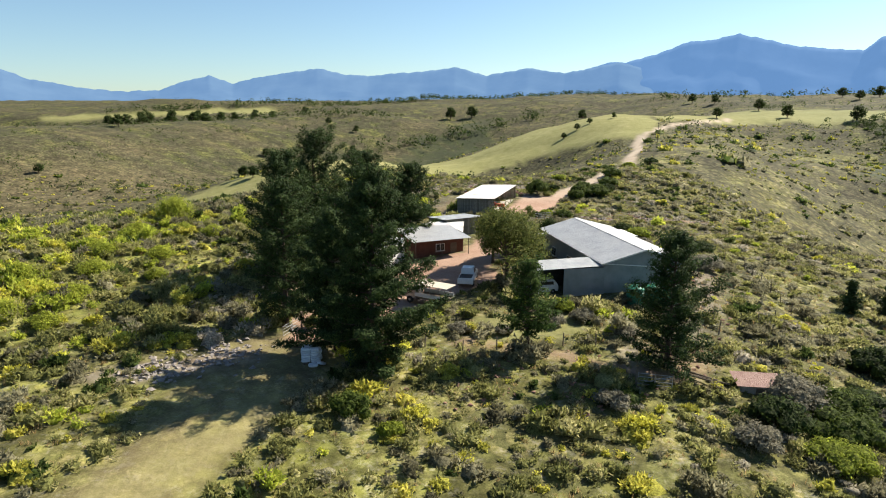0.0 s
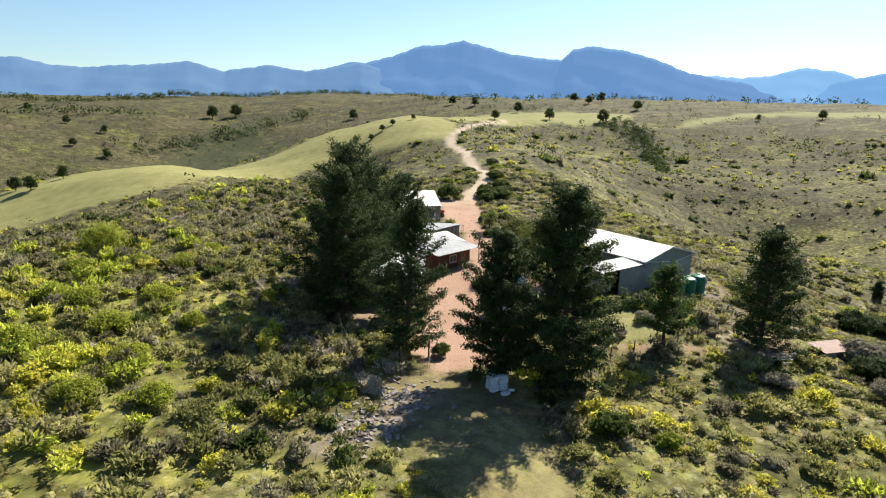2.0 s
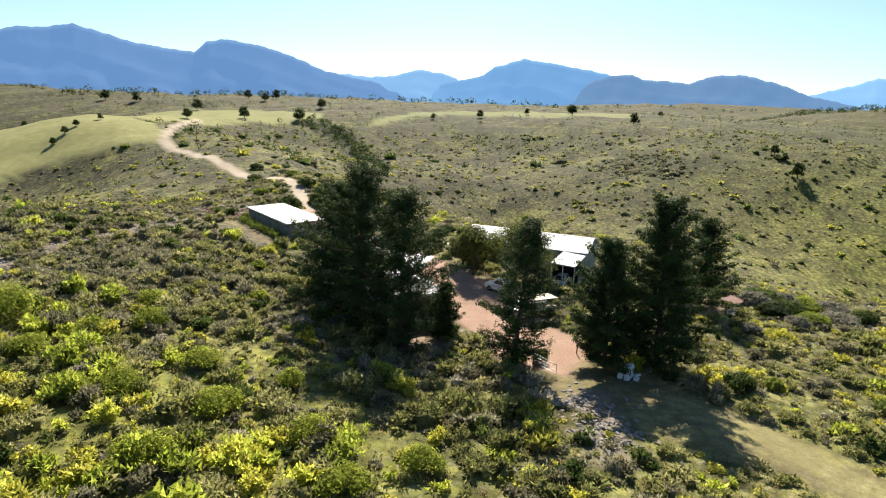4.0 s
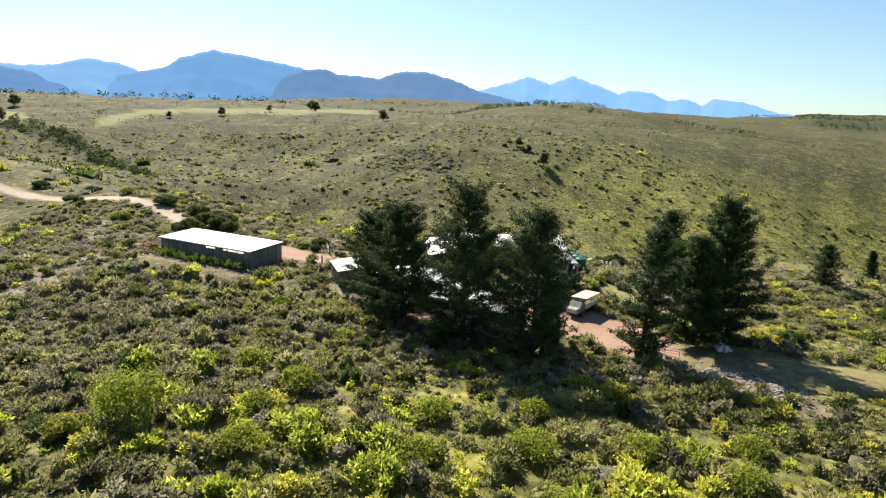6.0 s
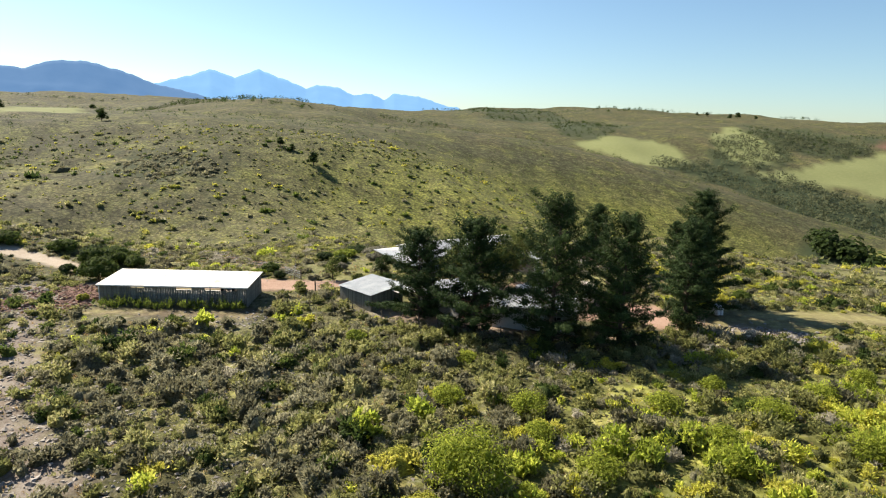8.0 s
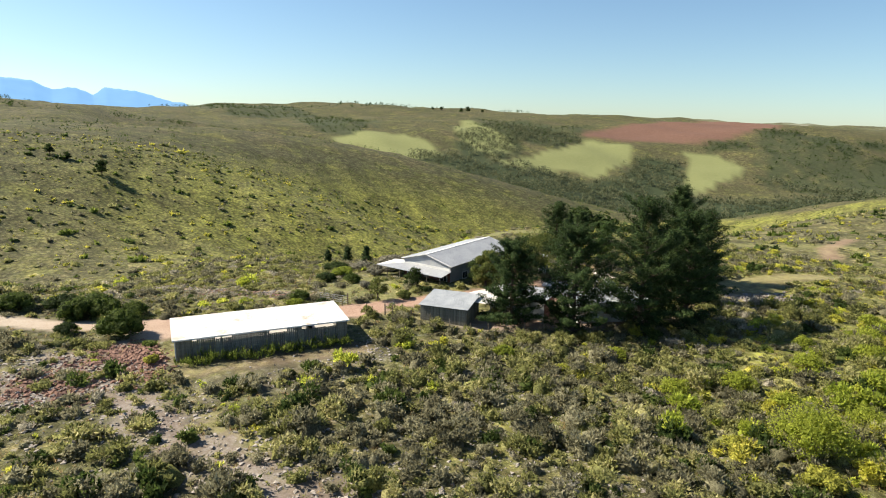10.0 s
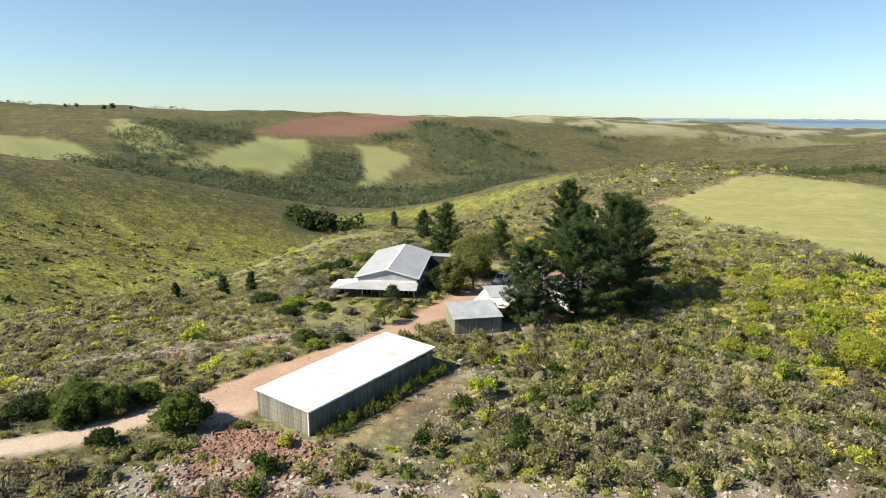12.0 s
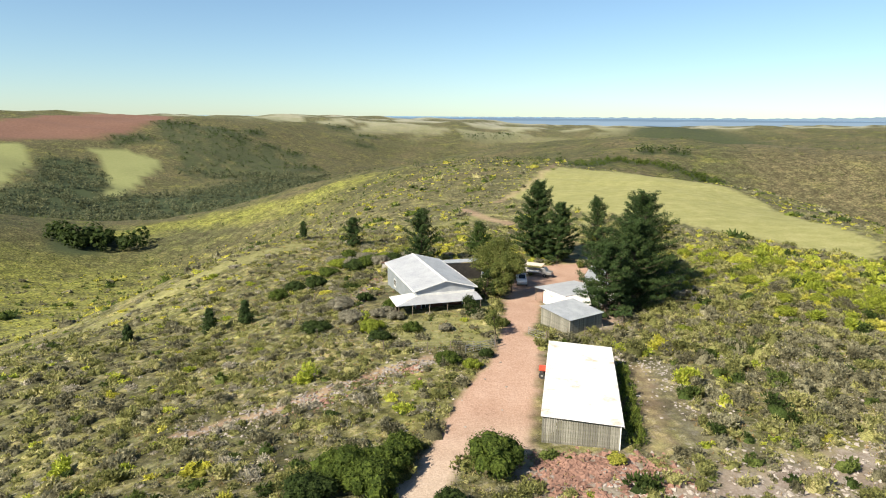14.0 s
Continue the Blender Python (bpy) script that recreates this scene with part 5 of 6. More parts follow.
def gate(x, y, turn, label, length=3.4):
    g = ground(x, y)
    gt = thing("field_gate", pose(x, y, g, 0, 0, turn), label, "gate")
    for z in (0.25, 0.55, 0.85, 1.15):
        part("rail", post((0, 0, z), (length, 0, z), 0.025, 0.025, 6), M["steel"], gt)
    for x0 in (0.0, length / 2, length):
        part("upright", post((x0, 0, 0.2), (x0, 0, 1.2), 0.03, 0.03, 6), M["steel"], gt)
    part("brace", post((0, 0, 0.25), (length, 0, 1.15), 0.02, 0.02, 6), M["steel"], gt)
    part("gate_post", post((-0.1, 0, -0.1), (-0.1, 0, 1.6), 0.1, 0.09), M["timber"], gt)


gate(7.6, 20.3, -60, "open steel farm gate beside the shed", 3.2)
gate(14.6, 21.6, 25, "open pale steel gate at the garden", 4.4)
gate(-13.5, -24.5, -110, "open steel gate at the lower yard entrance", 3.0)
gate(15.8, -35.8, -15, "steel gate standing among the shrubs", 2.6)


def power_pole(x, y, h, label):
    g = ground(x, y)
    pp = thing("power_pole", pose(x, y, g), label, "utility pole", "power poles")
    part("pole", post((0, 0, -0.3), (0, 0, h), 0.14, 0.1), M["timber"], pp)
    part("cross_arm", boxed(-0.9, 0.9, -0.05, 0.05, h - 0.5, h - 0.38), M["timber"], pp)
    for k in (-0.8, 0.0, 0.8):
        part("insulator", lathe([(0.03, h - 0.38), (0.05, h - 0.33), (0.03, h - 0.26)], 8), M["white_trim"], pp).location = (k, 0, 0)


power_pole(91, 188, 8.5, "wooden power pole beside the farm road")


# ---- trees ----
def limb_mesh(segments):
    bm = bmesh.new()
    for a, b, r0, r1 in segments:
        rod(bm, a, b, r0, r1, 6)
    return bm


def pine_tree(name, h, spread, low, seed, dense=1.0, label="", lop=0.0, power=0.66, needles="pine"):
    """A pine: tapered trunk, rising limbs in uneven whorls, tufts of needles along them."""
    rng = np.random.default_rng(seed)
    tree = thing(name, pose(0, 0, 0), label, "pine tree", "pines round the farm")
    bend = rng.normal(0, 0.02 * h, 2)
    axis = lambda z: np.array([bend[0] * (z / h) ** 2, bend[1] * (z / h) ** 2, z])
    seg = [(axis(h * k / 6), axis(h * (k + 1) / 6), 0.021 * h * (1 - k / 6.6), 0.021 * h * (1 - (k + 1) / 6.6)) for k in range(6)]
    part("trunk", limb_mesh(seg), M["bark"], tree)
    limbs, tufts, heads = [], [], []
    z = low * h
    while z < h * 0.985:
        u = (z - low * h) / (h - low * h)
        n = int(rng.integers(4, 7))
        a0 = rng.uniform(0, 6.28)
        reach = spread * ((1 - u) ** power * 0.93 + 0.07) * (0.74 + 0.26 * min(1, u / 0.18)) * rng.uniform(0.66, 1.12)
        for k in range(n):
            a = a0 + 6.28 * k / n + rng.normal(0, 0.25)
            r = max(0.3, reach * rng.uniform(0.5, 1.15) * (1 + lop * math.cos(a - 1.0)))
            rise = r * rng.uniform(0.08, 0.45) + 0.5 * u * r
            p0 = axis(z)
            p1 = p0 + (r * math.cos(a), r * math.sin(a), rise)
            pm = (p0 + p1) / 2 + (0, 0, -0.08 * r)
            limbs += [(p0, pm, 0.012 * h * (1 - u) * 0.5 + 0.02, 0.03), (pm, p1, 0.03, 0.012)]
            m = max(3, int(r / 0.30))
            side = np.array([-math.sin(a), math.cos(a), 0.0])
            for i in range(m):
                s = 0.22 + 0.78 * (i + rng.uniform(0, 1)) / m
                q = (1 - s) * (1 - s) * p0 + 2 * s * (1 - s) * pm + s * s * p1
                w = 0.24 * r * (1.15 - s)
                c = q + side * rng.uniform(-1, 1) * w + (0, 0, rng.normal(0.04 * r, 0.10))
                tufts.append(c)
                heads.append((p1 - p0) / (np.linalg.norm(p1 - p0) + 1e-6))
        z += h * rng.uniform(0.034, 0.056) * (1.0 if u < 0.8 else 0.6)
    part("branchwork", limb_mesh(limbs), M["bark"], tree)
    c, d = np.array(tufts), np.array(heads)
    per = max(6, int(30 * dense))
    c = np.repeat(c, per, 0)
    d = np.repeat(d, per, 0)
    off = rng.normal(size=c.shape)
    off /= np.linalg.norm(off, axis=1, keepdims=True)
    size = (0.24 + 0.021 * h)
    pts = c + off * (rng.uniform(0.15, 1.0, (len(c), 1)) ** 0.6) * size * (1, 1, 0.75)
    nrm = off + 0.5 * d + (0, 0, 0.5) + rng.normal(0, 0.5, c.shape)
    quads("needles", leaves(pts, nrm, rng.uniform(0.22, 0.42, len(c)), rng.uniform(0.07, 0.13, len(c)), rng), M[needles], tree)
    return tree


def set_tree(ob, x, y, turn=0, scale=1.0):
    ob.matrix_world = pose(x, y, ground(x, y) - 0.1, 0, 0, turn) @ Matrix.Scale(scale, 4)


set_tree(pine_tree("pine_tree", 16.4, 7.3, 0.05, 11, 1.5, "tall dark pine at the lower entrance of the yard"), -5.4, -33.7)
set_tree(pine_tree("pine_tree", 12.4, 6.0, 0.05, 12, 1.4, "dark pine beside the stacked sacks"), -9.2, -29.9)
set_tree(pine_tree("pine_tree", 14.2, 5.7, 0.06, 13, 0.8, "slim dark pine at the gate"), -15.2, -23.3)
set_tree(pine_tree("pine_tree", 15.2, 8.0, 0.04, 14, 0.9, "dark pine in the row west of the buildings", 0.2), -18.2, -11.6)
set_tree(pine_tree("pine_tree", 16.9, 9.2, 0.05, 15, 1.0, "tall broad dark pine behind the workshop", 0.1, 0.6), -15.6, -3.9)
set_tree(pine_tree("pine_tree", 13.6, 8.2, 0.05, 16, 0.9, "dark pine in the row behind the outbuildings", 0.0, 0.6), -10.8, 4.0)
set_tree(pine_tree("pine_tree", 10.9, 7.2, 0.03, 17, 0.9, "broad dark pine beside the plank store"), -4.6, 9.0)
set_tree(pine_tree("pine_tree", 11.6, 5.4, 0.06, 18, 0.8, "dark pine on the bank below the house"), 19.5, -31.8)
set_tree(pine_tree("pine_tree", 8.2, 4.2, 0.26, 19, 0.6, "young open bright green pine below the carport", 0.0, 0.6, "pine_young"), 7.6, -31.0)
set_tree(pine_tree("pine_tree", 7.4, 3.6, 0.06, 20, 0.6, "small dark pine on the slope"), 34.3, -62.0)
set_tree(pine_tree("pine_tree", 5.0, 2.0, 0.10, 21, 0.5, "small dark pine far down the slope"), 48.0, -76.0)
set_tree(pine_tree("pine_tree", 6.0, 2.6, 0.05, 22, 0.6, "young pine at the lower edge of the pine row"), -13.2, -13.5)
for x, y, h, sd in ((50.8, -7.8, 4.0, 23), (56.4, -6.8, 4.2, 24), (71, -11, 3.0, 25)):
    set_tree(pine_tree("young_pine", h, h * 0.42, 0.04, sd, 0.5, "young pine growing in the scrub"), x, y)


def leafy_tree(name, h, spread, seed, material, label, category="tree", count=5200, leaf=0.26, trunk=0.3, group=""):
    """A broad-leaved tree: forked trunk and a crown of clumps with gaps."""
    rng = np.random.default_rng(seed)
    tree = thing(name, pose(0, 0, 0), label, category, group)
    seg = [((0, 0, 0), (0.05, 0.03, h * trunk), 0.03 * h, 0.024 * h)]
    clumps = []
    for k in range(int(13 + spread * 2)):
        a, e = rng.uniform(0, 6.28), rng.uniform(-0.1, 1.0)
        rr = spread * math.sqrt(max(0.05, 1 - e * e)) * rng.uniform(0.35, 0.8)
        c = np.array([rr * math.cos(a), rr * math.sin(a), h * (trunk + 0.12) + (h * (0.80 - trunk)) * max(0, e) * rng.uniform(0.7, 1.0)])
        clumps.append((c, spread * rng.uniform(0.26, 0.42)))
        seg.append(((0.05, 0.03, h * trunk * 0.95), tuple(c), 0.014 * h, 0.02))
    part("trunk", limb_mesh(seg), M["bark"], tree)
    per = count // len(clumps)
    P, N = [], []
    for c, r in clumps:
        o = rng.normal(size=(per, 3))
        o /= np.linalg.norm(o, axis=1, keepdims=True)
        P.append(c + o * r * rng.uniform(0.55, 1.08, (per, 1)) * (1, 1, 0.8))
        N.append(o + (0, 0, 0.4) + rng.normal(0, 0.45, (per, 3)))
    P, N = np.concatenate(P), np.concatenate(N)
    quads("crown", leaves(P, N, rng.uniform(0.7, 1.3, len(P)) * leaf, rng.uniform(0.5, 0.8, len(P)) * leaf, rng), material, tree)
    return tree


set_tree(leafy_tree("oak_tree", 8.8, 5.4, 31, M["oak"], "round spreading tree with olive leaves beside the house", count=12000), 7.8, -10.2)
set_tree(leafy_tree("oak_tree", 7.0, 3.6, 32, M["oak"], "smaller leafy tree on the edge of the yard", count=6500), 6.6, -4.4)
set_tree(leafy_tree("oak_tree", 7.2, 2.4, 36, M["oak"], "tall narrow olive-leaved tree between house and yard", count=6000, trunk=0.12), 9.3, -0.8)
set_tree(leafy_tree("garden_shrub", 3.6, 2.0, 33, M["dark_green"], "dark rounded shrub in front of the verandah", "shrub", 2200, 0.22, 0.12), 16.0, 8.8)
set_tree(leafy_tree("garden_tree", 3.8, 1.6, 34, M["oak"], "small open garden tree by the gate", "tree", 1500, 0.2, 0.3), 13.6, 17.0)
set_tree(leafy_tree("garden_shrub", 5.2, 2.5, 35, M["dark_green"], "dark shrub against the house wall", "shrub", 3200, 0.22, 0.1), 11.4, -1.6)


def dome(n, sides, bands, rng, low=0.0):
    """Quads of n uneven rounded hoods of radius one: (n, sides * bands, 4, 3)."""
    el = np.linspace(low, 1.42, bands + 1)
    az = np.arange(sides) * 2 * math.pi / sides
    lump = rng.uniform(0.74, 1.12, (n, bands + 1, sides))
    turn = rng.uniform(0, 6.28, (n, 1, 1))
    A, E = az[None, None, :] + turn, el[None, :, None]
    p = np.stack([np.cos(E) * np.cos(A) * lump, np.cos(E) * np.sin(A) * lump, (np.sin(E) + 0 * A) * lump], -1)
    q = np.roll(p, -1, axis=2)
    return np.stack([p[:, :-1], q[:, :-1], q[:, 1:], p[:, 1:]], 3).reshape(n, sides * bands, 4, 3)


def bush(x, y, r, h, kind, label, seed, count=1500, leaf=0.2):
    rng = np.random.default_rng(seed)
    g = ground(x, y)
    b = thing("bush", pose(x, y, g), label, "bush", "larger bushes")
    stems = [((0, 0, -0.05), (0.5 * r * math.cos(a), 0.5 * r * math.sin(a), 0.55 * h), 0.05, 0.02) for a in (0.3, 1.7, 3.0, 4.2, 5.4)]
    part("stems", limb_mesh(stems), M["bark"], b)
    P, N, cores = [], [], []
    lobes = int(8 + 2 * r)
    for k in range(lobes):
        a, q = 2.4 * k + rng.uniform(0, 0.6), math.sqrt((k + 0.3) / lobes) * 0.72
        rad = np.array([r * rng.uniform(0.30, 0.44)] * 2 + [h * rng.uniform(0.26, 0.36)])
        c = np.array([q * r * math.cos(a), q * r * math.sin(a), max(rad[2] * 0.6, h * (0.66 - 0.55 * q * q) * rng.uniform(0.85, 1.1))])
        o = rng.normal(size=(count // lobes, 3))
        o /= np.linalg.norm(o, axis=1, keepdims=True)
        P.append(c + o * rad * rng.uniform(0.72, 1.12, (len(o), 1)))
        N.append(o + (0, 0, 0.35) + rng.normal(0, 0.40, o.shape))
        cores.append(dome(1, 8, 4, rng, -0.9)[0] * rad * (0.35 if kind == "bright_green" else 0.78) + c)
    P, N = np.concatenate(P), np.concatenate(N)
    P[:, 2] = np.maximum(P[:, 2], 0.05)
    q4 = leaves(P, N, rng.uniform(0.7, 1.4, len(P)) * leaf, rng.uniform(0.4, 0.7, len(P)) * leaf, rng)
    quads("leaves", np.concatenate([q4] + cores), M[kind], b)


SCRUB_BUSHES = [(-30, 14, 1.6, 2, "bright_green", "bright green bush in the scrub"),
    (-36, -4, 1.8, 1.9, "bright_green", "bright green bush in the scrub"),
    (-40, -12, 2.1, 2.2, "bright_green", "bright green bush in the scrub"),
    (-43, -4, 2, 2, "bright_green", "bright green bush in the scrub"),
    (-38, -20, 1.9, 1.9, "bright_green", "bright green bush in the scrub"),
    (-43.0, 17.2, 3.3, 4.6, "bright_green", "large bright green bush in the scrub"),
    (-33.5, 8, 1.9, 2.3, "bright_green", "bright green bush in the scrub"),
    (-38.5, 9.5, 1.5, 1.9, "bright_green", "bright green bush in the scrub"),
    (-20, 8.5, 1.3, 1.2, "bright_green", "bright green bush near the pines"),
    (-45, 21, 1.6, 1.5, "lime", "yellow-green bush in the scrub"),
    (-38.5, 20.5, 1.3, 1.2, "lime", "yellow-green bush in the scrub"),
    (-44.5, 8, 1.9, 2, "bright_green", "bright green bush in the scrub"),
    (-47, -14, 2, 2, "bright_green", "bright green bush in the scrub"),
    (-41, -26, 1.9, 1.9, "bright_green", "bright green bush in the scrub"),
    (-36, -28, 1.6, 1.7, "bright_green", "bright green bush in the scrub"),
    (-46, -2, 1.8, 1.9, "bright_green", "bright green bush in the scrub"),
    (-33, -12, 1.4, 1.5, "bright_green", "bright green bush in the scrub")]
ROAD_BUSHES = [(28.5, 48.5, 2, 2.8, "mid_green", "tall green bush beside the farm road"),
    (30, 51.5, 2.2, 2.8, "mid_green", "tall green bush beside the farm road"),
    (27.5, 45.5, 1.8, 2.2, "mid_green", "green bush beside the farm road"),
    (-2.6, 40, 0.5, 0.9, "scrub", "tall weeds along the shed wall"),
    (-1.2, 43.6, 0.6, 1.1, "scrub", "tall weeds along the shed wall"),
    (-4, 36.5, 0.5, 0.8, "lime", "tall weeds along the shed wall"),
    (9.6, 49.4, 0.9, 1, "lime", "yellow-green bush at the end of the shed"),
    (20.2, 49.2, 2.9, 3.4, "mid_green", "dense dark green bush beside the farm road"),
    (24.5, 54, 1.4, 1.5, "dark_green", "low dark green bush beside the farm road"),
    (32, 49, 3.2, 2.6, "mid_green", "dense dark green bush across the road"),
    (35, 52, 2.4, 2, "dark_green", "dense dark green bush across the road"),
    (37, 57, 2.6, 2.2, "mid_green", "dark green bush near the farm road"),
    (21, 25.5, 1.8, 1.5, "mid_green", "dark green bush at the side path"),
    (18.5, 27.5, 1.3, 1.2, "green", "green bush beside the road"),
    (16.2, 24.5, 1, 1.2, "dark_green", "dark green bush beside the road"),
    (66, 118, 2.6, 2, "dark_green", "dark green bush beside the farm road"),
    (45, 92, 2.4, 1.8, "mid_green", "dark green bush beside the farm road"),
    (48, 80, 2.2, 1.6, "green", "green bush beside the farm road"),
    (40, 66, 2.6, 2.2, "mid_green", "dark green bush beside the farm road"),
    (28, 68, 2, 1.6, "green", "green bush beside the farm road"),
    (62, 100, 2.5, 1.8, "dark_green", "dark green bush beside the farm road")]
BANK_BUSHES = [(25, -40, 2.4, 2.4, "dark_green", "thicket of dark bushes beside the hut"),
    (28, -37, 2.6, 2.6, "silver", "silvery thicket beside the hut"),
    (22, -43, 1.8, 1.6, "silver", "silvery bush below the hut"),
    (31, -38, 2.6, 2.6, "mid_green", "green thicket beside the hut"),
    (41, -27, 2.6, 2.8, "dark_green", "dark bush on the bank"),
    (45, -28, 2.4, 2.4, "dark_green", "dark bush on the bank"),
    (48, -25, 2.2, 2.2, "mid_green", "green bush on the bank"),
    (11, -24.5, 1.4, 1.1, "silver", "silvery bush beside the carport"),
    (13, -39, 1.5, 1.2, "silver", "silvery bush on the slope"),
    (6, -26.5, 1, 0.8, "silver", "silvery bush at the edge of the lawn"),
    (17.5, -27, 1.3, 1, "silver", "silvery bush below the tanks"),
    (34, -40, 2.4, 2.6, "silver", "silvery thicket below the hut"),
    (38, -46, 2.6, 2, "silver", "silvery thicket below the hut"),
    (35, -50, 2.2, 1.8, "mid_green", "green thicket below the hut"),
    (-6.2, -41.6, 1.7, 2, "mid_green", "rounded green bush near the clearing"),
    (-3.2, -44, 1, 1, "green", "low bright green bush"),
    (29.5, -41, 3, 2.2, "mid_green", "thicket of dark green bushes below the hut"),
    (33, -37.5, 3, 2.4, "dark_green", "thicket of dark green bushes below the hut"),
    (36.5, -42, 3, 2, "green", "green thicket below the hut"),
    (31, -47, 2.8, 1.8, "silver", "silvery thicket below the hut"),
    (39, -36, 2.6, 2, "mid_green", "thicket of dark green bushes"),
    (27, -44.5, 2.4, 1.7, "green", "green thicket below the hut")]
MORE_BANK_BUSHES = [(2, -26, 1.3, 1, "silver", "silvery bush on the lawn"),
    (12.5, -20.8, 1.5, 1.2, "green", "green bush beside the carport"),
    (14, -23.5, 1.3, 1.3, "silver", "silvery bush beside the carport"),
    (-12.3, -24.6, 1, 1.4, "oak", "small thin bush at the gate")]
GARDEN_BUSHES = [(26.5, 8, 1.5, 1.2, "silver", "rounded silvery garden bush"),
    (29, 6, 1.5, 1.2, "silver", "rounded silvery garden bush"),
    (27.5, 4.5, 1.3, 1, "silver", "rounded silvery garden bush"),
    (27, 3, 1.6, 1.8, "mid_green", "green garden bush beside the terrace"),
    (24.5, 14, 1.5, 1.4, "mid_green", "green garden bush on the lawn"),
    (20, 14.5, 1.1, 1.2, "silver", "grey garden bush on the lawn"),
    (-12, 18.6, 1.4, 1.3, "green", "bright green bush behind the store"),
    (30, 12, 2.2, 1.8, "green", "green garden bush beside the terrace"),
    (33, 6, 2.4, 1.6, "silver", "grey-green bush in the garden"),
    (29, 16, 1.8, 1.5, "dark_green", "dark green garden bush"),
    (35, -2, 2.6, 1.9, "silver", "grey-green bush on the bank"),
    (31, -4, 1.6, 1.7, "dark_green", "dark green bush beside the terrace"),
    (38, 8, 2.6, 1.5, "dark_green", "dark green bush on the bank"),
    (9, -19.5, 1.6, 1.3, "green", "green bush at the edge of the yard"),
    (12, 13.5, 1.2, 1.2, "oak", "garden bush with olive leaves")]
for k, (x, y, r, h, kind, label) in enumerate(SCRUB_BUSHES + ROAD_BUSHES + BANK_BUSHES + MORE_BANK_BUSHES + GARDEN_BUSHES):
    bush(x, y, r, h, kind, label, 100 + k, int((700 + 330 * r * r) * (1.2 if kind == "bright_green" else 1)), 0.2)


# ---- low plants ----
def scatter(n, rng, near, far, side=True):
    """Places spread evenly over a ring round the farm."""
    r = np.sqrt(rng.uniform(near * near, far * far, n))
    a = rng.uniform(0, 2 * math.pi, n)
    x, y = 4 + r * np.cos(a), 4 + r * np.sin(a)
    keep = (x < 58) if side else np.hypot(x - 8, y - 4) > 91
    return x[keep], y[keep]


HOUSES = [[(2, 48), (-4, 29), (9, 26), (16, 46)], [(-3, 14), (3, 18), (6.5, 12.5), (0.5, 9.5)], [(23, 6), (12, 5), (16, -18), (28, -16)], [(-15, -8), (-9, -12), (-4, -2), (-10, 2)], [(3, 2), (-4, -1), (-7, 4), (1, 8), (7, 13)], [(23, 10), (29, 11), (31, -6), (26, -6)], [(10, -18), (18, -18), (18, -11), (10, -11)]]


def clear_of(x, y, rng, most=0.3, stony=0.75):
    g, mw, st, pl, wd, fl, dry = covers(x, y)
    ok = (g < most) & (mw < most + rng.uniform(0, 0.25, len(x))) & (st < stony * rng.uniform(0.3, 1.3, len(x))) & (pl < 0.3)
    for h in HOUSES:
        ok &= inside(x, y, h) < -0.9
    ok &= inside(x, y, CLEARING) + 0.8 * swell(x, y, 5, 9) < -0.4
    return ok


def hoods(n, sides, bands, rng):
    """Points of n uneven rounded hoods of radius one: (n, bands + 1, sides, 3)."""
    el = np.linspace(0.0, 1.45, bands + 1)[None, :, None]
    az = (np.arange(sides) * 2 * math.pi / sides)[None, None, :] + rng.uniform(0, 6.28, (n, 1, 1))
    lump = rng.uniform(0.5, 1.25, (n, bands + 1, sides))
    lump[:, -1] = lump[:, -1].mean(1, keepdims=True)
    return np.stack([np.cos(el) * np.cos(az) * lump, np.cos(el) * np.sin(az) * lump, np.sin(el) * lump + 0 * az], -1)


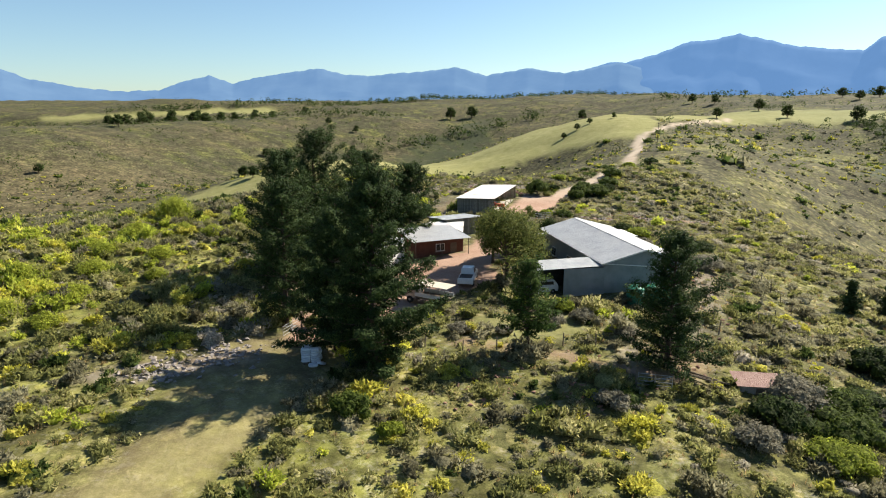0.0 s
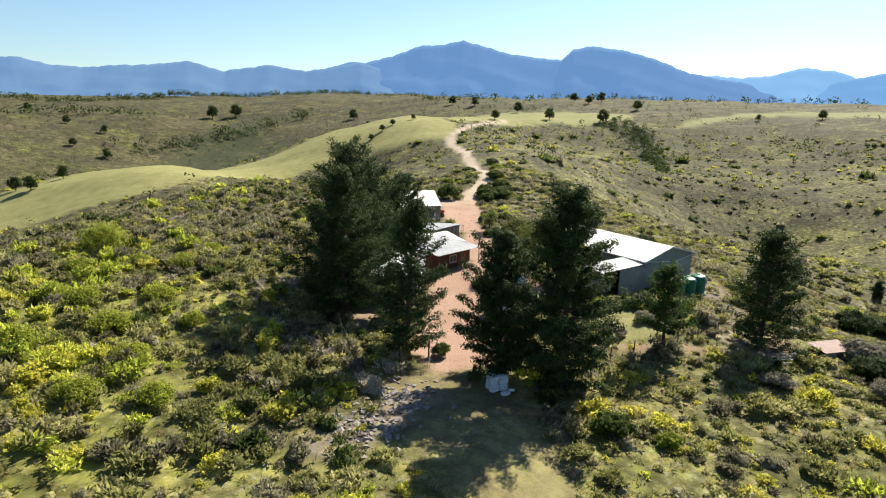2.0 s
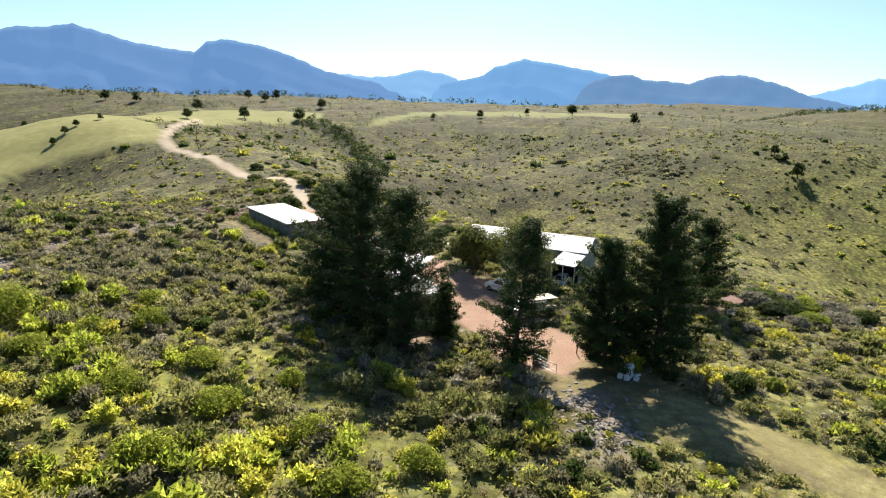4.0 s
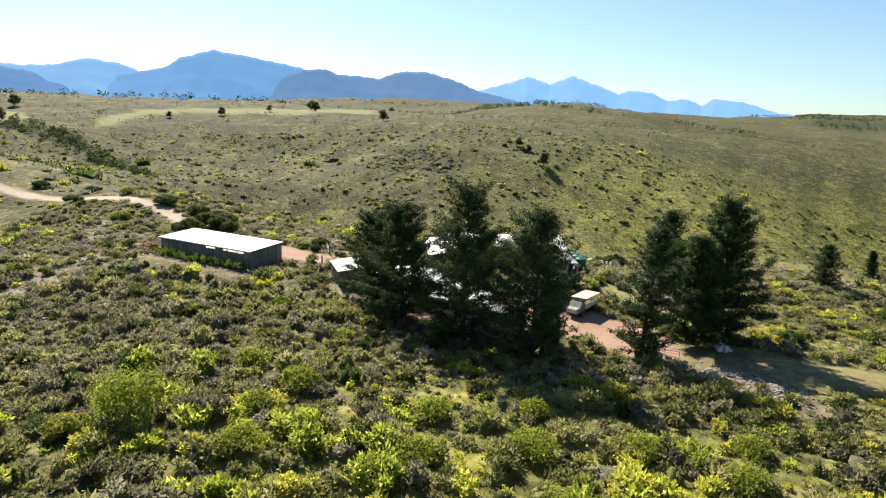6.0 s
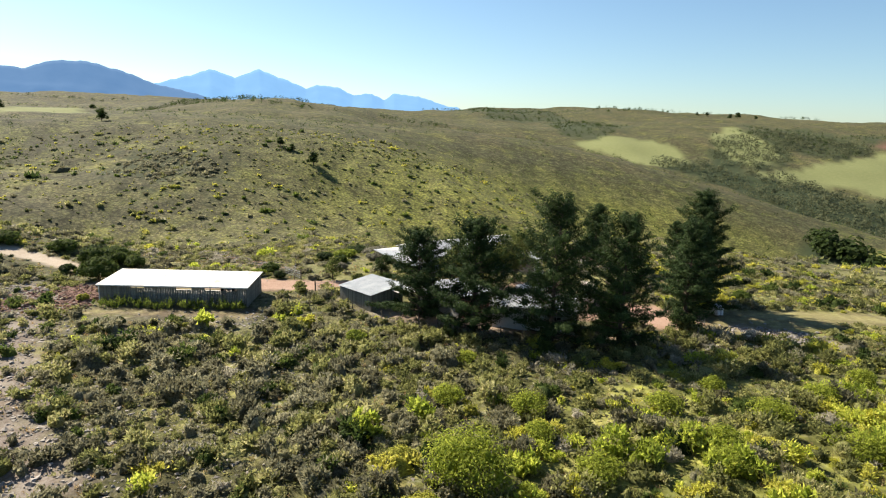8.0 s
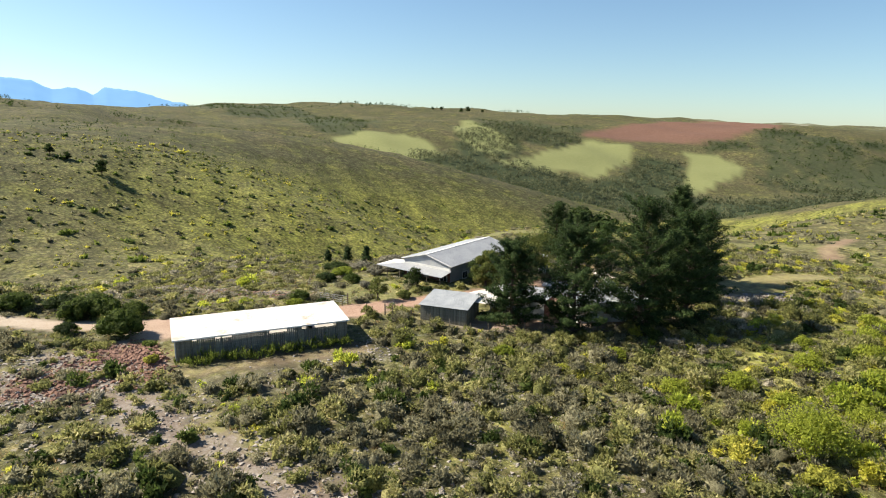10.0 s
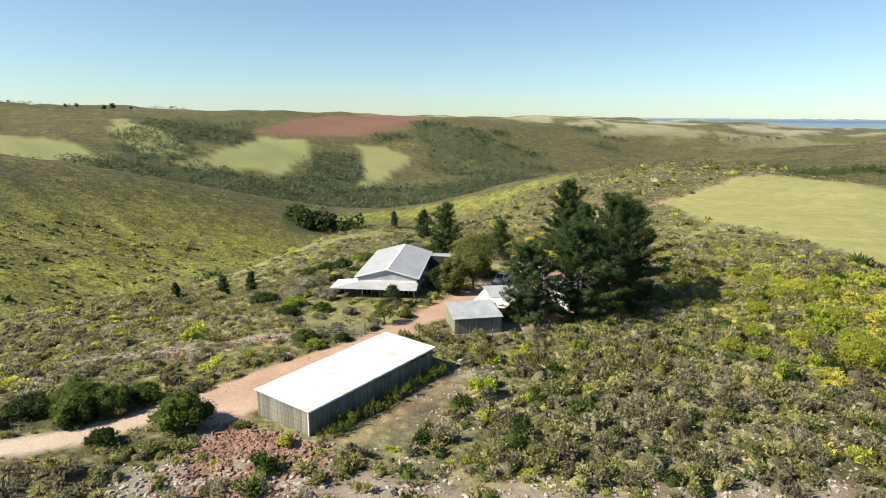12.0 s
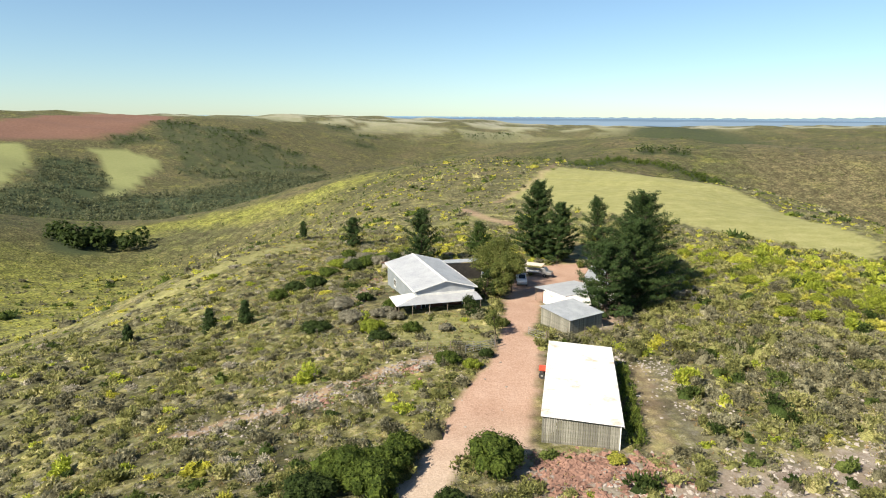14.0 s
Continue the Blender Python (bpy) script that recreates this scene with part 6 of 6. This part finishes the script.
def shrubs(name, label, x, y, r, h, per, leaf, material, sides=6, bands=2, narrow=0.34, core=0.6, top=0.0, upright=0.4):
    """Many ragged shrubs as one mass: a few lobes of fine sprigs each, round an uneven core of twigs."""
    n = len(x)
    base = np.stack([x, y, land(x, y) - 0.05], 1)
    tint = rng.uniform(0.08, 0.92, n)
    size = np.stack([r, r * rng.uniform(0.6, 1.35, n), h], 1)
    # every shrub has five lobes of its own
    la, lq = rng.uniform(0, 6.28, (n, 5)), np.sqrt(rng.uniform(0.02, 1, (n, 5))) * 0.62
    lobe = np.stack([lq * np.cos(la), lq * np.sin(la), rng.uniform(0.1, 0.55, (n, 5))], -1)
    wide = rng.uniform(0.26, 0.56, (n, 5))
    rim = soft(np.hypot(x - 8, y - 4), 52, 68) * (per > 20)
    k = np.repeat(np.arange(n), np.maximum(5, (per * (1 - 0.68 * rim) * np.clip(r / r.mean(), 0.35, 2.2) ** 1.5).astype(int)))
    j = rng.integers(0, 5, len(k))
    o = rng.normal(size=(len(k), 3))
    o[:, 2] = np.abs(o[:, 2]) + top
    o /= np.linalg.norm(o, axis=1, keepdims=True)
    q = lobe[k, j] + o * (wide[k, j] * rng.uniform(0.55, 1.12, len(k)))[:, None]
    c = base[k] + np.maximum(q, (-9, -9, 0.03)) * size[k]
    t = o + (0, 0, upright) + rng.normal(0, 0.45, o.shape)
    t /= np.linalg.norm(t, axis=1, keepdims=True)
    w = np.cross(t, rng.normal(size=o.shape))
    w /= np.linalg.norm(w, axis=1, keepdims=True) + 1e-9
    s = (leaf * (1 + 0.5 * rim[k]) * (0.45 + 0.55 * r / 0.8)[k] * rng.uniform(0.5, 1.5, len(k)))[:, None]
    a, b = t * s * 0.6, w * s * 0.62 * narrow
    v = np.stack([c - a - b, c - 0.6 * a + b, c + a], 1).reshape(-1, 3)
    tints = np.clip(tint[k] + rng.normal(0, 0.08, len(k)), 0, 1)
    loops, starts = np.arange(len(v)), np.arange(0, len(v), 3)
    if core:
        hood = hoods(n, sides, bands, rng) * (size * (core, core, core * 1.1))[:, None, None, :] + base[:, None, None, :]
        i, j, p = np.meshgrid(np.arange(bands), np.arange(sides), np.arange(n), indexing="ij")
        at = lambda i, j: len(v) + (p * (bands + 1) + i) * sides + j % sides
        g = np.stack([at(i, j), at(i, j + 1), at(i + 1, j + 1), at(i + 1, j)], -1).reshape(-1)
        starts = np.concatenate([starts, len(loops) + np.arange(0, len(g), 4)])
        loops, tints = np.concatenate([loops, g]), np.concatenate([tints, tint[p.ravel()]])
        v = np.concatenate([v, hood.reshape(-1, 3)])
    me = bpy.data.meshes.new(name)
    me.vertices.add(len(v))
    me.vertices.foreach_set("co", v.astype(np.float32).ravel())
    me.loops.add(len(loops))
    me.loops.foreach_set("vertex_index", loops.astype(np.int32))
    me.polygons.add(len(starts))
    me.polygons.foreach_set("loop_start", starts.astype(np.int32))
    me.update(calc_edges=True)
    me.polygons.foreach_set("use_smooth", np.ones(len(starts), bool))
    me.attributes.new("tint", "FLOAT", "FACE").data.foreach_set("value", tints.astype(np.float32))
    me.materials.append(material)
    return tagged(new(name, me), label, "shrubs", kind="stuff")


rng = np.random.default_rng(77)
# shrubs stand close together round the farm; which kinds prevail changes over the slopes
STEP = 1.16
gx, gy = np.meshgrid(np.arange(-86, 104, STEP), np.arange(-92, 100, STEP))
x, y = gx.ravel() + rng.uniform(-0.7, 0.7, gx.size) * STEP, gy.ravel() + rng.uniform(-0.7, 0.7, gx.size) * STEP
ok = clear_of(x, y, rng) & (np.hypot(x - 8, y - 4) < 94) & (rng.uniform(size=len(x)) > 0.4 * soft(x, 36, 48) * soft(14 - y, 0, 16))
ok &= rng.uniform(size=len(x)) < 0.68 + 0.5 * swell(x, y, 11, 61) + 0.3 * swell(x, y, 4.7, 62) + 0.25 * soft(-x, 4, 16) * soft(y, 2, 14)
x, y = x[ok], y[ok]
bloom = covers(x, y)[5] * (1 - 0.8 * soft(y, -14, 4))
west = soft(-x, 32, 42) * soft(-np.abs(y + 6), -40, -18)
heathy = soft(-x, 4, 16) * soft(y, 2, 14)
south = soft(-y, 28, 42)
north = soft(y - 0.25 * x, 20, 42)
patch = 0.6 * swell(x, y, 23, 11) + 0.5 * swell(x, y, 8.5, 12)
patch_b = 0.6 * swell(x, y, 29, 13) + 0.5 * swell(x, y, 9.5, 14)
weights = np.stack([0.9 + 0.6 * soft(x, 12, 30) + 0.5 * north + 0.6 * np.clip(patch, 0, 1) + 1.0 * heathy - 0.5 * west, 1.5 + 0.6 * np.clip(-patch, 0, 1),
                    0.06 + 0.5 * np.clip(patch_b - 0.35, 0, 1) + 0.9 * soft(-np.hypot(x - 40, (y - 32) / 1.3), -16, -6) + 1.2 * soft(-np.hypot(x - 32, (y + 46) / 1.1), -12, -5) + 0.9 * soft(-along(x, y, [(-22, 6), (-25, -6), (-23, -20), (-14, -40)]), -4.5, -1.5) + 0.14 * soft(x, 8, 22) + 0.7 * soft(-along(x, y, SIDE_PATH), -4, -1.5),
                    0.10 + 1.5 * west * np.clip(0.5 + patch_b, 0, 1) + 0.15 * np.clip(-patch_b, 0, 1), 0.06 + 0.9 * bloom * np.clip(0.6 - patch, 0, 1.2) + 0.34 * south + 0.14 * west, 0.13 + 0.32 * north], 1)
weights = np.clip(weights, 0.02, None)
cum = np.cumsum(weights / weights.sum(1, keepdims=True), 1)
kind = (rng.uniform(size=len(x))[:, None] > cum).sum(1)
big = np.exp(rng.normal(-0.12, 0.46, len(x))) * (1.0 + 0.2 * west + 0.1 * heathy)
big = np.clip(big, 0.32, 2.1)
flat = 1 - 0.30 * soft(x + 0.4 * y, 8, 26) - 0.25 * south
for k, (name, label, mk, r0, h0, per, leaf) in enumerate((
        ("heath_shrubs", "grey-brown heath shrubs covering the slopes", "heath", 0.82, 0.90, 120, 0.19), ("scrub_shrubs", "olive green scrub covering the slopes", "scrub", 0.90, 0.90, 125, 0.19),
        ("silver_shrubs", "silvery grey shrubs in patches", "silver", 0.84, 0.72, 110, 0.17), ("green_shrubs", "bright green shrubs in patches", "green", 1.0, 1.15, 150, 0.19),
        ("flowering_shrubs", "low shrubs with yellow-green tips", "lime", 0.85, 0.75, 110, 0.18), ("dark_shrubs", "dark green shrubs among the heath", "dark_green", 0.9, 1.0, 120, 0.20))):
    s = kind == k
    shrubs(name, label, x[s], y[s], r0 * big[s], h0 * big[s] * flat[s] * rng.uniform(0.6, 1.15, s.sum()), per, leaf, M[mk], narrow=0.55, core=0.45 if name == "green_shrubs" else 0.62)
    if name == "flowering_shrubs":
        fx, fy, fs = x[s], y[s], big[s]
        few = rng.uniform(size=len(fx)) < 0.34 + 0.45 * soft(-fx - 0.35 * fy, 26, 42)
        shrubs("yellow_flowers", "bright yellow flower heads on the shrubs", fx[few], fy[few], 0.74 * fs[few], 0.84 * fs[few] * flat[s][few], 120, 0.12, M["yellow"], core=0, narrow=0.9, top=1.1, upright=0.0)
# low growth: olive tufts and dry straw tussocks between the shrubs
x, y = scatter(17000, rng, 0, 92)
ok = clear_of(x, y, rng, 0.5, 1.0)
x, y = x[ok], y[ok]
shrubs("low_tufts", "low olive tufts between the shrubs", x, y, rng.uniform(0.25, 0.6, len(x)), rng.uniform(0.2, 0.42, len(x)), 10, 0.30, M["scrub"], core=0, narrow=0.3)
x, y = scatter(10000, rng, 0, 92)
ok = clear_of(x, y, rng, 0.5, 1.0)
x, y = x[ok], y[ok]
shrubs("straw_tussocks", "dry straw-coloured tussocks between the shrubs", x, y, rng.uniform(0.15, 0.4, len(x)), rng.uniform(0.25, 0.5, len(x)), 11, 0.38, M["straw"], core=0, narrow=0.14, upright=1.4)
# tall weeds along the back wall of the shed
t = rng.uniform(0, 1, 150)
x, y = 2.3 + 5.6 * t + rng.normal(-0.9, 0.45, 150), 29.6 + 17.6 * t + rng.normal(0.3, 0.3, 150)
x, y = x[inside(x, y, [(2.79, 29.6), (9.25, 27.49), (15.02, 45.14), (8.56, 47.25)]) < -0.3], y[inside(x, y, [(2.79, 29.6), (9.25, 27.49), (15.02, 45.14), (8.56, 47.25)]) < -0.3]
shrubs("tall_weeds", "tall green and straw-tipped weeds along the shed wall", x, y, rng.uniform(0.25, 0.5, len(x)), rng.uniform(0.9, 1.9, len(x)), 40, 0.32, M["mid_green"], core=0, narrow=0.22, upright=1.6)
# farther slopes
x, y = scatter(34000, rng, 40, 360, False)
x, y = np.concatenate([x, rng.uniform(215, 310, 2600)]), np.concatenate([y, rng.uniform(30, 85, 2600)])
thick = inside(x, y, THICKETS[6]) + 8 * swell(x, y, 17, 5) > 0
ok = ((np.arange(len(x)) < len(x) - 2600) | thick) & clear_of(x, y, rng) & (rng.uniform(size=len(x)) < 0.6 + 0.5 * swell(x, y, 31, 71) + 0.4 * swell(x, y, 12, 72))
x, y, heath = x[ok], y[ok], thick[ok]
dry = covers(x, y)[6]
kind = np.where(heath, 0.3 * rng.uniform(size=len(x)), rng.uniform(size=len(x))) - 0.25 * dry * (rng.uniform(size=len(x)) < 0.5) + 0.12 * swell(x, y, 47, 73)
for name, label, a, b, mk, size in (("slope_heath", "grey-brown heath on the far slopes", -1, 0.26, "heath", 0.85), ("slope_scrub", "olive scrub on the far slopes", 0.26, 0.57, "scrub", 0.85),
                                    ("slope_tips", "yellow-green bushes on the far slopes", 0.57, 0.82, "lime", 0.75), ("slope_green", "green bushes on the far slopes", 0.82, 0.92, "mid_green", 1.0), ("slope_bushes", "dark bushes dotted over the far slopes", 0.92, 1.3, "dark_green", 1.25)):
    s = (kind >= a) & (kind < b)
    q = np.exp(rng.normal(-0.1, 0.5, int(s.sum())))
    shrubs(name, label, x[s], y[s], 1.05 * q * size, 0.5 * q * size, 7, 0.8, M[mk], 5, 2, 0.5, 0.8)


def wood(name, label, x, y, lo, hi, per, material):
    n = len(x)
    h = rng.uniform(lo, hi, n)
    z = land(x, y)
    k = np.repeat(np.arange(n), per)
    o = rng.normal(size=(len(k), 3))
    o /= np.linalg.norm(o, axis=1, keepdims=True)
    c = np.stack([x[k] + o[:, 0] * h[k] * 0.42, y[k] + o[:, 1] * h[k] * 0.42, z[k] + h[k] * (0.55 + 0.45 * o[:, 2] * rng.uniform(0.6, 1.0, len(k)))], 1)
    q4 = leaves(c, o + (0, 0, 0.4) + rng.normal(0, 0.4, o.shape), h[k] * 0.23, h[k] * 0.17, rng)
    return tagged(quads(name, q4, material), label, "woodland", kind="stuff")


x, y = rng.uniform(90, 880, 16000), rng.uniform(-1010, -540, 16000)
wd = covers(x, y)[4]
ok = wd > rng.uniform(0.25, 0.7, len(x))
wood("valley_woods", "dark wooded strip along the valley floor", x[ok][:2900], y[ok][:2900], 4, 12, 20, M["far_leaf"])
x, y = rng.normal(226, 16, 46), rng.normal(-358, 8, 46)
wood("valley_pines", "clump of dark trees in the side valley", x, y, 5, 15, 60, M["dark_green"])
x, y = rng.normal(0, 1, 260), rng.normal(0, 1, 260)
t = rng.uniform(0, 1, 260)
wood("gully_thicket", "dark thicket in the upper gully", np.interp(t, (0, 0.3, 0.55, 0.8, 1), (252, 247, 234, 209, 181)) + 6 * x * (1.3 - t), np.interp(t, (0, 0.3, 0.55, 0.8, 1), (302, 266, 240, 199, 161)) + 5 * y * (1.3 - t), 1.2, 4.2, 34, M["dark_green"])
t = rng.uniform(0, 1, 320)
wood("field_hedge", "line of green bushes along the far edge of the field", np.interp(t, np.linspace(0, 1, 5), [p[0] for p in HEDGE]) + rng.normal(0, 6, 320), np.interp(t, np.linspace(0, 1, 5), [p[1] for p in HEDGE]) + rng.normal(0, 6, 320), 1.5, 4.4, 26, M["mid_green"])
x, y = rng.uniform(120, 2000, 30000), rng.uniform(-1420, -560, 30000)
ok = np.zeros(len(x), bool)
for k in THICKETS[:5]:
    ok |= (inside(x, y, k) > 0)
ok &= 0.6 * swell(x, y, 38, 31) + 0.6 * swell(x, y, 15, 32) > 0.15
wood("hill_thickets", "patches of dark thicket on the far hills", x[ok][:1800], y[ok][:1800], 3.0, 8.0, 14, M["dark_green"])
# copses and thickets on the far hills
x, y = [], []
for cx, cy, cr in COPSES:
    n = int(16 + 0.024 * cr * cr)
    x.append(rng.normal(cx, 0.5 * cr, n))
    y.append(rng.normal(cy, 0.5 * cr, n))
wood("hill_copses", "copses of dark trees on the far hills", np.concatenate(x), np.concatenate(y), 3.0, 9.0, 14, M["dark_green"])
# bushes dotted over the hills farther off
r, a = np.exp(rng.uniform(math.log(300), math.log(1500), 30000)), rng.uniform(0, 2 * math.pi, 30000)
x, y = 4 + r * np.cos(a), 4 + r * np.sin(a)
g, mw, st, pl, wd, fl, dry = covers(x, y)
ok = (mw < 0.2) & (g < 0.2) & (pl < 0.2) & (0.7 * swell(x, y, 90, 81) + 0.5 * swell(x, y, 31, 82) > rng.uniform(-0.6, 0.8, 30000))
x, y = x[ok], y[ok]
half = rng.uniform(size=len(x)) < 0.6
wood("hill_bushes", "dark bushes dotted over the far hills", x[half][:5200], y[half][:5200], 1.4, 5.0, 8, M["dark_green"])
wood("hill_scrub", "olive bushes dotted over the far hills", x[~half][:3600], y[~half][:3600], 1.4, 4.5, 8, M["mid_green"])
# bushes and thickets on the northern slopes
x, y = rng.uniform(-420, 330, 12000), rng.uniform(110, 720, 12000)
g, mw, st, pl, wd, fl, dry = covers(x, y)
ok = (mw < 0.2) & (g < 0.2) & (0.6 * swell(x, y, 120, 51) + 0.5 * swell(x, y, 34, 52) + 0.35 * swell(x, y, 13, 53) > rng.uniform(0.0, 0.6, len(x)))
wood("hillside_thickets", "dark bushes and thickets on the northern slopes", x[ok][:3600], y[ok][:3600], 1.4, 4.6, 10, M["dark_green"])
# belts of trees and hedges along the skyline
x, y = [], []
BELTS = [(-454, 811, -353, 855, 60), (-353, 855, -231, 874, 50), (-231, 874, -99, 904, 90), (-99, 904, 52, 1021, 150), (52, 1021, 262, 1231, 170), (262, 1231, 470, 1232, 120), (250, 690, 357, 610, 40), (357, 610, 451, 576, 26),
         (451, 576, 548, 553, 24)]
MORE_BELTS = [(548, 553, 612, 321, 40), (612, 321, 683, 231, 20), (683, 231, 900, 250, 40), (1233, 202, 1328, 9, 90), (1328, 9, 1348, -206, 90), (1868, -1203, 1678, -1374, 50), (1678, -1374, 1335, -1670, 60), (1335, -1670, 1101, -1815, 50),
                          (-60, 560, 120, 690, 90), (-230, 640, -60, 700, 70), (-330, 590, -250, 640, 40)]
EAST_BELTS = [(1608, 962, 1888, 674, 60), (1888, 674, 1765, 229, 60), (1000, -49, 1299, 143, 50), (1299, 143, 919, -132, 40), (2249, -697, 1864, -806, 60), (1653, -944, 1495, -1255, 60), (1009, -223, 1123, -386, 40)]
for ax, ay, bx, by, n in BELTS + MORE_BELTS + EAST_BELTS:
    u = rng.uniform(size=n)
    x.append(ax + (bx - ax) * u + rng.normal(0, 9, n))
    y.append(ay + (by - ay) * u + rng.normal(0, 9, n))
wood("skyline_trees", "belts of dark trees and hedges on the skyline", np.concatenate(x), np.concatenate(y), 4.0, 11.0, 18, M["dark_green"])

# single trees out on the land
lone = leafy_tree("field_tree", 7.5, 3.6, 51, M["dark_green"], "single dark rounded tree standing in the fields", "tree", 900, 0.7, 0.16, "single field trees")
set_tree(lone, 150, 455)
NORTH_TREES = [(248, 424, 1.4), (216, 321, 1.3), (246, 299, 1.4), (325, 359, 1.3), (171, 319, 1.0), (154, 630, 1.8), (9, 709, 2.3), (35, 713, 2.3), (-87, 529, 1.4), (-82, 189, 0.8), (-74, 206, 0.8), (-153, 464, 1.2), (-152, 394, 1.0), (-113, 546, 1.1), (-126, 622, 1.2), (-178, 744, 1.4), (-274, 457, 1.6), (-233, 280, 0.9), (-88, 196, 0.8), (-93, 599, 1.2), (386, 490, 1.6), (364, 508, 1.4), (265, 605, 1.6), (266, 550, 1.5), (359, 475, 1.3)]
WEST_TREES = [(-297, 549, 1.9), (-275, 639, 2.1), (-285, 590, 2.2), (-300, 570, 1.8), (-262, 625, 1.9), (-250, 640, 1.7), (-308, 540, 1.8), (-240, 655, 1.5), (-270, 610, 2.0), (-315, 520, 1.6), (-220, 668, 1.6), (-203, 680, 1.3)]
FIELD_TREES = [(271, -14, 1.15), (300, 1, 0.8), (293, -5, 0.6), (441, 178, 1.3), (387, 106, 1.3), (374, 228, 1.0), (466, 191, 1.2), (-60, 300, 0.6), (-40, 350, 0.7), (14, 403, 0.9), (560, 140, 0.9), (700, 60, 1), (420, 210, 0.8), (340, 250, 0.7), (72, 262, 0.55), (80, 268, 0.5), (64, 256, 0.5), (95, 275, 0.5), (88, 345, 0.6), (1319, -1297, 2.6), (1340, -1290, 2.2), (1436, -1295, 1.8), (1460, -1280, 1.6), (1290, -1330, 1.5)]
for x, y, s in NORTH_TREES + WEST_TREES + FIELD_TREES:
    copy_thing(lone, pose(x, y, ground(x, y) - 0.1, 0, 0, (x * 37 + y * 11) % 360)).scale = (s, s, s)
